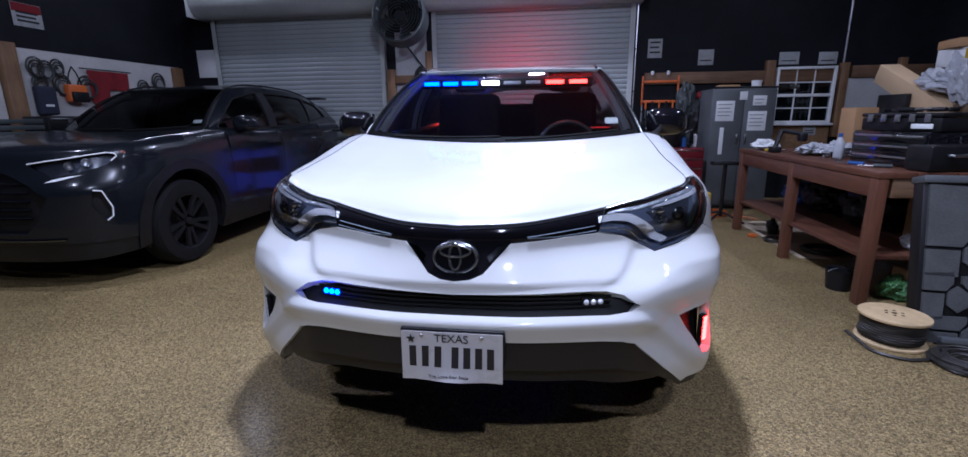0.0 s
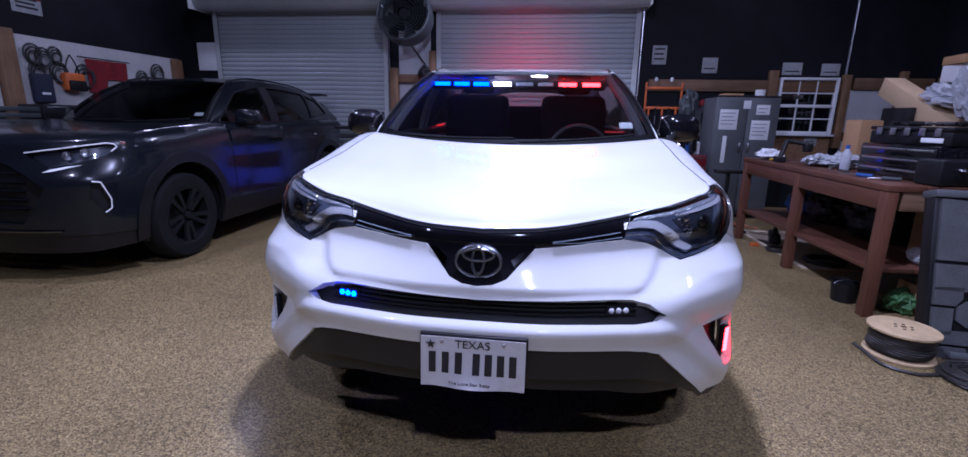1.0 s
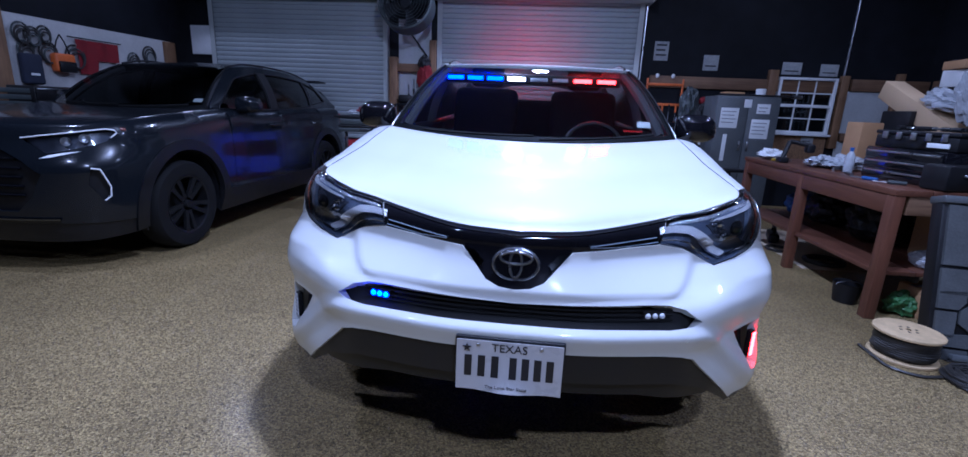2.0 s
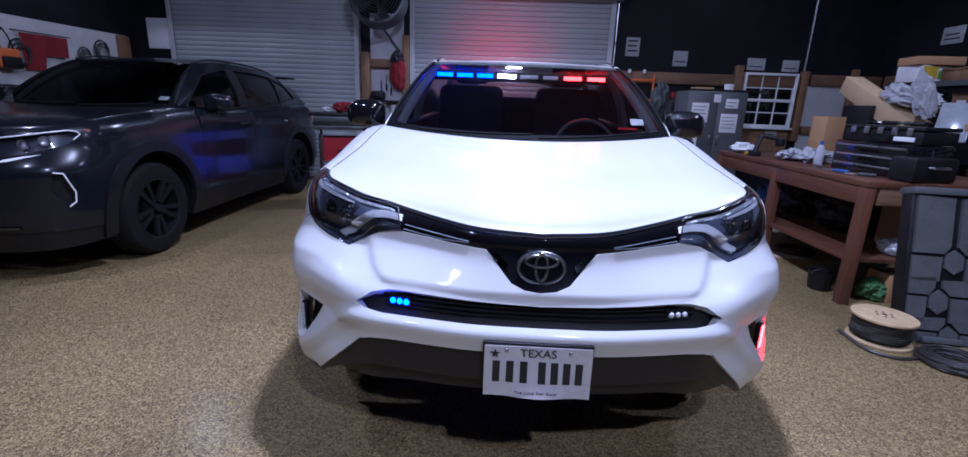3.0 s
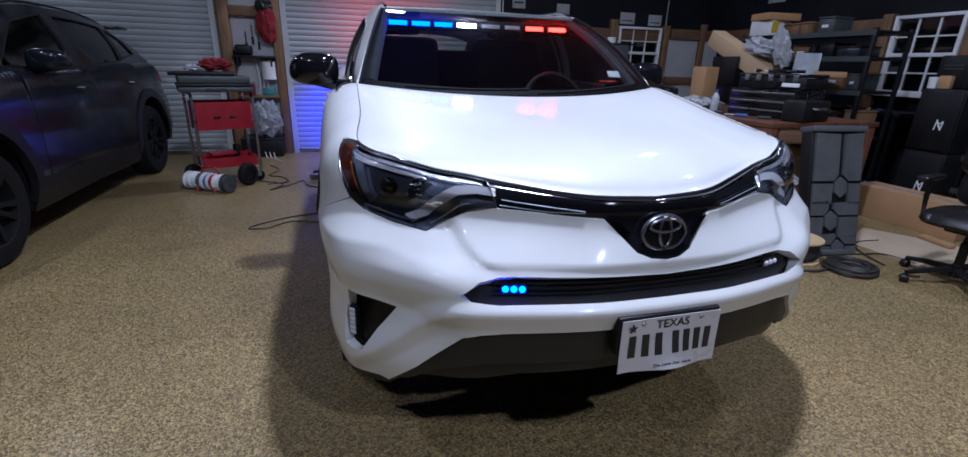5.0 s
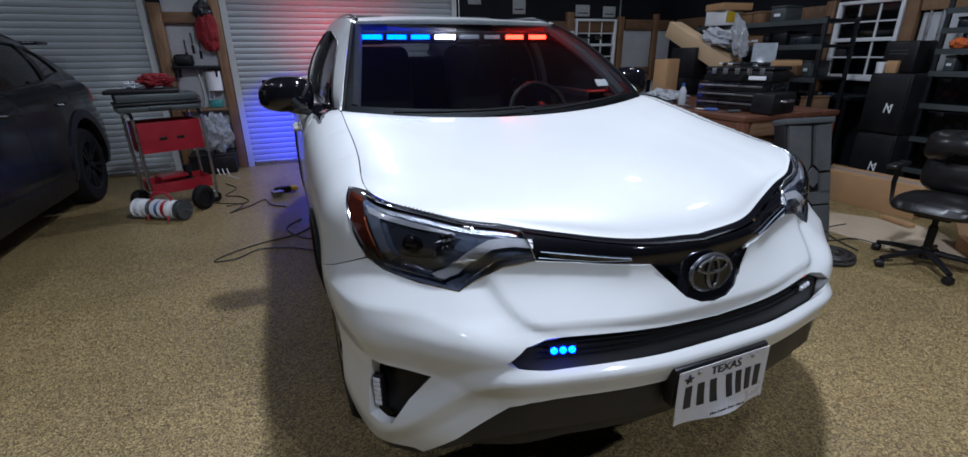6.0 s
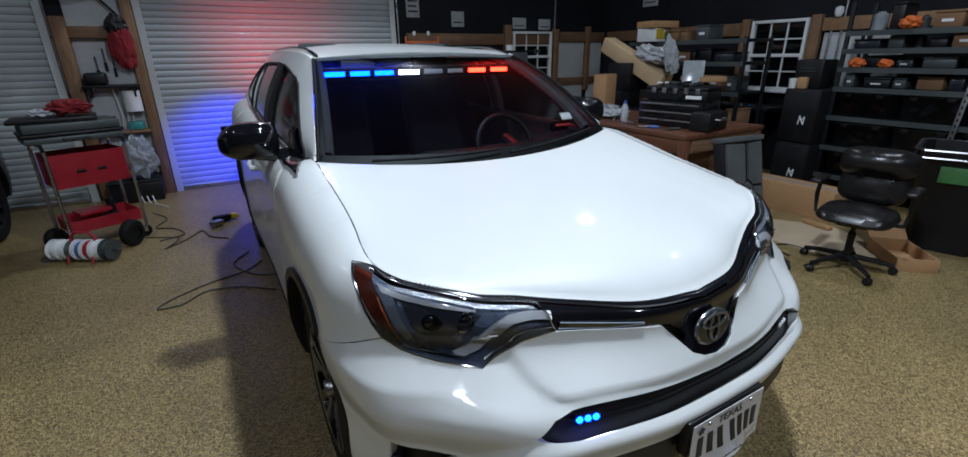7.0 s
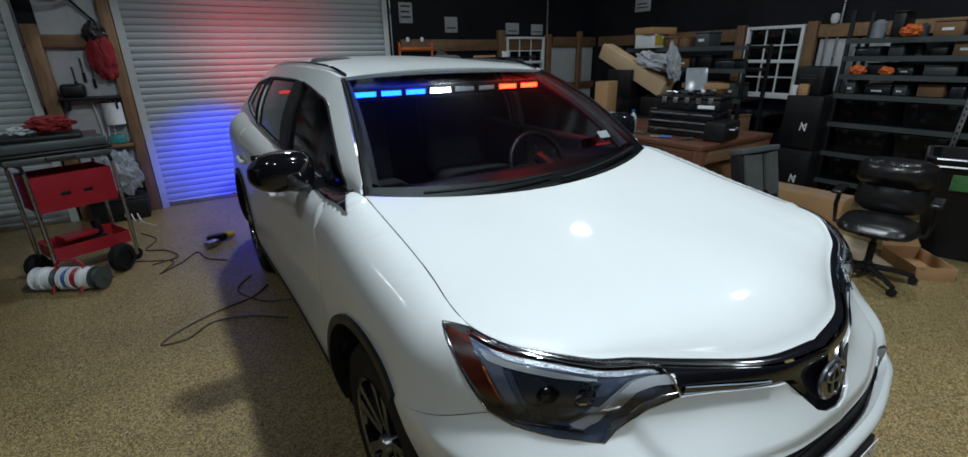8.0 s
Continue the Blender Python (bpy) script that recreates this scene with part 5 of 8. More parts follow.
        part("tail_lamp", bm, M_REDLENS, car, "dark red tail lamp")
    bm = box(B(), -0.55, 4.18, 1.50, 0.55, 4.46, 1.535, 0.015)
    part("spoiler", bm, M_GREY_CAR, car, "grey roof spoiler")
    bm = B()
    prism(bm, [(3.4, 1.60), (3.62, 1.60), (3.62, 1.68), (3.56, 1.68)], -0.02, 0.02, "yz")
    part("roof_aerial", bm, M_GREY_CAR, car, "shark-fin aerial")
    bm = box(B(), -0.045, -0.001, -0.022, 0.045, 0.001, 0.022, 0.004)
    part("windscreen_sticker", bm, M_PAPER, car, "pale registration sticker", pose(0.60, 1.56, 1.21, -45))
    return car


white_suv()
grey_suv()


# ---- room ----
def slab(name, x0, y0, z0, x1, y1, z1, material, label, category):
    return tagged(part(name, box(B(), x0, y0, z0, x1, y1, z1), material, smooth=False), label, category, kind="structure")


YB, XL, XR = 8.29, -5.2, 6.05
slab("floor", -6.2, -6.2, -0.2, 7.2, 9.2, 0.0, M_FLOOR, "sealed tan pebble floor with a satin sheen", "floor")
slab("ceiling", -6.2, -6.2, 4.3, 7.2, 9.2, 4.5, M_CEIL, "dark open ceiling", "ceiling")
slab("wall_left", XL - 0.2, -6.0, 0, XL, YB + 0.2, 4.3, M_BLACKWALL, "black lined side wall", "wall")
slab("wall_front", XL, -6.2, 0, XR, -6.0, 4.3, M_BLACKWALL, "black lined wall", "wall")
slab("wall_back", XL, YB, 0, XR, YB + 0.2, 4.3, M_BLACKWALL, "black lined wall behind the roller doors", "wall")
slab("wall_right", XR, -6.0, 0, XR + 0.2, YB + 0.2, 4.3, M_BLACKWALL, "black lined side wall", "wall")


def lamp(x, y, energy, r=0.11, z=4.0, tilt=0):
    ob = thing("ceiling_lamp", "round white work lamp hung under the dark ceiling", "lamp", pose(x, y, z, tilt), "ceiling lamps")
    part("housing", lathe(B(), [(0, 0.14), (0.06, 0.14), (0.08, 0.08), (r + 0.02, 0.05), (r + 0.025, 0.0), (r + 0.01, -0.004)], 28), M_DARKMETAL, ob)
    part("diffuser", lathe(B(), [(0, 0.003), (r, 0.003), (r, 0.02)], 28), M_LAMP, ob, "lit white diffuser")
    part("hanger", tube(B(), [(0, 0, 0.13), pose(0, 0, 0, -tilt) @ Vector((0, 0, 4.3 - z))], 0.006, 6), M_STEEL, ob)
    li = bpy.data.lights.new("lamp_light", "AREA")
    li.shape, li.size, li.energy, li.color = "DISK", 2 * r, energy, (0.86, 0.96, 1.0)
    lo = new("lamp_light", li)
    lo.matrix_basis = pose(x, y, z, tilt) @ pose(0, 0, -0.012)


for x, y, e, *z in LAMPS:
    lamp(x, y, e, 0.11, *z)


# ---- roller doors ----
def roller_door(x0, x1, label):
    ob = thing("roller_door", label, "roller door", group="roller doors", kind="structure")
    yc, ztop, n = YB - 0.05, 2.80, 40
    h = ztop / n
    bm = B()
    prof = [(0.0, 0.0), (-0.004, 0.008), (-0.0065, 0.018), (-0.0078, h * 0.5), (-0.0065, h - 0.018), (-0.004, h - 0.010), (0.0, h - 0.003)]
    grid_mesh(bm, [[Vector((x, d, z)) for d, z in prof] for x in (x0, (x0 + x1) / 2, x1)])
    me = mesh_from(bm, "slat")
    me.materials.append(M_DOOR)
    for i in range(n):
        o = new("slat", me)
        o.parent = ob
        o.matrix_basis = pose(0, yc, i * h)
    part("backing", box(B(), x0, yc + 0.008, 0, x1, yc + 0.02, ztop), M_DARKMETAL, ob)
    part("bottom_rail", box(B(), x0, yc - 0.03, 0.004, x1, yc + 0.004, 0.05, 0.006), M_STEEL, ob, "steel bottom rail")
    for x, s in ((x0, -1), (x1, 1)):
        bm = B()
        prism(bm, [(x - s * 0.02, yc - 0.055), (x + s * 0.05, yc - 0.055), (x + s * 0.05, yc + 0.045), (x + s * 0.04, yc + 0.045), (x + s * 0.04, yc - 0.045), (x - s * 0.02, yc - 0.045)], 0, ztop, "xy")
        part("guide_rail", bm, M_DRUM, ob, "painted steel guide rail")
    bm = B()
    c = [(YB - 0.26 + 0.23 * math.cos(a), 3.02 + 0.27 * math.sin(a)) for a in np.linspace(-1.2, -math.pi - 1.2, 16)]
    prism(bm, [(YB - 0.005, 2.77)] + [(y, z) for y, z in c] + [(YB - 0.005, 3.29)], x0 - 0.12, x1 + 0.10, "yz")
    part("coil_hood", bm, M_DRUM, ob, "pale rounded hood over the rolled curtain")
    for x in (x0 - 0.13, x1 + 0.10):
        part("end_plate", box(B(), x, YB - 0.52, 2.74, x + 0.012, YB - 0.005, 3.30, 0.004), M_DRUM, ob)
    part("chain", tube(B(), [(x1 + 0.07, yc - 0.1, 3.0), (x1 + 0.07, yc - 0.1, 1.2)], 0.008, 5), M_STEEL, ob)
    return ob


roller_door(-4.41, -1.66, "closed pale grey-green steel roller door")
roller_door(-0.80, 2.06, "closed pale grey-green steel roller door with hood")


# ---- wall framing ----
def post(x, y, z0, z1, sx, sy, label, mt=M_WOOD, name="trim"):
    return tagged(part(name, box(B(), x, y, z0, x + sx, y + sy, z1, 0.006), mt), label, "wall framing", kind="structure")


post(-1.58, YB - 0.13, 0, 1.95, 0.12, 0.12, "bare brown wooden post between the doors")
post(-0.96, YB - 0.13, 0, 2.2, 0.10, 0.12, "bare brown wooden post beside the roller door")
post(-1.46, YB - 0.11, 1.74, 1.86, 0.50, 0.09, "brown wooden cross rail between the posts", M_WOODX)
tagged(part("trim", box(B(), -1.46, YB - 0.02, 1.86, -0.96, YB - 0.004, 2.5), M_WHITEPANEL), "white wall panel between the doors", "wall panel", kind="structure")
tagged(part("trim", box(B(), -1.46, YB - 0.02, 0.25, -0.96, YB - 0.004, 1.74), M_WHITEPANEL), "scuffed white wall panel between the doors", "wall panel", kind="structure")
bm = tube(B(), [(-1.36, YB - 0.08, 2.42), (-0.93, YB - 0.08, 1.88)], 0.012, 6)
tagged(part("trim", bm, M_DARKMETAL), "thin dark diagonal brace", "brace", kind="structure")
# right of the doors
post(2.30, YB - 0.05, 1.66, 1.82, 2.6, 0.045, "brown wooden rail along the back wall", M_WOODX)
post(3.93, YB - 0.09, 0.9, 1.95, 0.12, 0.085, "brown wooden stud beside the window")
post(4.90, YB - 0.09, 0.9, 1.90, 0.10, 0.085, "brown wooden stud beside the window")
post(5.05, YB - 0.06, 1.70, 1.86, 1.0, 0.05, "brown wooden rail above the white panels", M_WOODX)
post(5.05, YB - 0.06, 1.00, 1.12, 1.0, 0.05, "brown wooden rail below the white panels", M_WOODX)
post(5.62, YB - 0.08, 0.9, 1.95, 0.09, 0.07, "brown wooden stud between white panels")
for x0, x1 in ((5.02, 5.61), (5.72, 6.02)):
    tagged(part("trim", box(B(), x0, YB - 0.025, 1.12, x1, YB - 0.004, 1.70, 0.004), M_WHITEPANEL), "white insulation panel between wooden studs", "wall panel", kind="structure")
    tagged(part("trim", box(B(), x0, YB - 0.025, 0.55, x1, YB - 0.004, 1.00, 0.004), M_WHITEPANEL), "white insulation panel near the bench", "wall panel", kind="structure")
tagged(part("trim", box(B(), 3.15, YB - 0.03, 0.72, 4.88, YB - 0.004, 1.10, 0.004), M_OSB), "brown strand board below the window", "wall panel", kind="structure")
tagged(part("trim", tube(B(), [(4.93, YB - 0.04, 1.9), (4.93, YB - 0.04, 4.3)], 0.014, 6), M_STEEL), "thin steel conduit up the black wall", "conduit", kind="structure")
# right wall
post(XR - 0.09, 4.63, 0.8, 1.90, 0.085, 0.11, "bare wooden stud beside the window")
post(XR - 0.09, 5.49, 0.8, 1.90, 0.085, 0.11, "bare wooden stud beside the window")
post(XR - 0.06, 2.0, 1.72, 1.86, 0.055, 2.62, "bare wooden rail along the side wall", mat("rail_wood_side", (0.27, 0.16, 0.08), 0.7, 0, 0.3, 12, 0.3, 60))
post(XR - 0.06, 5.61, 1.70, 1.86, 0.055, 2.5, "bare wooden rail along the side wall", M_WOODX)


def window(m, w, h, name, label):
    """Two sashes of six panes each in a white frame, the middle at the origin, facing -y."""
    ob = thing(name, label, "window", m, kind="structure")
    part("outside", box(B(), -w / 2, 0.045, -h / 2, w / 2, 0.05, h / 2), M_BLACKWALL, ob, "night outside")
    fr = B()
    t = 0.035
    for a in ((-w / 2 - t, -h / 2 - t, -w / 2, h / 2 + t), (w / 2, -h / 2 - t, w / 2 + t, h / 2 + t), (-w / 2, h / 2, w / 2, h / 2 + t), (-w / 2, -h / 2 - t, w / 2, -h / 2)):
        box(fr, a[0], -0.03, a[1], a[2], 0.045, a[3], 0.004)
    part("window_frame", fr, M_PAPER, ob, "white window frame")
    part("meeting_rail", box(B(), -w / 2, -0.022, -0.02, w / 2, 0.02, 0.02, 0.004), M_PAPER, ob)
    for i in (1, 2):
        x = -w / 2 + w * i / 3
        part("glazing_bar", box(B(), x - 0.008, -0.004, -h / 2, x + 0.008, 0.012, h / 2), M_PAPER, ob)
    for z in (-h / 4, h / 4):
        part("glazing_bar", box(B(), -w / 2, -0.0035, z - 0.008, w / 2, 0.0115, z + 0.008), M_PAPER, ob)
    for i in range(3):
        for j in range(4):
            x0, z0 = -w / 2 + w * i / 3 + 0.008, -h / 2 + h * j / 4 + 0.008
            part("pane", box(B(), x0, 0.014, z0, x0 + w / 3 - 0.016, 0.018, z0 + h / 4 - 0.016), M_PANE, ob)
    part("window_sill", box(B(), -w / 2 - 0.06, -0.07, -h / 2 - 0.065, w / 2 + 0.06, 0.0, -h / 2 - 0.036, 0.006), M_PAPER, ob)
    return ob


window(pose(4.47, YB - 0.052, 1.475), 0.70, 0.70, "window_1", "white sash window with twelve dark panes")
window(pose(XR - 0.052, 5.115, 1.455, 0, 0, -90), 0.625, 0.765, "window_2", "white sash window on the side wall, dark outside")
# left wall
tagged(part("trim", box(B(), XL + 0.004, 5.72, 1.22, XL + 0.02, 8.24, 2.06), M_PEG), "white pegboard above the work counter", "pegboard", kind="structure")
tagged(part("trim", box(B(), XL + 0.004, 3.9, 1.22, XL + 0.02, 5.52, 2.06), M_PEG), "white pegboard above the work counter", "pegboard", kind="structure")
post(XL + 0.001, 5.53, 0, 2.1, 0.09, 0.18, "wide brown wooden post on the side wall")
post(XL + 0.02, 8.05, 1.5, 2.05, 0.06, 0.2, "brown wooden corner stud")
tagged(part("wall_board", box(B(), -4.84, YB - 0.03, 1.90, -4.50, YB - 0.006, 2.33, 0.004), M_PAPER), "blank white board on the black wall", "board")


def sign(m, w, h, label, head=None, bars=3, ink=M_INK, name="wall_sign"):
    """A flat wall sign with its writing as plain bars, facing -y."""
    ob = thing(name, label, "sign", m)
    part("sheet", box(B(), -w / 2, -0.004, -h / 2, w / 2, 0, h / 2, 0.0015), M_SIGN, ob)
    if head:
        part("heading", box(B(), -w / 2 + 0.004, -0.006, h * 0.12, w / 2 - 0.004, -0.0041, h / 2 - 0.004), head, ob, "red heading band")
    for i in range(bars):
        z = (-h * 0.3 + i * h * 0.18) if head else (-h * 0.25 + i * h * 0.26)
        part("text_bar", box(B(), -w * 0.36, -0.006, z, w * (0.36 - 0.08 * (i % 2)), -0.0041, z + h * 0.09), ink, ob)
    return ob


sign(pose(XL + 0.006, 5.98, 2.44, 0, 0, 90), 0.34, 0.26, "red and white printed notice on the black wall", M_REDCLOTH, 3)
sign(pose(3.13, YB - 0.006, 2.02), 0.21, 0.21, "small square white notice on the black wall", None, 1)
sign(pose(4.24, YB - 0.006, 1.98), 0.26, 0.165, "old white licence plate nailed above the window", None, 1, name="old_plate")
sign(pose(4.74, YB - 0.006, 1.97), 0.24, 0.16, "worn grey licence plate nailed above the window", None, 1, name="old_plate")
sign(pose(XR - 0.006, 7.25, 2.30, 0, 0, -90), 0.30, 0.2, "white licence plate on the dark side wall", None, 2, name="old_plate")
sign(pose(2.42, YB - 0.006, 2.16), 0.2, 0.26, "curled grey notice pinned to the wall", None, 3)
sign(pose(4.62, YB - 0.036, 0.98), 0.17, 0.12, "small printed card on strand board", None, 2)
sign(pose(6.02, 2.9, 2.1, 0, 0, -90), 0.25, 0.3, "pale notice on the dark side wall", None, 2)


# ---- small shapes ----
def carton(m, w, d, h, label, tape=True, mt=None, name="cardboard_box"):
    """A closed carton with a taped seam; its base at the origin."""
    ob = thing(name, label, "box", m)
    mt = mt or M_CARD
    bm = box(B(), -w / 2, -d / 2, 0, w / 2, d / 2, h, 0.006)
    part("carton", bm, mt, ob)
    for s in (-1, 1):
        part("flap", box(B(), -w / 2 + 0.004, min(0.002 * s, s * (d / 2 - 0.004)), h + 0.0005, w / 2 - 0.004, max(0.002 * s, s * (d / 2 - 0.004)), h + 0.004, 0.001), mt, ob)
    if tape:
        part("tape", box(B(), -w / 2 - 0.001, -0.025, h + 0.0045, w / 2 + 0.001, 0.025, h + 0.0055), M_FILM, ob, "clear packing tape")
    return ob


def crumple(r, squash, seed, mt, name, label, category, m, amp=0.35, top=False):
    """Crumpled film or cloth."""
    bm = B()
    bmesh.ops.create_icosphere(bm, subdivisions=4, radius=1)
    for v in bm.verts:
        n = noise.noise(v.co * 2.2 + Vector((seed, 0, 0))) * amp + noise.noise(v.co * 6 + Vector((0, seed, 0))) * amp * 0.5
        f = 1 + n
        v.co = Vector((v.co.x * r[0] * f, v.co.y * r[1] * f, max(v.co.z, -0.75) * r[2] * f * squash))
    lo = min(v.co.z for v in bm.verts)
    for v in bm.verts:
        v.co.z -= lo
    ob = part(name, bm, mt, None, m=m)
    for p in ob.data.polygons:
        p.use_smooth = False
    return tagged(ob, label, category)


def cable(pts, r, label, mt=M_WIRE, name="cable"):
    f = hermite(list(range(len(pts))), [list(p) for p in pts])
    bm = tube(B(), [f(t) for t in np.linspace(0, len(pts) - 1, len(pts) * 9)], r, 6)
    return tagged(part(name, bm, mt), label, "cable")


def coil(x, y, z, r, n, wire, seed, label, name="cable_coil", mt=M_WIRE, m=None):
    rnd = random.Random(seed)
    bm = B()
    pts = []
    for i in range(n * 20):
        a = 2 * math.pi * i / 20
        k = i // 20
        q = r * (0.82 + 0.22 * rnd.random() * 0.3 + 0.16 * ((k * 37) % 10) / 10)
        pts.append((q * math.cos(a), q * math.sin(a) * 0.92, wire + 0.5 * wire * k + 0.003 * rnd.random()))
    tube(bm, pts, wire, 6)
    return tagged(part(name, bm, mt, m=m if m is not None else pose(x, y, z)), label, "cable")


def drawers(ob, w, d, h, n, front, handle, z0=0.0):
    """Body with n drawers facing -y."""
    part("body", box(B(), -w / 2, -d / 2 + 0.012, z0, w / 2, d / 2, z0 + h, 0.008), front, ob)
    hh = (h - 0.02) / n
    for i in range(n):
        z = z0 + 0.01 + i * hh
        dr = part("drawer", box(B(), -w / 2 + 0.012, -d / 2, z + 0.004, w / 2 - 0.012, -d / 2 + 0.02, z + hh - 0.004, 0.004), front, ob)
        part("handle", box(B(), -w / 2 + 0.02, -d / 2 - 0.014, z + hh - 0.026, w / 2 - 0.02, -d / 2 - 0.001, z + hh - 0.012, 0.004), handle, dr, "bright metal drawer pull")


# ---- red cart, reels and floor clutter ----
def cart():
    ob = thing("tool_cart", "red steel two-tray rolling tool cart", "cart", pose(-1.36, 6.60, 0, 0, 0, 24))
    w, d = 0.56, 0.40
    for s in (-1, 1):
        for e in (-1, 1):
            part("leg", tube(B(), [(s * (w / 2 - 0.01), e * (d / 2 - 0.01), 0.10), (s * (w / 2 - 0.01), e * (d / 2 - 0.01), 0.86)], 0.014, 8), M_STEEL, ob, "steel tube leg")
            c = part("castor", lathe(B(), [(0, -0.018), (0.05, -0.018), (0.055, -0.01), (0.055, 0.01), (0.05, 0.018), (0, 0.018)], 20, pose(s * (w / 2 - 0.03), e * (d / 2 - 0.03), 0.055, 90)), M_RUBBER, ob, "black rubber castor")
            part("fork", box(B(), s * (w / 2 - 0.03) - 0.02, e * (d / 2 - 0.03) - 0.026, 0.05, s * (w / 2 - 0.03) + 0.02, e * (d / 2 - 0.03) + 0.026, 0.12, 0.006), M_STEEL, c)
        part("grip", tube(B(), [(s * (w / 2 - 0.01), -d / 2 + 0.01, 0.85), (s * (w / 2 - 0.01), -d / 2 + 0.04, 0.90), (s * (w / 2 - 0.01), d / 2 - 0.04, 0.90), (s * (w / 2 - 0.01), d / 2 - 0.01, 0.85)], 0.014, 8), M_CHROME, ob, "chrome grip rail")

    def tray(z, h, name):
        bm = B()
        x, y, t = w / 2 - 0.028, d / 2 - 0.028, 0.005
        box(bm, -x, -y, z, x, y, z + t)
        for a in ((-x, -y, -x + t, y), (x - t, -y, x, y), (-x + t, -y, x - t, -y + t), (-x + t, y - t, x - t, y)):
            box(bm, a[0], a[1], z + t, a[2], a[3], z + h)
        return part(name, bm, M_RED, ob, "red enamelled steel tray")
    tray(0.55, 0.27, "upper_tray")
    tray(0.17, 0.10, "lower_tray")
    for x in (-0.07, 0.07):
        part("grip_hole", box(B(), x - 0.03, -d / 2 + 0.020, 0.66, x + 0.03, -d / 2 + 0.0275, 0.685, 0.003), M_BLACK, ob)
    carton(pose(-1.40, 6.60, 0.275, 0, 0, 30), 0.24, 0.16, 0.03, "flat red and tan parts box in the lower tray", False, M_RED, "parts_box")
    tb = thing("tool_case", "grey lidded tool case lying on the cart", "tool case", pose(-1.38, 6.60, 0.912, 0, 0, 18))
    part("base", box(B(), -0.32, -0.2, 0, 0.32, 0.2, 0.05, 0.015), M_LOCKER, tb)
    part("lid", box(B(), -0.33, -0.21, 0.055, 0.33, 0.21, 0.08, 0.012), M_BLACK, tb)
    part("tray", box(B(), -0.31, -0.19, 0.083, 0.31, 0.19, 0.15, 0.012), M_LOCKER, tb)
    part("handle", tube(B(), [(-0.08, -0.2, 0.03), (-0.08, -0.24, 0.03), (0.08, -0.24, 0.03), (0.08, -0.2, 0.03)], 0.009, 6), M_BLACK, tb)
    t2 = thing("parts_tray", "shallow black parts tray on the tool case", "tray", pose(-1.44, 6.60, 1.064, 0, 0, 8))
    part("tray", box(B(), -0.30, -0.17, 0, 0.26, 0.17, 0.035, 0.01), M_BLACK, t2)
    crumple((0.14, 0.10, 0.06), 1, 3, M_REDCLOTH, "red_rag", "crumpled glossy red jumper cables and rag", "rag", pose(-1.36, 6.60, 1.10), 0.5)
    crumple((0.07, 0.05, 0.03), 1, 5, M_FILM, "foil_scrap", "scrap of shiny crumpled film", "film", pose(-1.52, 6.54, 1.10), 0.6)
    dr = thing("power_tool", "black cordless tool lying in the lower tray", "tool", pose(-1.30, 6.62, 0.176, 0, 0, 50))
    part("body", box(B(), -0.09, -0.035, 0, 0.09, 0.035, 0.075, 0.02), M_BLACK, dr)
    part("grip", box(B(), 0.02, -0.03, 0.07, 0.07, 0.03, 0.20, 0.015), M_BLACK, dr)
    # reels on a stand
    st = thing("wire_reel_rack", "red hand rack holding spools of coloured wire", "reel rack", pose(-1.42, 6.12, 0, 0, 0, -32))
    part("axle", tube(B(), [(-0.30, 0, 0.095), (0.30, 0, 0.095)], 0.008, 8), M_STEEL, st)
    for s in (-1, 1):
        part("foot", tube(B(), [(s * 0.10, -0.09, 0.012), (s * 0.10, 0, 0.20), (s * 0.10, 0.09, 0.012)], 0.009, 6), M_RED, st)
    part("handle", tube(B(), [(-0.10, 0, 0.2), (-0.06, 0, 0.24), (0.06, 0, 0.24), (0.10, 0, 0.2)], 0.011, 8), M_RED, st, "red carrying handle")
    cols = [M_PAPER, M_PAPER, M_LOCKER, M_BLUE, M_RED, M_PAPER, M_LOCKER]
    for i, c in enumerate(cols):
        x = -0.235 + i * 0.071
        sp = part("spool", lathe(B(), [(0.012, -0.03), (0.085, -0.03), (0.085, -0.025), (0.035, -0.025), (0.035, 0.025), (0.085, 0.025), (0.085, 0.03), (0.012, 0.03)], 28, pose(x, 0, 0.095, 0, 90)), M_PAPER if i != 6 else M_LOCKER, st, "pale plastic wire spool")
        part("wire", lathe(B(), [(0.034, -0.0245), (0.066 + 0.008 * (i % 3), -0.022), (0.070 + 0.006 * (i % 2), 0.0), (0.066 + 0.008 * (i % 3), 0.022), (0.034, 0.0245)], 28, pose(x, 0, 0.095, 0, 90)), c, sp, "wound coloured wire")
    for x, y, r in ((-1.13, 6.33, 0.115), (-1.70, 6.60, 0.09)):
        w2 = thing("loose_wheel", "black rubber trolley wheel standing on the floor", "wheel", pose(x, y, r, 90, 0, 55))
        part("tyre", lathe(B(), [(0.06, -0.04), (r - 0.02, -0.04), (r, -0.02), (r, 0.02), (r - 0.02, 0.04), (0.06, 0.04)], 28), M_RUBBER, w2)
        part("rim", lathe(B(), [(0.0, -0.03), (0.061, -0.03), (0.061, 0.03), (0, 0.03)], 20), M_DARKMETAL, w2)


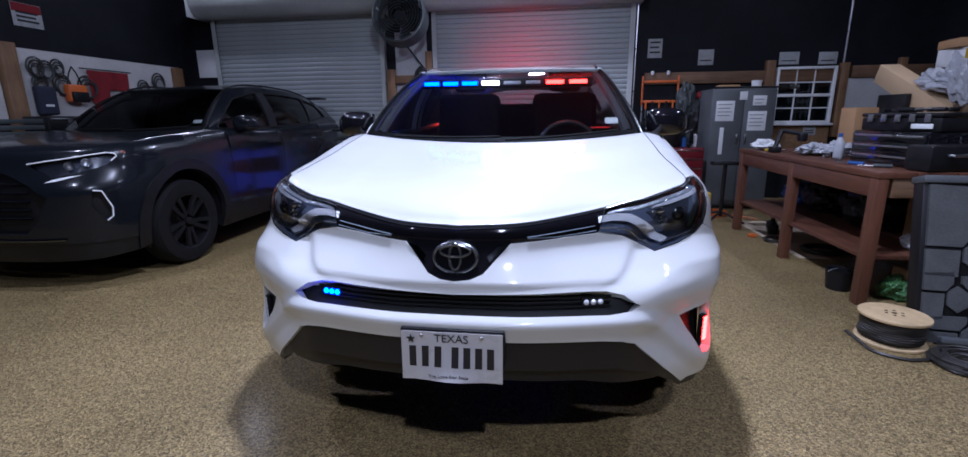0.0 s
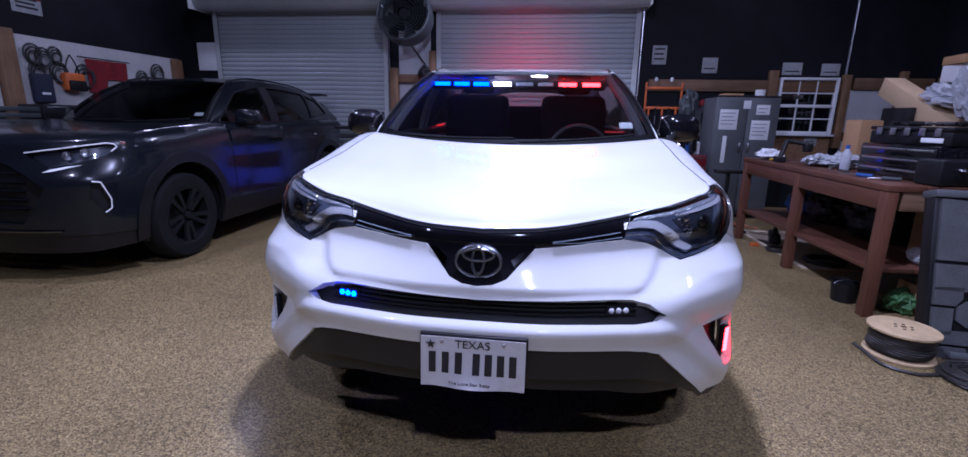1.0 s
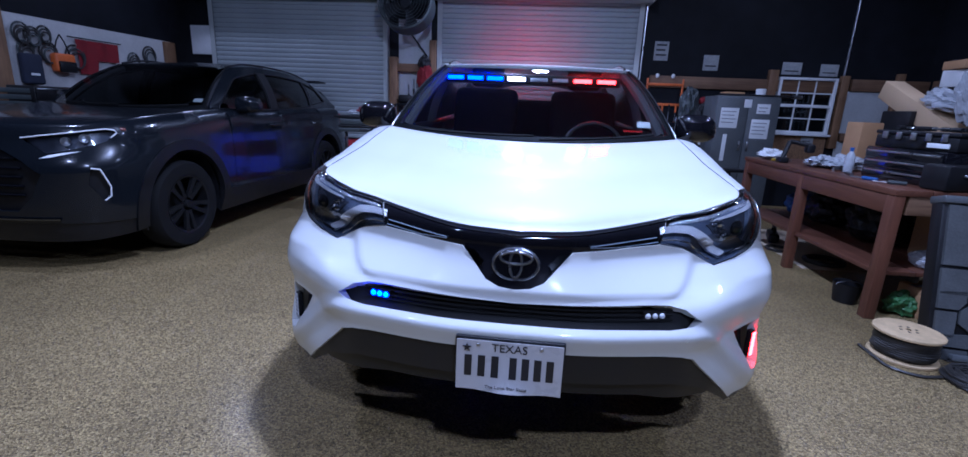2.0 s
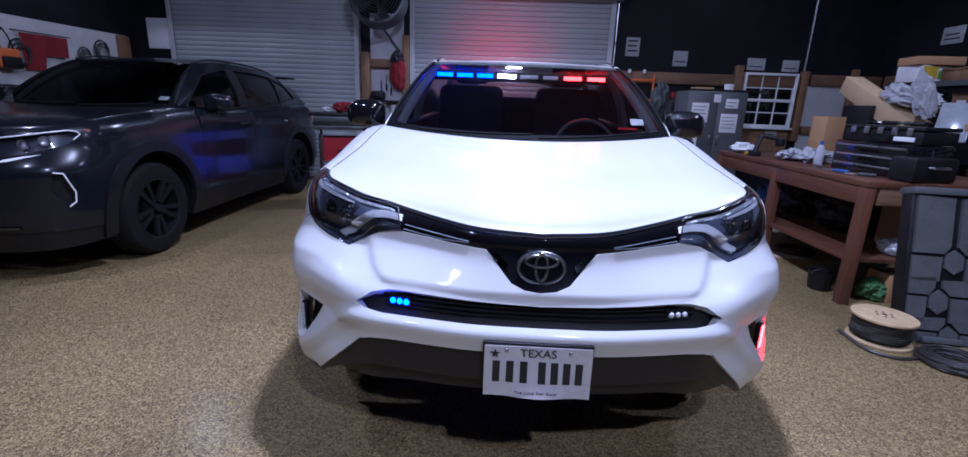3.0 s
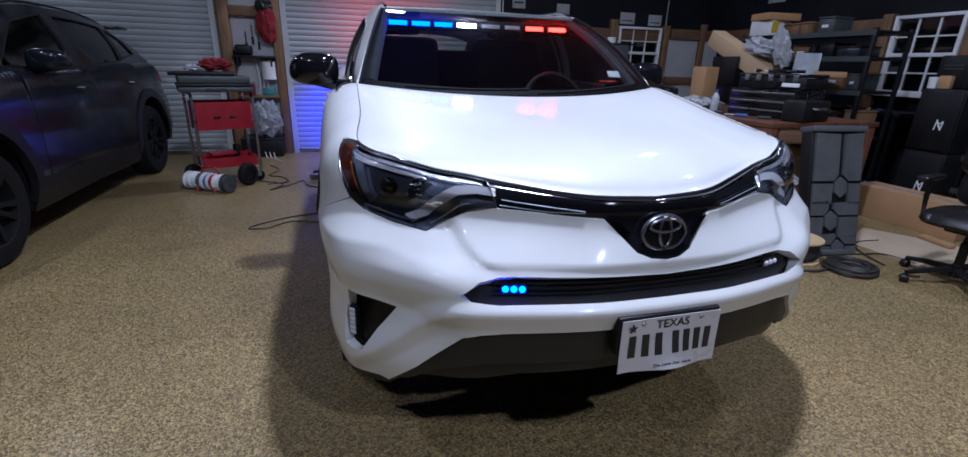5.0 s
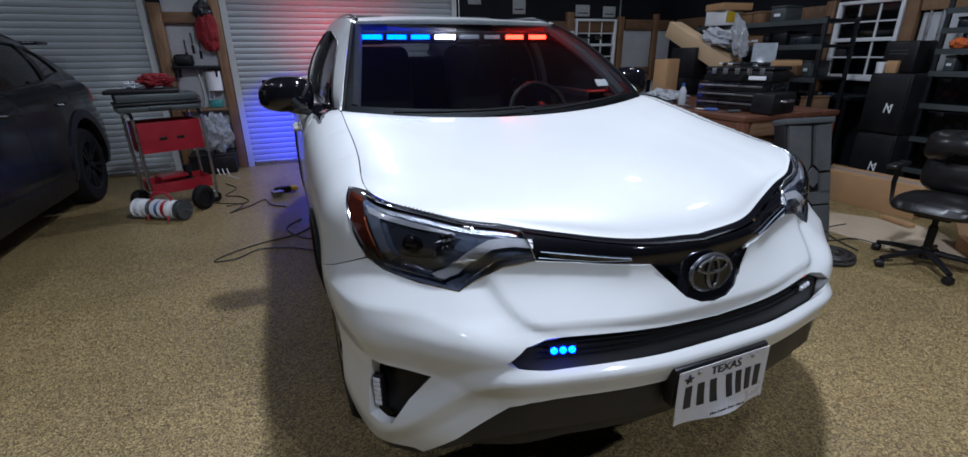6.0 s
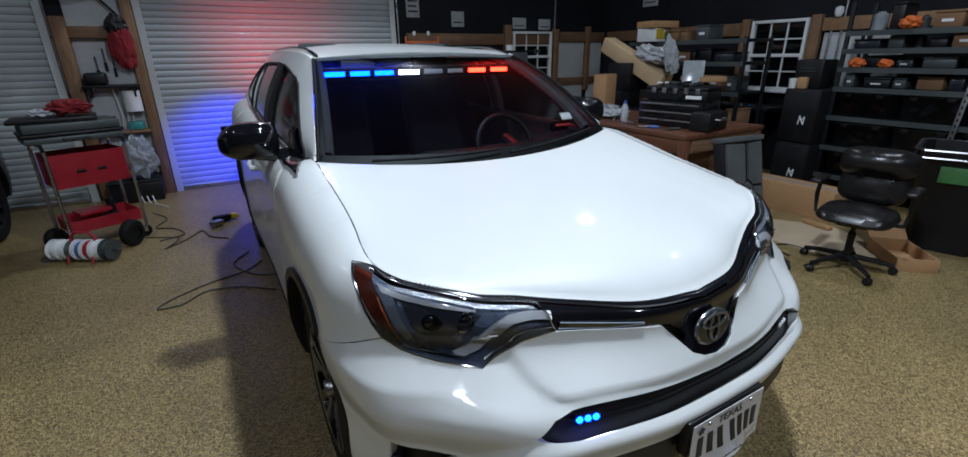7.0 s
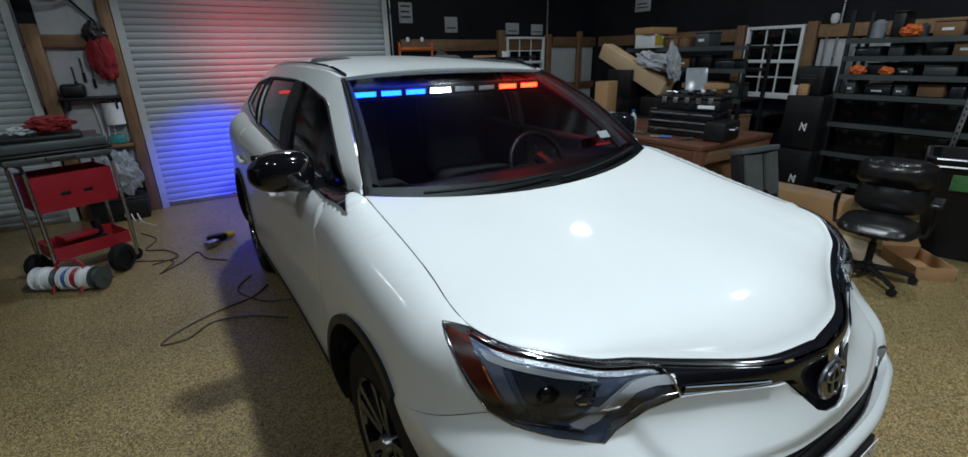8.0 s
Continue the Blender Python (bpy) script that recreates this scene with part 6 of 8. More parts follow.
cart()
dg = thing("drill", "cordless drill with a yellow chuck lying on the floor", "drill", pose(-0.42, 6.60, 0, 0, 0, 12))
part("body", box(B(), -0.10, -0.035, 0.005, 0.06, 0.035, 0.075, 0.02), M_BLACK, dg)
part("grip", box(B(), -0.18, -0.10, 0.008, -0.06, -0.02, 0.06, 0.018, m=pose(0, 0, 0, 0, 0, 20)), M_STEEL, dg)
part("chuck", lathe(B(), [(0, 0.05), (0.016, 0.05), (0.03, 0.03), (0.034, 0.0), (0.03, -0.02)], 16, pose(0.085, 0, 0.04, 0, 90)), M_YELLOW, dg, "yellow chuck")
for pts in ([(-1.10, 6.50, 0.006), (-0.98, 6.42, 0.006), (-0.80, 6.28, 0.006), (-0.90, 6.05, 0.006), (-0.74, 6.22, 0.006), (-0.62, 6.40, 0.006), (-0.55, 6.18, 0.006), (-0.42, 6.05, 0.006)],
            [(-1.05, 7.3, 0.006), (-0.92, 7.0, 0.006), (-1.0, 6.75, 0.006), (-0.85, 6.62, 0.006), (-0.76, 6.4, 0.006), (-0.95, 6.3, 0.006)],
            [(-0.22, 5.35, 0.006), (-0.35, 5.20, 0.006), (-0.62, 5.10, 0.006), (-0.84, 4.95, 0.006), (-0.90, 4.86, 0.006), (-0.78, 4.84, 0.006), (-0.60, 4.98, 0.006), (-0.40, 4.92, 0.006), (-0.20, 4.75, 0.006)],
            [(-0.30, 5.60, 0.006), (-0.42, 5.38, 0.006), (-0.30, 5.10, 0.006), (-0.12, 5.0, 0.006)]):
    cable(pts, 0.0055, "thin black cable trailing across the floor")


# ---- recess between the doors ----
def recess():
    y = YB - 0.02
    sh = thing("wall_shelf", "narrow dark shelf between the roller doors", "shelf", pose(-1.21, y - 0.10, 1.24))
    part("board", box(B(), -0.25, -0.10, 0, 0.25, 0.10, 0.03, 0.004), M_DARKMETAL, sh)
    for x in (-0.2, 0.2):
        part("bracket", box(B(), x - 0.01, -0.08, -0.10, x + 0.01, 0.10, 0, 0.003), M_DARKMETAL, sh)
    k = thing("tool_bag", "black tool bag on the narrow shelf", "bag", pose(-1.33, y - 0.1, 1.27))
    part("bag", box(B(), -0.10, -0.08, 0, 0.10, 0.08, 0.13, 0.035, seg=3), M_BLACK, k)
    crumple((0.11, 0.07, 0.26), 1, 11, M_REDCLOTH, "red_jacket", "dark red jacket hanging beside the roller door", "jacket", pose(-1.02, y - 0.11, 1.42), 0.25)
    crumple((0.10, 0.07, 0.12), 1, 12, M_BLACK, "black_hat", "black hat hung above the jacket", "hat", pose(-1.03, y - 0.10, 1.76), 0.2)
    for i, (x, z) in enumerate(((-1.30, 1.42), (-1.22, 1.50), (-1.15, 1.44))):
        h = thing("hand_tool", "small black hand tool hung on the white panel", "tool", pose(x, y - 0.02, z))
        part("shaft", tube(B(), [(0, 0, 0), (0, 0, 0.14)], 0.008, 6), M_STEEL, h)
        part("handle", tube(B(), [(0, 0, -0.09), (0, 0, 0)], 0.014, 8), M_BLACK, h)
    r = thing("paper_roll", "white roll of paper on a wall holder", "roll", pose(-1.06, y - 0.10, 0.98))
    part("roll", lathe(B(), [(0.02, 0), (0.085, 0), (0.085, 0.22), (0.02, 0.22)], 24), M_PAPER, r)
    part("core", lathe(B(), [(0, -0.02), (0.019, -0.02), (0.019, 0.24), (0, 0.24)], 12), M_CARD, r)
    k = thing("storage_tub", "dark storage tub on the floor between doors", "tub", pose(-1.21, y - 0.22, 0))
    part("tub", box(B(), -0.25, -0.17, 0, 0.25, 0.17, 0.22, 0.02), M_BLACK, k)
    part("lid", box(B(), -0.26, -0.18, 0.222, 0.26, 0.18, 0.245, 0.01), M_BLACK, k)
    crumple((0.17, 0.14, 0.24), 1, 14, M_CLEAR, "plastic_bag", "cloudy white plastic bag on the tub", "bag", pose(-1.14, y - 0.22, 0.247), 0.35)
    k = thing("small_bin", "small teal plastic parts bin", "bin", pose(-1.08, y - 0.085, 0.78))
    part("bin", box(B(), -0.07, -0.06, 0, 0.07, 0.06, 0.09, 0.01), mat("teal_plastic", (0.04, 0.25, 0.24), 0.4), k)
    sh2 = thing("wall_shelf", "narrow dark shelf low on the white panel", "shelf", pose(-1.21, y - 0.09, 0.745))
    part("board", box(B(), -0.25, -0.09, 0, 0.25, 0.09, 0.03, 0.004), M_WOODX, sh2)
    k = thing("parts_box", "brown parts box on the low shelf", "box", pose(-1.34, y - 0.09, 0.776))
    part("carton", box(B(), -0.08, -0.07, 0, 0.08, 0.07, 0.16, 0.006), M_REDDARK, k)
    for j in range(3):
        x = -1.22 + 0.05 * j
        cable([(x, y - 0.05, 1.22), (x + 0.03, y - 0.08, 0.95), (x - 0.02, y - 0.07, 0.6), (x + 0.05, y - 0.42, 0.03), (x + 0.2, y - 0.6 - 0.1 * j, 0.008)], 0.006, "white cord hanging from the shelf", M_PAPER)
    f = thing("wall_fan", "large dark grey drum fan mounted high between doors", "fan", pose(-1.22, YB - 0.44, 2.62, 78, 0, 0))
    part("drum", lathe(B(), [(0.36, -0.14), (0.385, -0.13), (0.39, 0.0), (0.385, 0.13), (0.36, 0.14), (0.355, 0.12), (0.355, -0.12)], 40), M_LOCKER, f)
    part("hub", lathe(B(), [(0, 0.10), (0.07, 0.10), (0.08, 0.04), (0.08, -0.08), (0, -0.08)], 20), M_DARKMETAL, f)
    for r in np.linspace(0.10, 0.34, 7):
        part("guard_ring", tube(B(), [(r * math.cos(a), r * math.sin(a), 0.135) for a in np.linspace(0, 2 * math.pi, 33)[:-1]], 0.003, 4, closed=True), M_LOCKER, f)
    for i in range(4):
        a = math.pi * i / 2 + 0.3
        bm = B()
        grid_mesh(bm, [[Vector((q * math.cos(a + e), q * math.sin(a + e), 0.05 * (0.5 - j / 3))) for j, e in enumerate((-0.3, -0.1, 0.1, 0.3))] for q in (0.07, 0.2, 0.33)])
        thicken(bm, 0.004)
        part("blade", bm, M_DARKMETAL, f)
        part("guard_spoke", tube(B(), [(0.07 * math.cos(a), 0.07 * math.sin(a), 0.137), (0.36 * math.cos(a), 0.36 * math.sin(a), 0.137)], 0.004, 4), M_DARKMETAL, f)
    part("bracket", box(B(), -0.05, 0.30, -0.36, 0.05, 0.36, -0.14, 0.006), M_DARKMETAL, f)


recess()


# ---- left side: counter and pegboard ----
def left_side():
    c = thing("work_counter", "dark work counter along the side wall", "counter", pose(-4.83, 6.0, 0))
    part("top", box(B(), -0.36, -2.3, 0.93, 0.36, 2.2, 0.98, 0.008), M_DARKMETAL, c)
    for y in (-2.2, -0.8, 0.7, 2.1):
        for x in (-0.30, 0.30):
            part("leg", box(B(), x - 0.04, y - 0.04, 0, x + 0.04, y + 0.04, 0.93, 0.005), M_WOOD, c)
    part("shelf", box(B(), -0.33, -2.2, 0.35, 0.33, 2.1, 0.38, 0.005), M_DARKMETAL, c)
    for i, (y, w, h, mt, lb) in enumerate(((5.75, 0.55, 0.30, M_BLACK, "long black tool chest on the counter"), (6.55, 0.5, 0.24, M_REDDARK, "dark red tool box on the counter"), (7.3, 0.6, 0.26, M_BLACK, "black tool box on the counter"))):
        t = thing("tool_box", lb, "tool box", pose(-4.78, y, 0.982, 0, 0, 90))
        drawers(t, w, 0.34, h, 2, mt, M_STEEL)
    k = thing("storage_crate", "grey slatted plastic crate on the counter", "crate", pose(-4.62, 4.98, 0.982, 0, 0, 5))
    part("floor", box(B(), -0.2, -0.28, 0, 0.2, 0.28, 0.015), M_LOCKER, k)
    for i in range(4):
        z = 0.03 + i * 0.065
        for s in (-1, 1):
            part("side_slat", box(B(), s * 0.2 - 0.006, -0.28, z, s * 0.2 + 0.006, 0.28, z + 0.045, 0.004), M_LOCKER, k)
            part("end_slat", box(B(), -0.194, s * 0.28 - 0.006, z, 0.194, s * 0.28 + 0.006, z + 0.045, 0.004), M_LOCKER, k)
    X = XL + 0.03
    fl = thing("red_flag", "red cloth hung from a short rod", "cloth", pose(X + 0.02, 6.82, 1.88))
    part("rod", tube(B(), [(0, -0.36, 0.02), (0, 0.42, 0.02)], 0.007, 6), M_DARKMETAL, fl)
    bm = B()
    grid_mesh(bm, [[Vector((0.012 * math.sin(y * 22 + z * 5) + 0.01, y * (1 - 0.1 * z), -z)) for z in np.linspace(0, 0.42 if y < 0.0 else 0.24, 8)] for y in np.linspace(-0.28, 0.34, 18)])
    thicken(bm, 0.004)
    part("cloth", bm, M_REDCLOTH, fl)
    for i, (y, z, r) in enumerate(((5.90, 1.86, 0.10), (6.02, 1.84, 0.09), (6.16, 1.88, 0.08), (5.92, 1.68, 0.09), (6.18, 1.68, 0.11), (6.52, 1.66, 0.13), (7.42, 1.70, 0.10), (7.72, 1.80, 0.12))):
        o = thing("hanging_gear", "coiled black cable and gear hung on the pegboard", "cable", pose(X + 0.03, y, z), "pegboard gear")
        for j in range(3):
            q = r * (1 - 0.16 * j)
            part("loop", tube(B(), [(0.012 * j, q * math.cos(a), q * math.sin(a) * 1.1 - 0.02 * j) for a in np.linspace(0, 2 * math.pi, 21)[:-1]], 0.011, 6, closed=True), M_WIRE if (i + j) % 3 else M_LOCKER, o)
        part("hook", tube(B(), [(-0.03, 0, r), (0.03, 0, r), (0.035, 0, r + 0.03)], 0.004, 5), M_STEEL, o)
        if i % 2 == 0:
            part("plug", box(B(), -0.012, r * 0.2, -r * 1.7, 0.02, r * 0.6, -r * 0.9, 0.01), M_BLACK, o)
    ob = thing("tool_pouch", "orange and black tool pouch hung on the pegboard", "bag", pose(X + 0.06, 6.32, 1.46))
    part("pouch", box(B(), -0.05, -0.13, 0, 0.05, 0.13, 0.22, 0.03, seg=3), M_ORANGE, ob)
    part("pocket", box(B(), 0.04, -0.11, 0.0, 0.075, 0.11, 0.13, 0.02), M_BLACK, ob)
    for s in (-1, 1):
        part("strap", tube(B(), [(0, s * 0.1, 0.21), (0, s * 0.05, 0.36), (0, 0, 0.44)], 0.008, 6), M_BLACK, ob)
    ob = thing("cloth_bag", "dark blue cloth bag hung on the pegboard", "bag", pose(X + 0.05, 5.93, 1.30))
    part("bag", box(B(), -0.04, -0.12, 0, 0.04, 0.12, 0.34, 0.03, seg=3), mat("navy_cloth", (0.02, 0.025, 0.045), 0.9), ob)
    part("mark", box(B(), 0.041, -0.05, 0.10, 0.044, 0.05, 0.125), M_PAPER, ob, "pale printed mark")
    carton(pose(-4.80, 7.0, 1.225, 0, 0, 80), 0.30, 0.2, 0.1, "tan parts carton on a tool box", True)


left_side()


# ---- back right: rack, drawer chest, cabinet ----
def back_right():
    r = thing("tool_rack", "orange wall rack with hanging hand tools", "rack", pose(2.52, YB - 0.02, 1.40))
    for z in (0.0, 0.28):
        part("rail", box(B(), -0.26, -0.05, z, 0.26, -0.02, z + 0.035, 0.004), M_ORANGE, r)
    for x in (-0.26, 0.24):
        part("upright", box(B(), x, -0.045, -0.04, x + 0.025, -0.015, 0.38, 0.004), M_ORANGE, r)
    for i in range(5):
        x = -0.19 + i * 0.095
        t = part("screwdriver", tube(B(), [(x, -0.055, 0.02), (x, -0.055, -0.09)], 0.013, 8), M_BLACK if i % 2 else M_ORANGE, r)
        part("shaft", tube(B(), [(x, -0.055, -0.09), (x, -0.055, -0.22)], 0.004, 6), M_STEEL, t)
    for x in (-0.12, 0.1):
        part("bulb", lathe(B(), [(0, 0.03), (0.02, 0.02), (0.026, 0), (0.018, -0.03), (0, -0.03)], 14, pose(x, -0.04, 0.42)), M_PAPER, r)
    ch = thing("tool_chest", "dark red rolling drawer chest with bright pulls", "tool chest", pose(2.50, 7.25, 0))
    drawers(ch, 0.70, 0.46, 0.70, 6, M_REDDARK, M_CHROME, 0.12)
    for x in (-0.28, 0.28):
        for y in (-0.17, 0.17):
            part("castor", lathe(B(), [(0, -0.02), (0.05, -0.02), (0.055, 0), (0.05, 0.02), (0, 0.02)], 16, pose(x, y, 0.055, 0, 90)), M_RUBBER, ch)
            part("castor_fork", box(B(), x - 0.025, y - 0.03, 0.05, x + 0.025, y + 0.03, 0.122, 0.006), M_DARKMETAL, ch)
    v = thing("shop_vacuum", "black shop vacuum standing on the drawer chest", "vacuum", pose(2.44, 7.25, 0.824))
    part("drum", lathe(B(), [(0, 0), (0.17, 0), (0.19, 0.03), (0.19, 0.20), (0.17, 0.22), (0, 0.22)], 28), M_BLACK, v)
    part("head", lathe(B(), [(0.18, 0.222), (0.17, 0.30), (0.10, 0.36), (0, 0.37)], 28), M_GLOSS_BLACK, v)
    part("hose", tube(B(), [(0.15, -0.1, 0.15), (0.27, -0.16, 0.22), (0.28, -0.12, 0.05), (0.22, -0.2, 0.02)], 0.022, 8), M_BLACK, v)
    for i, (x, z, h, mt, lb) in enumerate(((2.74, 0.824, 0.22, M_LOCKER, "grey spray can on the drawer chest"), (2.82, 0.824, 0.18, M_PAPER, "white spray can on the drawer chest"), (2.68, 0.824, 0.14, M_BLUE, "blue bottle on the drawer chest"))):
        k = thing("spray_can", lb, "can", pose(x - 0.04, 7.30 - 0.05 * i, z))
        part("can", lathe(B(), [(0, 0), (0.032, 0), (0.033, 0.01), (0.033, h * 0.8), (0.02, h * 0.88)], 16), mt, k)
        part("cap", lathe(B(), [(0.02, h * 0.88), (0.018, h), (0, h)], 12), M_BLACK, k)
    # hung tools and coats on the black wall
    for i, (x, z, ln, mt) in enumerate(((2.28, 1.55, 0.42, M_STEEL), (2.36, 1.15, 0.35, M_BLACK), (2.86, 1.50, 0.38, M_LOCKER), (2.78, 1.52, 0.30, M_STEEL))):
        h = thing("hand_tool", "long hand tool hung on the back wall", "tool", pose(x, YB - 0.04, z))
        part("shaft", tube(B(), [(0, 0, 0), (0, 0, -ln)], 0.012, 6), mt, h)
        part("head", box(B(), -0.05, -0.02, -ln - 0.12, 0.05, 0.02, -ln, 0.01), M_STEEL if i % 2 else M_BLACK, h)
    crumple((0.13, 0.08, 0.28), 1, 21, M_LOCKER, "work_apron", "pale work apron hung on the back wall", "apron", pose(2.88, YB - 0.11, 1.15), 0.25)
    crumple((0.12, 0.09, 0.33), 1, 22, M_BLACK, "black_coat", "black work coat hung on the wall", "coat", pose(3.05, YB - 0.12, 0.85), 0.2)
    crumple((0.05, 0.05, 0.05), 1, 23, M_REDCLOTH, "red_hat", "small red hat on the wall hook", "hat", pose(3.06, YB - 0.12, 1.45), 0.2)
    c = thing("steel_cabinet", "grey two-door steel cabinet with taped papers", "cabinet", pose(3.36, 7.58, 0))
    part("body", box(B(), -0.38, -0.24, 0.04, 0.38, 0.26, 1.54, 0.01), M_GREYMETAL, c)
    for s in (-1, 1):
        d = part("door", box(B(), min(0.004 * s, s * 0.375), -0.262, 0.06, max(0.004 * s, s * 0.375), -0.242, 1.52, 0.006), M_GREYMETAL, c)
        part("handle", box(B(), s * 0.05 - 0.012, -0.285, 0.86, s * 0.05 + 0.012, -0.2635, 0.98, 0.006), M_STEEL, d, "steel door pull")
    for x0, z0, w, h in ((-0.33, 1.14, 0.22, 0.25), (0.06, 1.02, 0.22, 0.24), (0.10, 1.33, 0.16, 0.12), (-0.26, 0.72, 0.05, 0.34), (-0.06, 1.40, 0.09, 0.10)):
        p = part("taped_paper", box(B(), x0, -0.266, z0, x0 + w, -0.2635, z0 + h, 0.001), M_PAPER, c, "white paper sheet")
        if w > 0.15:
            for j in range(4):
                part("text_bar", box(B(), x0 + 0.02, -0.268, z0 + h - 0.05 - j * 0.045, x0 + w - 0.03 - 0.02 * (j % 2), -0.2662, z0 + h - 0.042 - j * 0.045), M_GREYMETAL, p)
    part("foot", box(B(), -0.36, -0.22, 0, 0.36, 0.24, 0.04), M_BLACK, c)
    for i, (x, y, h, mt, lb) in enumerate(((3.55, 7.5, 0.10, M_PAPER, "white tub on the steel cabinet"), (3.22, 7.55, 0.05, M_CARD, "flat carton on the steel cabinet"))):
        k = thing("tub", lb, "tub", pose(x, y, 1.542))
        part("tub", lathe(B(), [(0, 0), (0.055, 0), (0.06, h), (0, h)], 20) if i == 0 else box(B(), -0.12, -0.1, 0, 0.12, 0.1, h, 0.006), mt, k)
    k = thing("long_tool", "long dark pole lying on the steel cabinet", "pole", pose(3.42, 7.40, 1.555, 0, 0, 3))
    part("pole", tube(B(), [(-0.42, 0, 0.0), (0.5, 0, 0.0)], 0.013, 8), M_BLACK, k)
    part("tip", lathe(B(), [(0, 0), (0.025, 0), (0.025, 0.1), (0, 0.1)], 12, pose(0.5, 0, 0.0, 0, 90)), M_STEEL, k)
    # roller stand, yellow machine and orange cord on the floor
    s = thing("roller_stand", "black folding stand with a flat top", "stand", pose(2.95, 6.55, 0))
    part("column", tube(B(), [(0, 0, 0.06), (0, 0, 0.66)], 0.022, 10), M_BLACK, s)
    part("top", box(B(), -0.15, -0.06, 0.66, 0.15, 0.06, 0.70, 0.01), M_BLACK, s)
    for i in range(4):
        a = math.pi / 4 + i * math.pi / 2
        part("leg", tube(B(), [(0, 0, 0.12), (0.28 * math.cos(a), 0.28 * math.sin(a), 0.016)], 0.014, 8), M_BLACK, s)
    y = thing("yellow_toolcase", "yellow and black power tool case on the floor", "tool case", pose(2.74, 6.85, 0, 0, 0, 12))
    part("case", box(B(), -0.16, -0.1, 0, 0.16, 0.1, 0.30, 0.025, seg=3), M_YELLOW, y)
    part("band", box(B(), -0.165, -0.105, 0.12, 0.165, 0.105, 0.16, 0.01), M_BLACK, y)
    part("handle", tube(B(), [(-0.07, 0, 0.29), (-0.07, 0, 0.345), (0.07, 0, 0.345), (0.07, 0, 0.29)], 0.012, 6), M_BLACK, y)
    coil(2.98, 6.98, 0, 0.2, 6, 0.009, 31, "tangled orange extension cord on the floor", "extension_cord", M_ORANGE)
    cable([(2.7, 6.6, 0.009), (2.95, 6.72, 0.009), (3.2, 6.85, 0.009), (3.4, 6.65, 0.009)], 0.008, "orange extension cord on the floor", M_ORANGE, "extension_cord")


back_right()


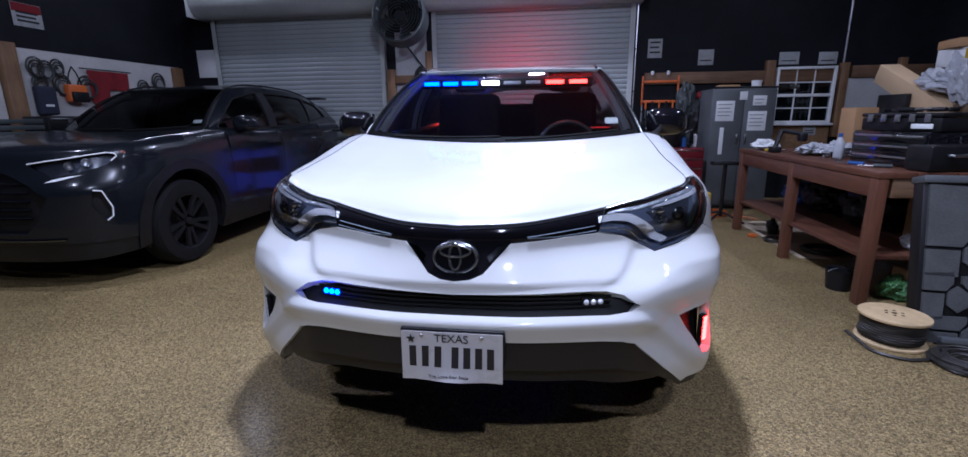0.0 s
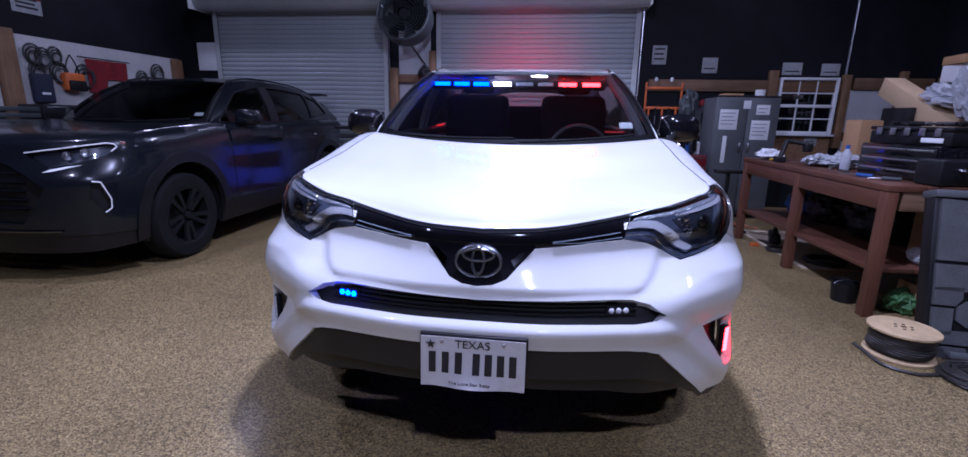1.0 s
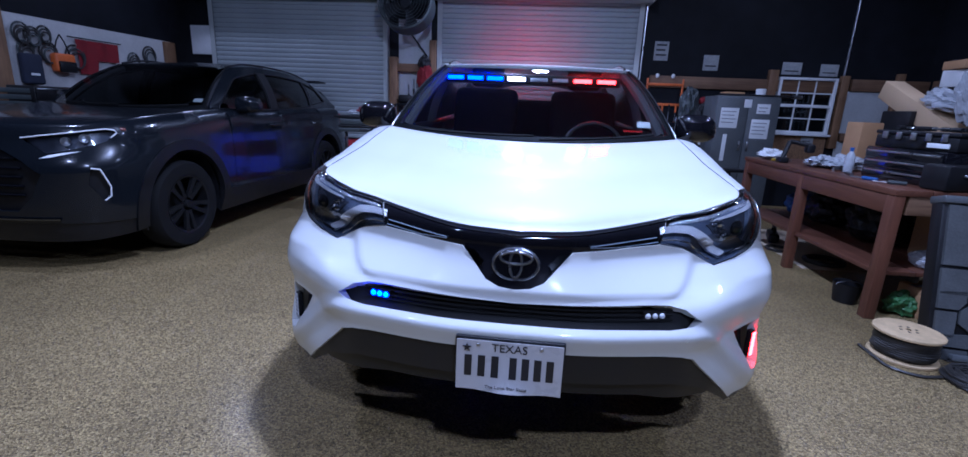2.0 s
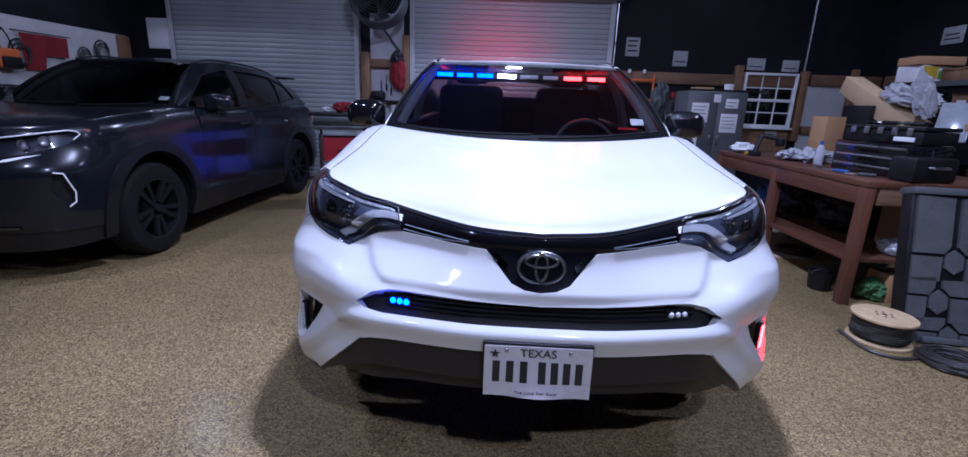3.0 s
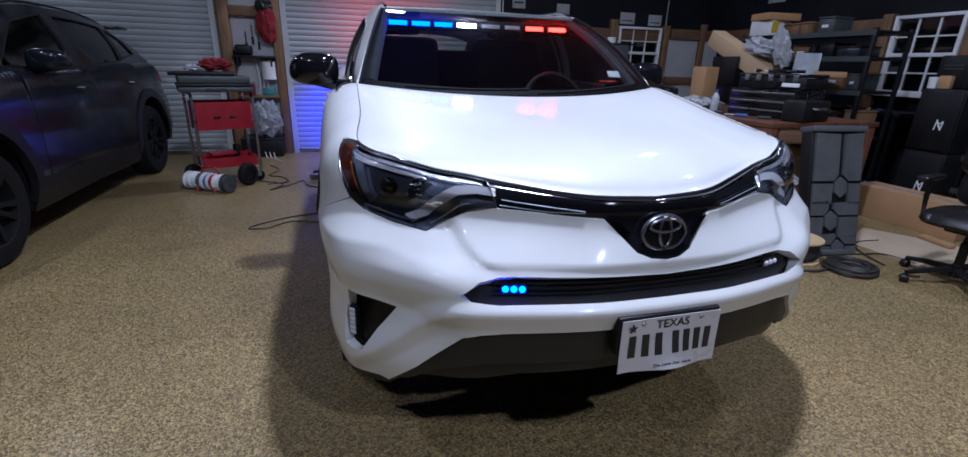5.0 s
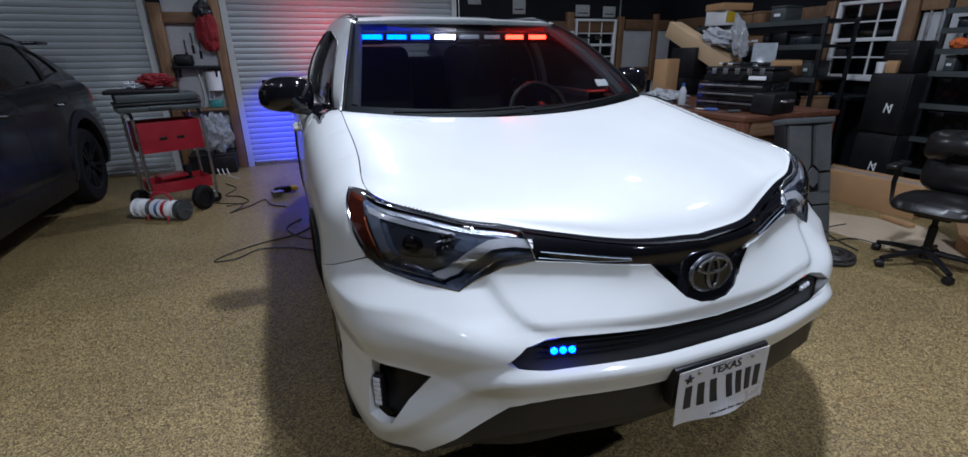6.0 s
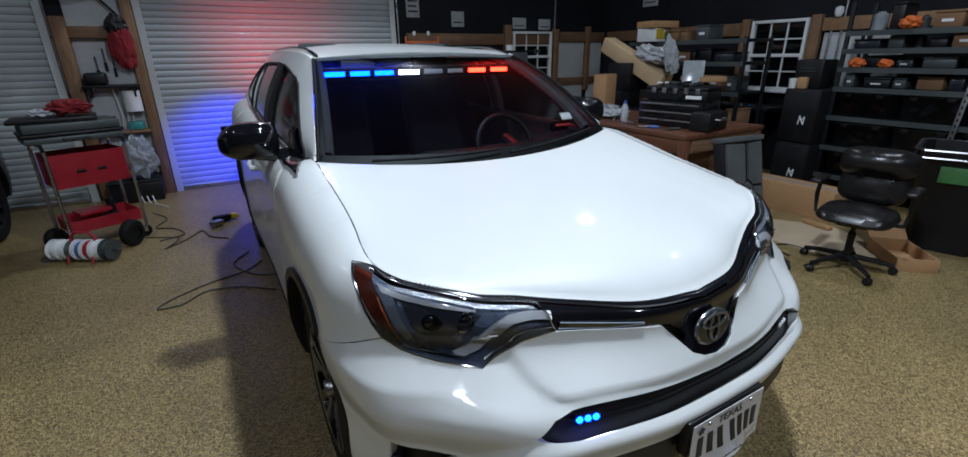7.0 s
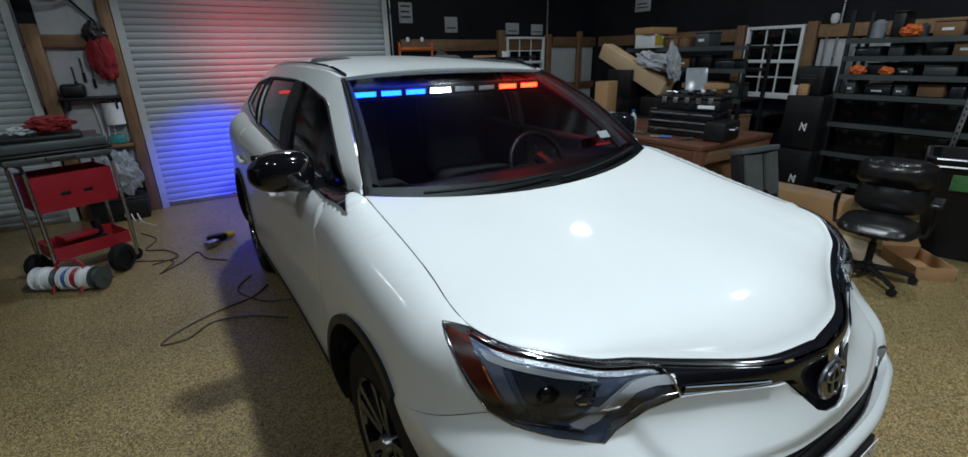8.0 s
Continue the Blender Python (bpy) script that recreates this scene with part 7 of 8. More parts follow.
# ---- bench ----
def bench():
    b = thing("workbench", "long red-brown wooden workbench with a lower shelf", "workbench", pose(3.50, 5.08, 0))
    x0, x1, y0, y1 = -0.55, 0.55, -1.10, 1.12
    for i in range(5):
        w = (x1 - x0) / 5
        part("top_board", box(B(), x0 + i * w + 0.002, y0, 0.83, x0 + (i + 1) * w - 0.002, y1, 0.87, 0.004), M_BENCH, b)
    part("front_apron", box(B(), x0 + 0.01, y0 + 0.02, 0.71, x0 + 0.05, y1 - 0.02, 0.828, 0.004), M_BENCH, b)
    part("rear_apron", box(B(), x1 - 0.05, y0 + 0.02, 0.71, x1 - 0.01, y1 - 0.02, 0.828, 0.004), M_BENCH, b)
    for y in (y0 + 0.01, y1 - 0.05):
        part("end_apron", box(B(), x0 + 0.1, y, 0.71, x1 - 0.1, y + 0.04, 0.828, 0.004), M_WOODX, b, "bare wooden end rail")
    for x in (x0 + 0.006, x1 - 0.096):
        for y in (y0 + 0.005, -0.045, y1 - 0.095):
            part("leg", box(B(), x, y, 0, x + 0.07, y + 0.072, 0.829, 0.005), M_BENCHLEG, b)
    for i in range(4):
        w = (x1 - x0 - 0.06) / 4
        part("shelf_board", box(B(), x0 + 0.03 + i * w + 0.003, y0 + 0.05, 0.30, x0 + 0.03 + (i + 1) * w - 0.003, y1 - 0.05, 0.33, 0.004), M_BENCH, b, "dark brown lower shelf board")
    for x in (x0 + 0.32, x1 - 0.05):
        part("shelf_rail", box(B(), x, y0 + 0.1, 0.24, x + 0.035, y1 - 0.1, 0.299, 0.004), M_DARKMETAL, b)
    T = 0.872
    # tool chest and cases on top
    c = thing("tool_chest", "black steel drawer chest with bright trim on the bench", "tool chest", pose(3.40, 4.44, T, 0, 0, -82))
    drawers(c, 0.62, 0.34, 0.23, 3, M_GLOSS_BLACK, M_STEEL)
    c = thing("tool_case", "black tool case with silver latches stacked on the chest", "tool case", pose(3.42, 4.42, T + 0.232, 0, 0, -76))
    part("case", box(B(), -0.28, -0.16, 0, 0.28, 0.16, 0.09, 0.012), M_BLACK, c)
    part("lid", box(B(), -0.285, -0.165, 0.093, 0.285, 0.165, 0.12, 0.01), M_BLACK, c)
    for x in (-0.2, -0.1, 0.0, 0.1, 0.2):
        part("latch", box(B(), x - 0.02, -0.176, 0.06, x + 0.02, -0.1655, 0.11, 0.004), M_STEEL, c)
    part("name_strip", box(B(), 0.10, -0.172, 0.02, 0.24, -0.1655, 0.05, 0.002), M_PAPER, c, "white name strip")
    for i in range(7):
        k = thing("hand_tool", "black and steel hand tool lying on the case", "tool", pose(3.25 + 0.05 * i, 4.25 + 0.06 * ((i * 5) % 7), T + 0.355, 0, 0, 35 * i))
        part("handle", tube(B(), [(-0.09, 0, 0.016), (0.0, 0, 0.016)], 0.015, 8), M_BLACK, k)
        part("shaft", tube(B(), [(0, 0, 0.016), (0.11, 0, 0.02)], 0.006, 6), M_STEEL, k)
    k = thing("drill_case", "second black tool case at the bench end", "tool case", pose(3.36, 4.08, T, 0, 0, 10))
    part("case", box(B(), -0.17, -0.09, 0, 0.17, 0.09, 0.16, 0.02), M_BLACK, k)
    part("handle", tube(B(), [(-0.06, -0.09, 0.1), (-0.06, -0.12, 0.1), (0.06, -0.12, 0.1), (0.06, -0.09, 0.1)], 0.009, 6), M_STEEL, k)
    k = thing("water_bottle", "clear plastic bottle with a blue cap", "bottle", pose(3.22, 4.92, T))
    part("bottle", lathe(B(), [(0, 0), (0.032, 0), (0.035, 0.02), (0.034, 0.13), (0.014, 0.17)], 18), M_FILM, k)
    part("cap", lathe(B(), [(0.014, 0.17), (0.015, 0.20), (0, 0.20)], 14), M_BLUE, k)
    k = thing("side_stand", "dark steel stand behind the workbench", "stand", pose(4.40, 5.75, 0))
    part("top", box(B(), -0.28, -0.52, 0.84, 0.28, 0.52, 0.871, 0.004), M_DARKMETAL, k)
    for x in (-0.25, 0.25):
        for y in (-0.48, 0.48):
            part("leg", box(B(), x - 0.02, y - 0.02, 0, x + 0.02, y + 0.02, 0.84), M_DARKMETAL, k)
    # clamp arm, paper, film, trays
    k = thing("lamp_arm", "black jointed clamp arm on the bench", "clamp arm", pose(3.05, 5.62, T))
    part("base", box(B(), -0.04, -0.05, 0, 0.04, 0.05, 0.05, 0.01), M_BLACK, k)
    part("lower_arm", tube(B(), [(0, 0, 0.04), (0.05, 0.02, 0.20)], 0.022, 8), M_BLACK, k)
    part("upper_arm", tube(B(), [(0.05, 0.02, 0.20), (0.22, -0.02, 0.17)], 0.02, 8), M_BLACK, k)
    part("head", box(B(), 0.18, -0.05, 0.10, 0.26, 0.02, 0.18, 0.02), M_BLACK, k)
    for i, (x, y, s) in enumerate(((3.12, 5.98, 0.12), (3.30, 5.40, 0.12), (3.36, 5.18, 0.15), (3.20, 5.28, 0.10), (3.62, 5.62, 0.15))):
        crumple((s, s * 0.9, 0.045), 1, 40 + i, M_FILM if i else M_PAPER, "packing_film", "crumpled clear packing film on the bench", "film", pose(x, y, T), 0.6)
    for i, (x, y, mt) in enumerate(((3.10, 5.75, M_YELLOW), (3.22, 5.05, M_STEEL), (3.12, 4.75, M_STEEL), (3.06, 4.45, M_BLUE), (3.10, 4.25, M_LOCKER))):
        k = thing("hand_tool", "small hand tool lying on the bench top", "tool", pose(x, y, T, 0, 0, 40 * i))
        part("handle", tube(B(), [(-0.08, 0, 0.013), (0.02, 0, 0.013)], 0.012, 8), mt, k)
        part("shaft", tube(B(), [(0.02, 0, 0.013), (0.10, 0, 0.013)], 0.005, 6), M_STEEL, k)
    carton(pose(3.90, 5.92, T, 0, 0, 15), 0.24, 0.17, 0.40, "tall narrow cardboard box standing on the bench", True)
    # the long carton and its neighbours, resting on the stack
    lc = thing("long_cardboard_box", "long pale cardboard box tilted over the stacked boxes", "box", look((4.36, 5.90, 1.41), (4.37, 6.42, 1.64)))
    part("carton", box(B(), -0.09, -0.10, -0.55, 0.09, 0.08, 0.55, 0.006), mat("pale_cardboard", (0.56, 0.40, 0.23), 0.75, 0, 0.1, 4, 0.15, 120), lc)
    for i in range(2):
        carton(pose(4.38, 6.02 - 0.55 * i, 0.872 + (0.18 if i == 0 else 0.0), 0, 0, 3), 0.34, 0.36, 0.34 - 0.12 * i, "black storage case under the tilted carton", False, M_BLACK, "storage_case")
    carton(pose(4.38, 6.02, 0.872, 0, 0, 3), 0.36, 0.36, 0.178, "low black storage case under the stack", False, M_BLACK, "storage_case")
    # bags over the cartons
    crumple((0.16, 0.28, 0.09), 1, 51, M_FILM, "plastic_wrap", "clear crumpled plastic wrap over the boxes", "film", pose(4.40, 5.62, 1.39, 14, 0, 0), 0.5)
    crumple((0.09, 0.06, 0.22), 1, 52, M_FILM, "plastic_wrap", "upright bag of clear plastic wrap", "film", pose(4.30, 5.26, 1.28, 0, -20, 0), 0.35)
    # lower shelf load
    S = 0.332
    for i, (x, y, r, mt, nm, lb) in enumerate(((3.50, 5.5, (0.18, 0.22, 0.16), M_BLACK, "tool_bag", "black tool bag on the bench shelf"), (3.52, 4.85, (0.22, 0.24, 0.19), M_BLACK, "backpack", "black backpack on the bench shelf"), (3.46, 5.9, (0.14, 0.14, 0.12), M_BLUE, "cloth_bundle", "blue cloth bundle on the bench shelf"), (3.40, 4.16, (0.10, 0.12, 0.06), M_FILM, "packing_film", "white crumpled film on the bench shelf"))):
        crumple(r, 1, 60 + i, mt, nm, lb, "bag", pose(x, y, S), 0.22)
    carton(pose(3.72, 4.36, S, 0, 0, 4), 0.34, 0.40, 0.30, "brown cardboard box on the bench shelf")
    carton(pose(3.80, 5.25, S, 0, 0, 4), 0.30, 0.26, 0.2, "brown cardboard box on the bench shelf")
    # floor under the bench
    # pale sheet whose colour stands for the pool of light on the floor
    tagged(part("flat_floor_sheet", box(B(), 3.12, 5.05, 0.001, 3.95, 6.55, 0.006), mat("pale_lit_floor", (0.52, 0.43, 0.30), 0.8, 0, 0.08, 3, 0.1, 60), m=pose(0, 0, 0)), "flat pale sheet standing in for brightly lit floor", "cardboard")
    k = thing("planer", "black power tool lying under the bench", "tool", pose(3.30, 6.02, 0.007, 0, 0, 70))
    part("body", box(B(), -0.16, -0.05, 0.0, 0.16, 0.05, 0.10, 0.025, seg=3), M_BLACK, k)
    part("grip", tube(B(), [(-0.1, 0, 0.09), (-0.08, 0, 0.15), (0.04, 0, 0.15), (0.06, 0, 0.09)], 0.016, 8), M_BLACK, k)
    coil(3.18, 5.62, 0.007, 0.12, 5, 0.007, 33, "small tangle of black cord on the floor")
    coil(3.40, 5.25, 0.007, 0.17, 7, 0.009, 34, "tangle of black cable under the bench")
    k = thing("orange_plug", "orange and black plug on the floor", "plug", pose(3.02, 5.80, 0.0))
    part("plug", box(B(), -0.04, -0.025, 0, 0.04, 0.025, 0.035, 0.01), M_ORANGE, k)
    k = thing("bucket", "small black bucket on the floor", "bucket", pose(3.02, 4.30, 0))
    part("pail", lathe(B(), [(0, 0), (0.075, 0), (0.09, 0.14), (0.095, 0.145), (0.084, 0.14), (0.07, 0.01)], 24), M_BLACK, k)
    part("bail", tube(B(), [(0.09 * math.cos(a), -0.02, 0.13 + 0.03 * math.sin(a)) for a in np.linspace(0, math.pi, 9)], 0.003, 5), M_STEEL, k)
    crumple((0.09, 0.07, 0.08), 1, 71, M_GREEN, "green_bag", "crumpled green bag on the floor", "bag", pose(3.26, 4.12, 0), 0.4)
    carton(pose(3.45, 4.16, 0, 0, 0, 6), 0.26, 0.2, 0.20, "small carton under the bench")


bench()


# ---- spool, moulded mat, coils ----
def spool_corner():
    s = thing("cable_spool", "wooden cable spool wound with black cable", "spool", pose(2.83, 3.46, 0))
    for z0, z1, nm in ((0.0, 0.018, "lower_flange"), (0.145, 0.163, "upper_flange")):
        part(nm, lathe(B(), [(0.015, z0), (0.155, z0), (0.16, z0 + 0.004), (0.16, z1 - 0.004), (0.155, z1), (0.015, z1)], 48), mat("pale_plywood", (0.52, 0.38, 0.20), 0.6, 0, 0.2, 14, 0.2, 60), s, "pale plywood flange")
    part("core", lathe(B(), [(0.013, 0), (0.06, 0.018), (0.06, 0.145), (0.013, 0.163)], 24), M_CARD, s)
    bm = B()
    pts = []
    for i in range(26 * 24):
        a = 2 * math.pi * i / 24
        k = i // 24
        z = 0.03 + 0.104 * abs(((i / 24 / 9.0) % 2) - 1)
        pts.append(((0.125 + 0.016 * (k / 26) + 0.005 * math.sin(a * 3 + k)) * math.cos(a), (0.125 + 0.016 * (k / 26) + 0.005 * math.sin(a * 2 + k)) * math.sin(a), z))
    tube(bm, pts, 0.009, 6)
    part("wound_cable", bm, M_WIRE, s, "black cable wound in layers")
    part("inner_winding", lathe(B(), [(0.06, 0.02), (0.125, 0.02), (0.127, 0.08), (0.125, 0.143), (0.06, 0.143)], 36), M_WIRE, s)
    for i in range(6):
        a = i * math.pi / 3
        part("bolt_hole", lathe(B(), [(0, 0.1635), (0.008, 0.1635), (0.008, 0.1645), (0, 0.1645)], 10, pose(0.04 * math.cos(a), 0.04 * math.sin(a), 0)), M_BLACK, s)
    cable([(2.66, 3.55, 0.01), (2.65, 3.33, 0.01), (2.78, 3.22, 0.01), (2.95, 3.25, 0.01), (3.08, 3.2, 0.01)], 0.009, "loose black cable turn round the spool")
    for k, (r, z) in enumerate(((0.165, 0.0), (0.13, 0.0), (0.095, 0.0), (0.15, 0.022), (0.11, 0.022))):
        coil(3.03, 3.20, z, r, 7, 0.0065, 35 + k, "layer of a flat coil of thin black cable")
    for pts in ([(3.04, 3.44, 0.007), (3.26, 3.42, 0.007), (3.40, 3.39, 0.007), (3.56, 3.35, 0.007), (3.59, 3.17, 0.007)],
                [(3.83, 3.59, 0.007), (3.66, 3.60, 0.007), (3.50, 3.53, 0.007), (3.40, 3.37, 0.007), (3.34, 3.20, 0.007)],
                [(3.37, 3.00, 0.007), (3.27, 3.05, 0.007), (3.19, 2.98, 0.007)]):
        cable(pts, 0.006, "thin black cable looped on the floor")
    # moulded hexagon mat leaning against the bench
    m = thing("moulded_truck_mat", "black moulded mat with hexagon blocks, leaning upright", "mat", pose(3.18, 3.46, 0, -13, 0, -8))
    W, H = 0.38, 0.90
    part("frame", box(B(), -W / 2 - 0.02, 0.002, 0, W / 2 + 0.02, 0.10, H, 0.012), M_BLACK, m)
    part("top_edge", box(B(), -W / 2 - 0.025, -0.02, H - 0.03, W / 2 + 0.025, 0.11, H + 0.012, 0.008), M_GREYMETAL, m, "pale worn top edge")
    part("foot_strip", box(B(), -0.11, -0.05, 0.002, 0.09, 0.0, 0.035, 0.006), M_GREYMETAL, m, "pale grey foot strip")
    blockm = mat("mat_block", (0.07, 0.075, 0.075), 0.65, 0, 0.3, 8, 0.8, 70)
    R = 0.075

    def block(poly):
        c = (sum(p[0] for p in poly) / len(poly), sum(p[1] for p in poly) / len(poly))
        bm = prism(B(), [(c[0] + (x - c[0]) * 0.96, c[1] + (z - c[1]) * 0.96) for x, z in poly], -0.016, 0.004)
        part("block", bm, blockm, m)
    hexes = [(0.03, 0.48), (-0.03, 0.24), (0.04, 0.03)]
    for hx, hz in hexes:
        block([(hx + R * 0.75 * math.cos(a), hz + R * math.sin(a)) for a in [math.pi / 6 + i * math.pi / 3 for i in range(6)]])
    zs = [0.87, 0.48, 0.24, 0.03]
    for i in range(3):
        hx, hz = hexes[i]
        zt = zs[i] - (0.10 if i else 0.0)
        r = R * 0.72
        block([(-W / 2, hz + 0.04), (hx - r, hz + 0.04), (hx - r * 0.4, hz + 0.085), (hx - r * 0.4, zt - 0.01 + (0.02 if i else 0)), (-W / 2, zt)])
        block([(hx + r, hz + 0.04), (W / 2, hz + 0.04), (W / 2, zt), (hx + r * 0.2, zt - 0.01), (hx + r * 0.2, hz + 0.085)])
        block([(-W / 2, hz - 0.12), (hx - r * 1.2, hz - 0.12), (hx - r * 1.1, hz + 0.03), (-W / 2, hz + 0.03)])
        block([(hx + r * 1.1, hz + 0.03), (hx + r * 1.2, hz - 0.12), (W / 2, hz - 0.12), (W / 2, hz + 0.03)])


spool_corner()


# ---- right corner: shelves, cabinets, chair, cartons ----
def rack(m, w, d, h, levels, label, mt):
    ob = thing("shelf_rack", label, "shelving", m)
    for x in (-w / 2, w / 2 - 0.035):
        for y in (-d / 2, d / 2 - 0.035):
            bm = box(B(), x, y, 0, x + 0.035, y + 0.035, h, 0.003)
            part("upright", bm, mt, ob)
    for z in levels:
        part("shelf", box(B(), -w / 2 + 0.002, -d / 2 + 0.002, z - 0.03, w / 2 - 0.002, d / 2 - 0.002, z, 0.004), mt, ob)
        part("lip", box(B(), -w / 2, -d / 2 - 0.004, z - 0.045, w / 2, -d / 2 + 0.001, z + 0.004), M_LOCKER, ob, "worn steel shelf lip")
    return ob


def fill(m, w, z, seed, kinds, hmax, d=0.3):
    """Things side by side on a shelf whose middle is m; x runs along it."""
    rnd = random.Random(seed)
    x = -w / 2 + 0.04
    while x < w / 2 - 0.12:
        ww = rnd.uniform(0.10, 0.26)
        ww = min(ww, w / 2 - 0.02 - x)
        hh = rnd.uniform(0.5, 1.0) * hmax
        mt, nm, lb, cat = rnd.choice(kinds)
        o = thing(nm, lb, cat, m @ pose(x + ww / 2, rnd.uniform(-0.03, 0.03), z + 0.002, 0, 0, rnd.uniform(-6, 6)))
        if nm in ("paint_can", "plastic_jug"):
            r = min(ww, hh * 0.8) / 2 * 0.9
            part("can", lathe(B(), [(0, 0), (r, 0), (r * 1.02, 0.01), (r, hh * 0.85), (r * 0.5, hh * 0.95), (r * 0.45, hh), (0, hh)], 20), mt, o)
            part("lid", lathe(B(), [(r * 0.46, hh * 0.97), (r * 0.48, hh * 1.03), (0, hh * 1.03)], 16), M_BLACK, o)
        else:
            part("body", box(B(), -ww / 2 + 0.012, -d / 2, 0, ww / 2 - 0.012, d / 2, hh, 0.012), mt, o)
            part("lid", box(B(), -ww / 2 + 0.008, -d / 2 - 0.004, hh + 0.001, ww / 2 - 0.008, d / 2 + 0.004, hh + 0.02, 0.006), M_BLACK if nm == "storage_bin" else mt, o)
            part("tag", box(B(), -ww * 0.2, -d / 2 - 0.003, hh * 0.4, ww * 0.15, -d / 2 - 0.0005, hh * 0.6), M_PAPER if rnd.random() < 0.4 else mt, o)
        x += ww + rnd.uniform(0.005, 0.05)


K_DARK = [(M_BIN, "storage_bin", "dark translucent storage bin on the shelf", "bin"), (M_BLACK, "tool_case", "black tool case on the shelf", "tool case"), (M_LOCKER, "parts_box", "dark grey parts box on the shelf", "box"), (M_SHADECARD, "cardboard_box", "brown cardboard box on the shelf", "box"), (M_DARKMETAL, "tool_case", "dark tool case on the shelf", "tool case")]
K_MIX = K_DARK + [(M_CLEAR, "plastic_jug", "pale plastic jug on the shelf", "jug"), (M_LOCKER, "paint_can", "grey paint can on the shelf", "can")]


def totes(m, w, d, h, seed):
    """A cloudy tote with a lid and dim things inside."""
    rnd = random.Random(seed)
    o = thing("storage_tote", "cloudy blue-grey plastic tote with a dark lid", "tote", m, "storage totes")
    bm = B()
    grid_mesh(bm, [[Vector((x * w / 2 * k, y * d / 2 * k, z)) for x, y in ((-1, -0.9), (-0.94, -1), (0.94, -1), (1, -0.9), (1, 0.9), (0.94, 1), (-0.94, 1), (-1, 0.9), (-1, -0.9))] for z, k in ((0.0, 0.0), (0.0, 0.90), (h * 0.93, 0.99), (h * 0.93, 1.03), (h * 0.97, 1.03))])
    part("tub", bm, M_TOTE, o)
    part("lid", box(B(), -w / 2 * 1.04, -d / 2 * 1.04, h * 0.972, w / 2 * 1.04, d / 2 * 1.04, h * 1.03, 0.008), M_BIN, o)
    for x in (-0.3, 0.3):
        part("clip", box(B(), x * w - 0.03, -d / 2 * 1.04 - 0.008, h * 0.84, x * w + 0.03, -d / 2 * 1.04 - 0.001, h * 1.0, 0.003), M_BLACK, o)
    bm = B()
    for _ in range(5):
        x, z = rnd.uniform(-0.36, 0.36) * w, rnd.uniform(0.15, 0.5) * h
        bmesh.ops.create_icosphere(bm, subdivisions=1, radius=rnd.uniform(0.03, 0.055), matrix=pose(x, rnd.uniform(-0.28, 0.2) * d, z + 0.02, rnd.uniform(0, 90), rnd.uniform(0, 90), 0))
    part("contents", bm, rnd.choice((M_CARD, M_REDDARK, M_GREYMETAL, M_BLACK)), o)


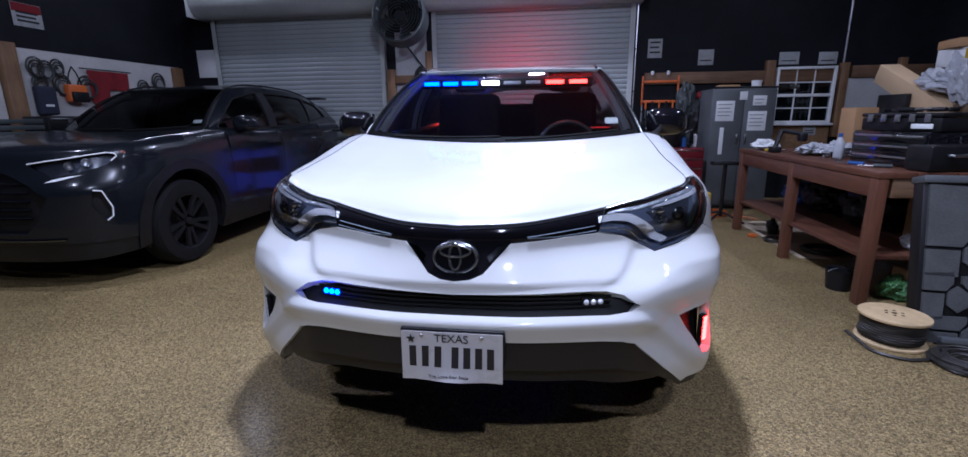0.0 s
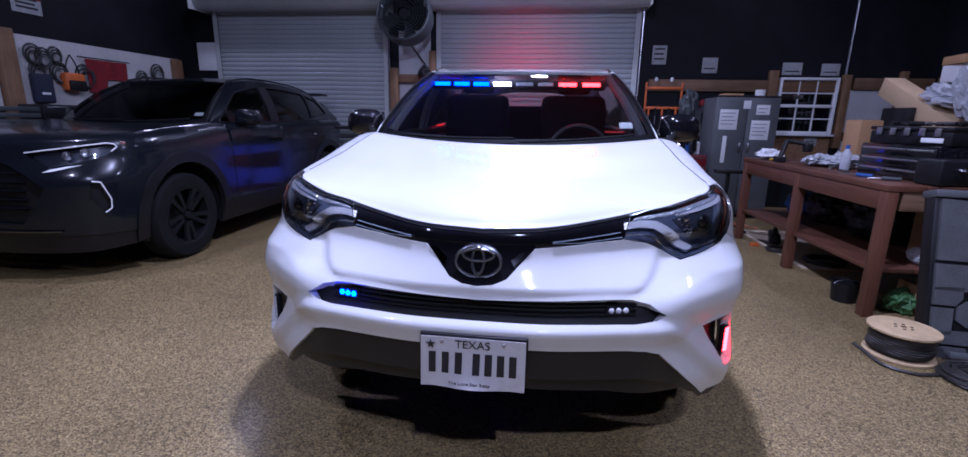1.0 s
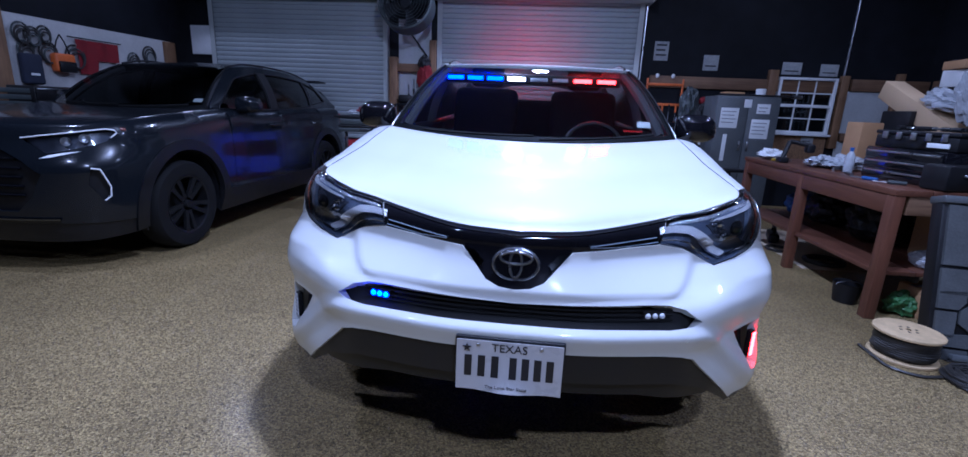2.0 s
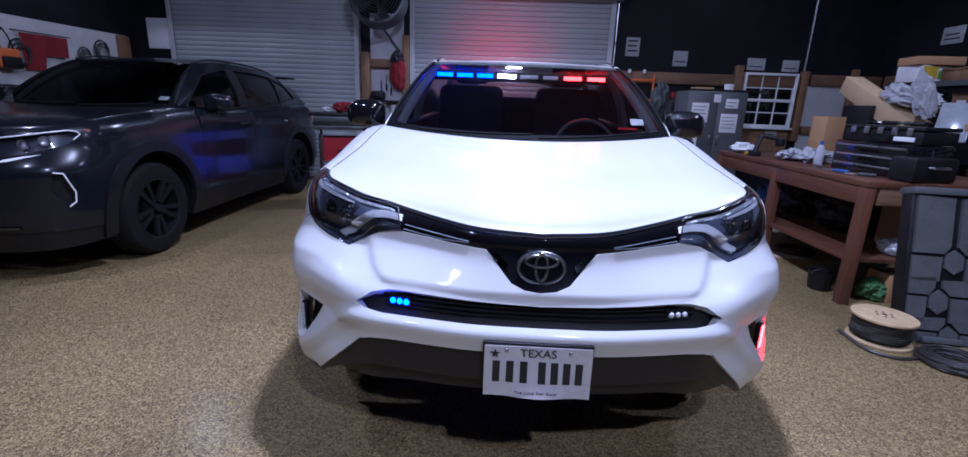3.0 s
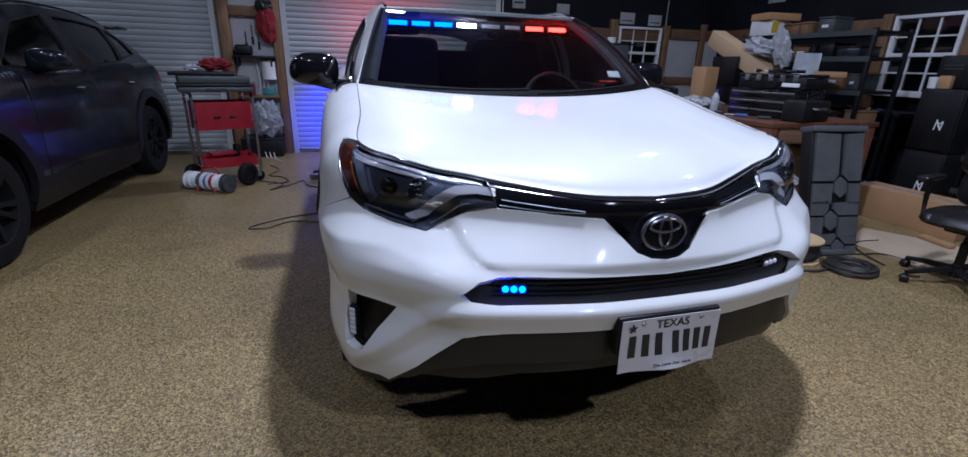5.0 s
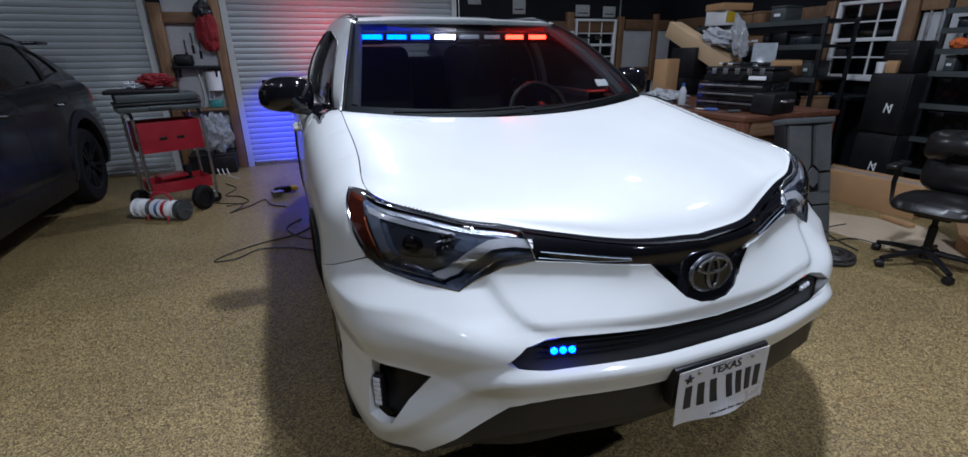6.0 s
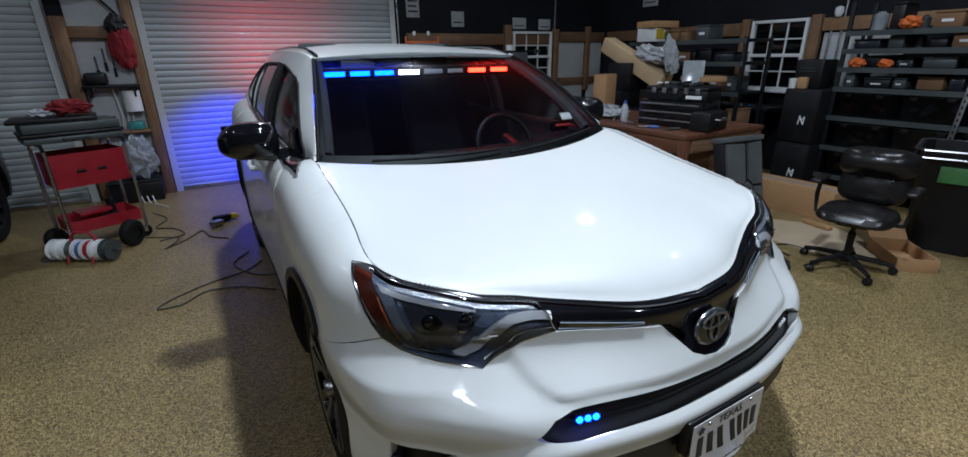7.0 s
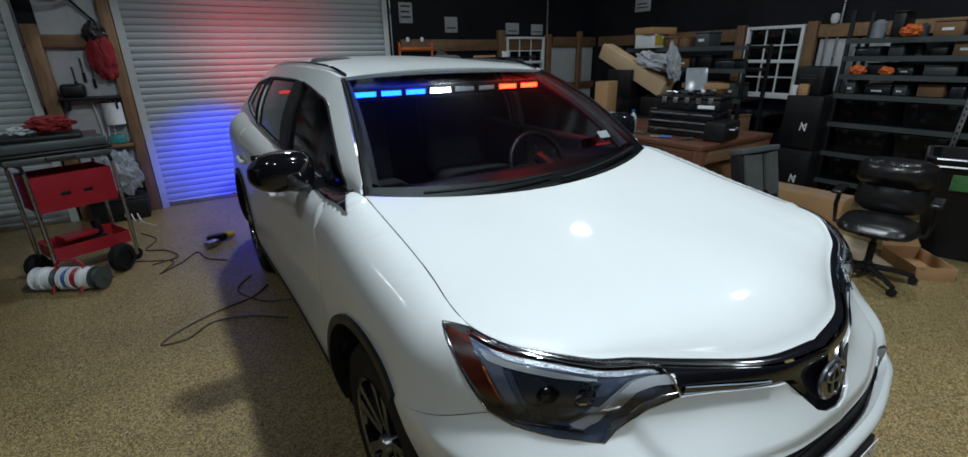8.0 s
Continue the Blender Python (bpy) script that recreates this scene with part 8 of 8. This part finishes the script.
def right_corner():
    # rack behind the bench
    A = pose(5.0, 5.56, 0, 0, 0, -90)
    rack(A, 1.66, 0.5, 1.66, (0.15, 0.62, 1.08, 1.40, 1.64), "dark steel shelf rack behind the bench", M_DARKMETAL)
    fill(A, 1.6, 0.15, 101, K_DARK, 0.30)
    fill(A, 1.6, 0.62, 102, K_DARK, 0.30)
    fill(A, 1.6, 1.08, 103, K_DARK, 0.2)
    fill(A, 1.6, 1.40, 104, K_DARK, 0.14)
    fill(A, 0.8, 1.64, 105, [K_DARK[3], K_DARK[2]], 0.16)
    lk = pose(4.82, 6.05, 1.642, 0, 0, 8)
    k = thing("product_box", "white and yellow printed carton on the rack", "box", lk)
    part("carton", box(B(), -0.16, -0.14, 0, 0.16, 0.14, 0.16, 0.005), M_PAPER, k)
    part("print", box(B(), -0.162, -0.1415, 0.03, 0.0, -0.1402, 0.15), M_YELLOW, k, "yellow printed panel")
    part("print", box(B(), 0.01, -0.1415, 0.03, 0.07, -0.1402, 0.11), M_LIME, k, "green printed panel")
    carton(pose(4.84, 6.02, 1.805, 0, 0, -6), 0.42, 0.30, 0.075, "flat pale carton on top of the stack")
    carton(pose(4.55, 5.05, 1.20, 0, 0, -20), 0.30, 0.42, 0.05, "flat pale carton lying across the boxes")
    k = thing("clear_organiser", "clear plastic organiser leaning on the boxes", "organiser", pose(4.28, 4.98, 1.10, -20, 0, -50))
    part("case", box(B(), -0.11, -0.02, 0, 0.11, 0.02, 0.34, 0.008), M_CLEAR, k)
    # black cabinets with white marks
    for z, h in ((0.0, 0.562), (0.566, 0.562)):
        c = thing("black_cabinet", "matt black steel cabinet with a small white emblem", "cabinet", pose(5.35, 4.23, z, 0, 0, -90))
        part("body", box(B(), -0.18, -0.26, 0, 0.18, 0.26, h, 0.01), M_BLACK, c)
        part("door", box(B(), -0.17, -0.278, 0.02, 0.17, -0.262, h - 0.02, 0.006), M_BLACK, c)
        bm = B()
        for a, b2 in (((-0.028, 0.07), (-0.018, 0.16)), ((0.022, 0.07), (-0.018, 0.15)), ((0.022, 0.07), (0.03, 0.15)), ((-0.005, 0.11), (0.03, 0.15))):
            tube(bm, [(a[0] + 0.05, -0.281, h * 0.24 + a[1]), (b2[0] + 0.05, -0.281, h * 0.24 + b2[1])], 0.006, 5)
        part("emblem", bm, M_PAPER, c, "small white abstract emblem")
    k = thing("equipment_case", "black case on top of the black cabinet", "case", pose(5.36, 4.28, 1.13, 0, 0, -90))
    part("case", box(B(), -0.14, -0.15, 0, 0.14, 0.15, 0.29, 0.02), M_BLACK, k)
    for z in (0.17, 0.20):
        part("stripe", box(B(), -0.09, -0.1525, z, 0.07, -0.1503, z + 0.008), M_LOCKER, k)
    k = thing("mug", "white tub on top of the black cabinet", "tub", pose(5.16, 4.385, 1.13))
    part("tub", lathe(B(), [(0, 0), (0.035, 0), (0.04, 0.10), (0.036, 0.10), (0.03, 0.01)], 20), M_PAPER, k)
    carton(pose(5.17, 4.29, 1.13, 0, 0, 10), 0.07, 0.09, 0.11, "little brown carton on the cabinet", False)
    # low bench under the window
    k = thing("side_table", "dark narrow table under the side window", "table", pose(5.70, 5.30, 0))
    part("top", box(B(), -0.30, -0.55, 0.82, 0.30, 0.55, 0.86, 0.006), M_DARKMETAL, k)
    for x in (-0.27, 0.27):
        for y in (-0.5, 0.5):
            part("leg", box(B(), x - 0.02, y - 0.02, 0, x + 0.02, y + 0.02, 0.82), M_DARKMETAL, k)
    for i in range(4):
        j = thing("small_tool", "small bright tool on the side table", "tool", pose(5.50, 5.02 + 0.12 * i, 0.861, 0, 0, 30 * i))
        part("handle", tube(B(), [(-0.06, 0, 0.015), (0.01, 0, 0.015)], 0.014, 8), (M_BLUE, M_PAPER, M_STEEL, M_PAPER)[i], j)
        part("tip", tube(B(), [(0.01, 0, 0.015), (0.07, 0, 0.015)], 0.007, 6), M_STEEL, j)
    # electrical box, conduit and pale insulation between the studs
    e = thing("electrical_panel", "grey steel electrical panel on the side wall", "electrical panel", pose(6.042, 4.475, 1.08, 0, 0, -90))
    part("body", box(B(), -0.125, -0.10, 0, 0.125, 0, 0.32, 0.006), M_LOCKER, e)
    part("door", box(B(), -0.115, -0.112, 0.012, 0.115, -0.101, 0.308, 0.004), M_LOCKER, e)
    part("latch", box(B(), 0.085, -0.119, 0.14, 0.10, -0.1125, 0.18, 0.002), M_STEEL, e)
    for y in (4.42, 4.53):
        tagged(part("conduit", tube(B(), [(6.02, y, 1.40), (6.02, y, 1.72 if y > 4.5 else 2.2)], 0.013, 8), M_STEEL), "grey steel conduit above the electrical panel", "conduit")
    for y0, y1 in ((4.22, 4.60), (3.80, 4.18)):
        tagged(part("trim", box(B(), 6.03, y0, 1.10, 6.046, y1, 1.70, 0.004), M_WHITEPANEL), "pale insulation panel between the studs", "wall panel", kind="structure")
    lv = thing("work_light", "small white lamp head on the wooden rail", "lamp", pose(5.98, 4.47, 1.86))
    part("head", lathe(B(), [(0, 0), (0.03, 0.005), (0.045, 0.05), (0.04, 0.10), (0.0, 0.115)], 18), M_PAPER, lv)
    # bin shelving
    D = pose(5.55, 3.23, 0, 0, 0, -90)
    rack(D, 1.64, 0.5, 1.95, (0.25, 0.55, 0.86, 1.15, 1.34, 1.515, 1.68), "dark steel shelving packed with bins", M_DARKMETAL)
    for z, h, sd in ((0.25, 0.24, 5), (0.55, 0.24, 6), (0.86, 0.23, 7)):
        rnd = random.Random(sd)
        for i in range(3):
            totes(D @ pose(-0.53 + 0.53 * i + rnd.uniform(-0.015, 0.015), -0.02, z + 0.002, 0, 0, rnd.uniform(-3, 3)), 0.46, 0.38, h, sd * 10 + i)
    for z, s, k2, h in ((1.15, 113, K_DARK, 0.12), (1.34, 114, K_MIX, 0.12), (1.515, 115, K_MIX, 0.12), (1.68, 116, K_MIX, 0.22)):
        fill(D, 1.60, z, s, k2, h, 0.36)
    for y, z, r in ((3.90, 1.342, 0.06), (3.66, 1.342, 0.05), (3.55, 1.682, 0.07)):
        crumple((r, r * 1.2, r * 0.8), 1, int(y * 100), M_ORANGE, "orange_pouch", "crumpled orange pouch on the shelving", "pouch", pose(5.33, y, z), 0.3)
    u = thing("slotted_post", "pale slotted steel post against the shelving", "post", pose(5.26, 3.05, 0, 3, 0, 0))
    part("angle", box(B(), -0.004, -0.02, 0, 0.004, 0.02, 1.45, 0.001), M_STEEL, u)
    part("flange", box(B(), 0.0045, 0.012, 0, 0.04, 0.02, 1.45, 0.001), M_STEEL, u)
    for i in range(26):
        part("slot", box(B(), -0.006, -0.006, 0.06 + i * 0.053, -0.0042, 0.006, 0.085 + i * 0.053), M_BLACK, u)
    D2 = pose(5.55, 1.6, 0, 0, 0, -90)
    rack(D2, 1.30, 0.5, 1.92, (0.30, 0.68, 1.06, 1.33, 1.70), "second dark steel shelf unit along the wall", M_DARKMETAL)
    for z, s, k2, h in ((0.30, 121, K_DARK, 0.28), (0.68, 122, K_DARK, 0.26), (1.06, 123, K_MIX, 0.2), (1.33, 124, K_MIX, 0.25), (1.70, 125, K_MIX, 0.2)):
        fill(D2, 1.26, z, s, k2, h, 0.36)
    # wheeled bin
    t = thing("waste_bin", "large black waste bin with a pale rim and green label", "bin", pose(4.60, 2.70, 0, 0, 0, 14))
    bm = B()
    rings = []
    for z, w, d in ((0.0, 0.22, 0.20), (0.75, 0.29, 0.27), (0.78, 0.31, 0.29), (0.80, 0.31, 0.29), (0.80, 0.285, 0.265), (0.06, 0.20, 0.18)):
        rings.append([Vector((x * w, y * d, z)) for x, y in ((-1, -0.8), (-0.8, -1), (0.8, -1), (1, -0.8), (1, 0.8), (0.8, 1), (-0.8, 1), (-1, 0.8), (-1, -0.8))])
    grid_mesh(bm, rings)
    part("tub", bm, M_BLACK, t)
    for z in (0.74, 0.795):
        part("rim", tube(B(), [(x * 0.315, y * 0.295, z) for x, y in ((-1, -0.8), (-0.8, -1), (0.8, -1), (1, -0.8), (1, 0.8), (0.8, 1), (-0.8, 1), (-1, 0.8))], 0.009, 6, closed=True), M_STEEL, t, "pale rim band")
    part("label", box(B(), -0.292, -0.12, 0.56, -0.272, 0.12, 0.68, 0.002, m=pose(0, 0, 0)), M_GREEN, t, "green label")
    # cartons on the floor
    carton(pose(4.57, 3.88, 0, 0, 0, 91), 0.88, 0.30, 0.27, "long brown cardboard box on the floor beside the cabinets")
    fc = mat("floor_card_sheet", (0.50, 0.40, 0.27), 0.8, 0, 0.1, 3, 0.1, 60)
    tagged(part("flat_floor_sheet", prism(B(), [(3.55, 3.62), (3.58, 3.02), (3.92, 2.80), (4.28, 3.16), (4.33, 3.42), (4.02, 3.86)], 0.001, 0.006, "xy"), fc), "flat torn cardboard sheet under the chair", "cardboard")
    k = thing("foam_strip", "pale foam strip lying on cardboard", "strip", pose(4.22, 3.44, 0.007, 0, 0, 80))
    part("strip", box(B(), -0.13, -0.03, 0, 0.13, 0.03, 0.035, 0.012), M_CARD, k)
    o = thing("open_carton", "open brown cardboard tray with folded flap", "box", pose(3.95, 2.72, 0, 0, 0, -45))
    t_ = 0.006
    w, d, h = 0.26, 0.42, 0.10
    part("base", box(B(), -w / 2, -d / 2, 0, w / 2, d / 2, t_), M_CARD, o)
    for a in ((-w / 2, -d / 2, -w / 2 + t_, d / 2), (w / 2 - t_, -d / 2, w / 2, d / 2), (-w / 2 + t_, -d / 2, w / 2 - t_, -d / 2 + t_), (-w / 2 + t_, d / 2 - t_, w / 2 - t_, d / 2)):
        part("side", box(B(), a[0], a[1], t_, a[2], a[3], h, 0.001), M_CARD, o)
    part("flap", box(B(), -w / 2, 0, 0, w / 2, 0.2, t_, m=pose(0, d / 2, h, 38)), M_CARD, o)
    chair()


def chair():
    c = thing("office_chair", "black leather swivel office chair with padded back", "chair", pose(3.46, 2.88, 0, 0, 0, -80) @ Matrix.Scale(0.92, 4))
    for i in range(5):
        a = 2 * math.pi * i / 5 + 0.4
        d = Vector((math.cos(a), math.sin(a), 0))
        lg = part("base_leg", tube(B(), [d * 0.04 + Vector((0, 0, 0.11)), d * 0.18 + Vector((0, 0, 0.095)), d * 0.31 + Vector((0, 0, 0.07))], 0.024, 8, r_end=0.016), M_BLACK, c)
        part("castor", lathe(B(), [(0, -0.022), (0.026, -0.022), (0.03, -0.012), (0.03, 0.012), (0.026, 0.022), (0, 0.022)], 16, Matrix.Translation(d * 0.31 + Vector((0, 0, 0.03))) @ pose(0, 0, 0, 90, 0, 40 * i)), M_BLACK, lg)
    part("gas_column", lathe(B(), [(0.035, 0.06), (0.035, 0.14), (0.026, 0.15), (0.026, 0.30), (0.018, 0.31), (0.018, 0.38)], 18), M_BLACK, c)
    part("mechanism", box(B(), -0.10, -0.12, 0.37, 0.10, 0.12, 0.41, 0.012), M_BLACK, c)

    def pad(w, d, h, puff, m, name, tuft=0):
        bm = B()
        n = 22
        rows_t, rows_b = [], []
        for i in range(n + 1):
            rt, rb = [], []
            for j in range(n + 1):
                x, y = -1 + 2 * i / n, -1 + 2 * j / n
                e = max(0, 1 - abs(x) ** 4) ** 0.35 * max(0, 1 - abs(y) ** 4) ** 0.35
                wr = (0.010 if tuft == 3 else 0.002) * noise.noise(Vector((x * 8, y * 1.8, tuft))) * max(y, -0.2)
                sx = w / 2 * x * math.sqrt(1 - 0.34 * y ** 4)
                rt.append(Vector((sx, d / 2 * y * math.sqrt(1 - 0.34 * x ** 4), h * e * (1 + puff * (1 - x * x) * (1 - y * y)) + wr * 2)))
                rb.append(Vector((sx, d / 2 * y * math.sqrt(1 - 0.34 * x ** 4), -h * 0.6 * e)))
            rows_t.append(rt)
            rows_b.append(list(reversed(rb)))
        grid_mesh(bm, rows_t)
        grid_mesh(bm, rows_b)
        bmesh.ops.remove_doubles(bm, verts=bm.verts, dist=0.0015)
        return part(name, bm, M_LEATHER, c, m=m)
    pad(0.50, 0.50, 0.065, 0.35, pose(0, 0.0, 0.44), "seat", 1)
    pad(0.45, 0.30, 0.06, 0.6, pose(0, 0.27, 0.63, 80), "lower_back", 2)
    pad(0.50, 0.24, 0.10, 0.9, pose(0, 0.27, 0.81, 78), "upper_back", 3)
    part("back_shell", box(B(), -0.20, 0.0, 0.0, 0.20, 0.025, 0.36, 0.012, m=pose(0, 0.325, 0.50, -9)), M_BLACK, c)
    part("back_bar", tube(B(), [(0, 0.08, 0.39), (0, 0.30, 0.42), (0, 0.34, 0.60)], 0.02, 8), M_BLACK, c)
    for s in (-1, 1):
        a = part("armrest", box(B(), s * 0.29 - 0.035, -0.13, 0.67, s * 0.29 + 0.035, 0.14, 0.70, 0.012, seg=3), M_LEATHER, c)
        part("arm_bracket", tube(B(), [(s * 0.10, 0.02, 0.40), (s * 0.28, 0.02, 0.42), (s * 0.30, 0.04, 0.55), (s * 0.29, 0.03, 0.67)], 0.016, 8), M_BLACK, a)


right_corner()
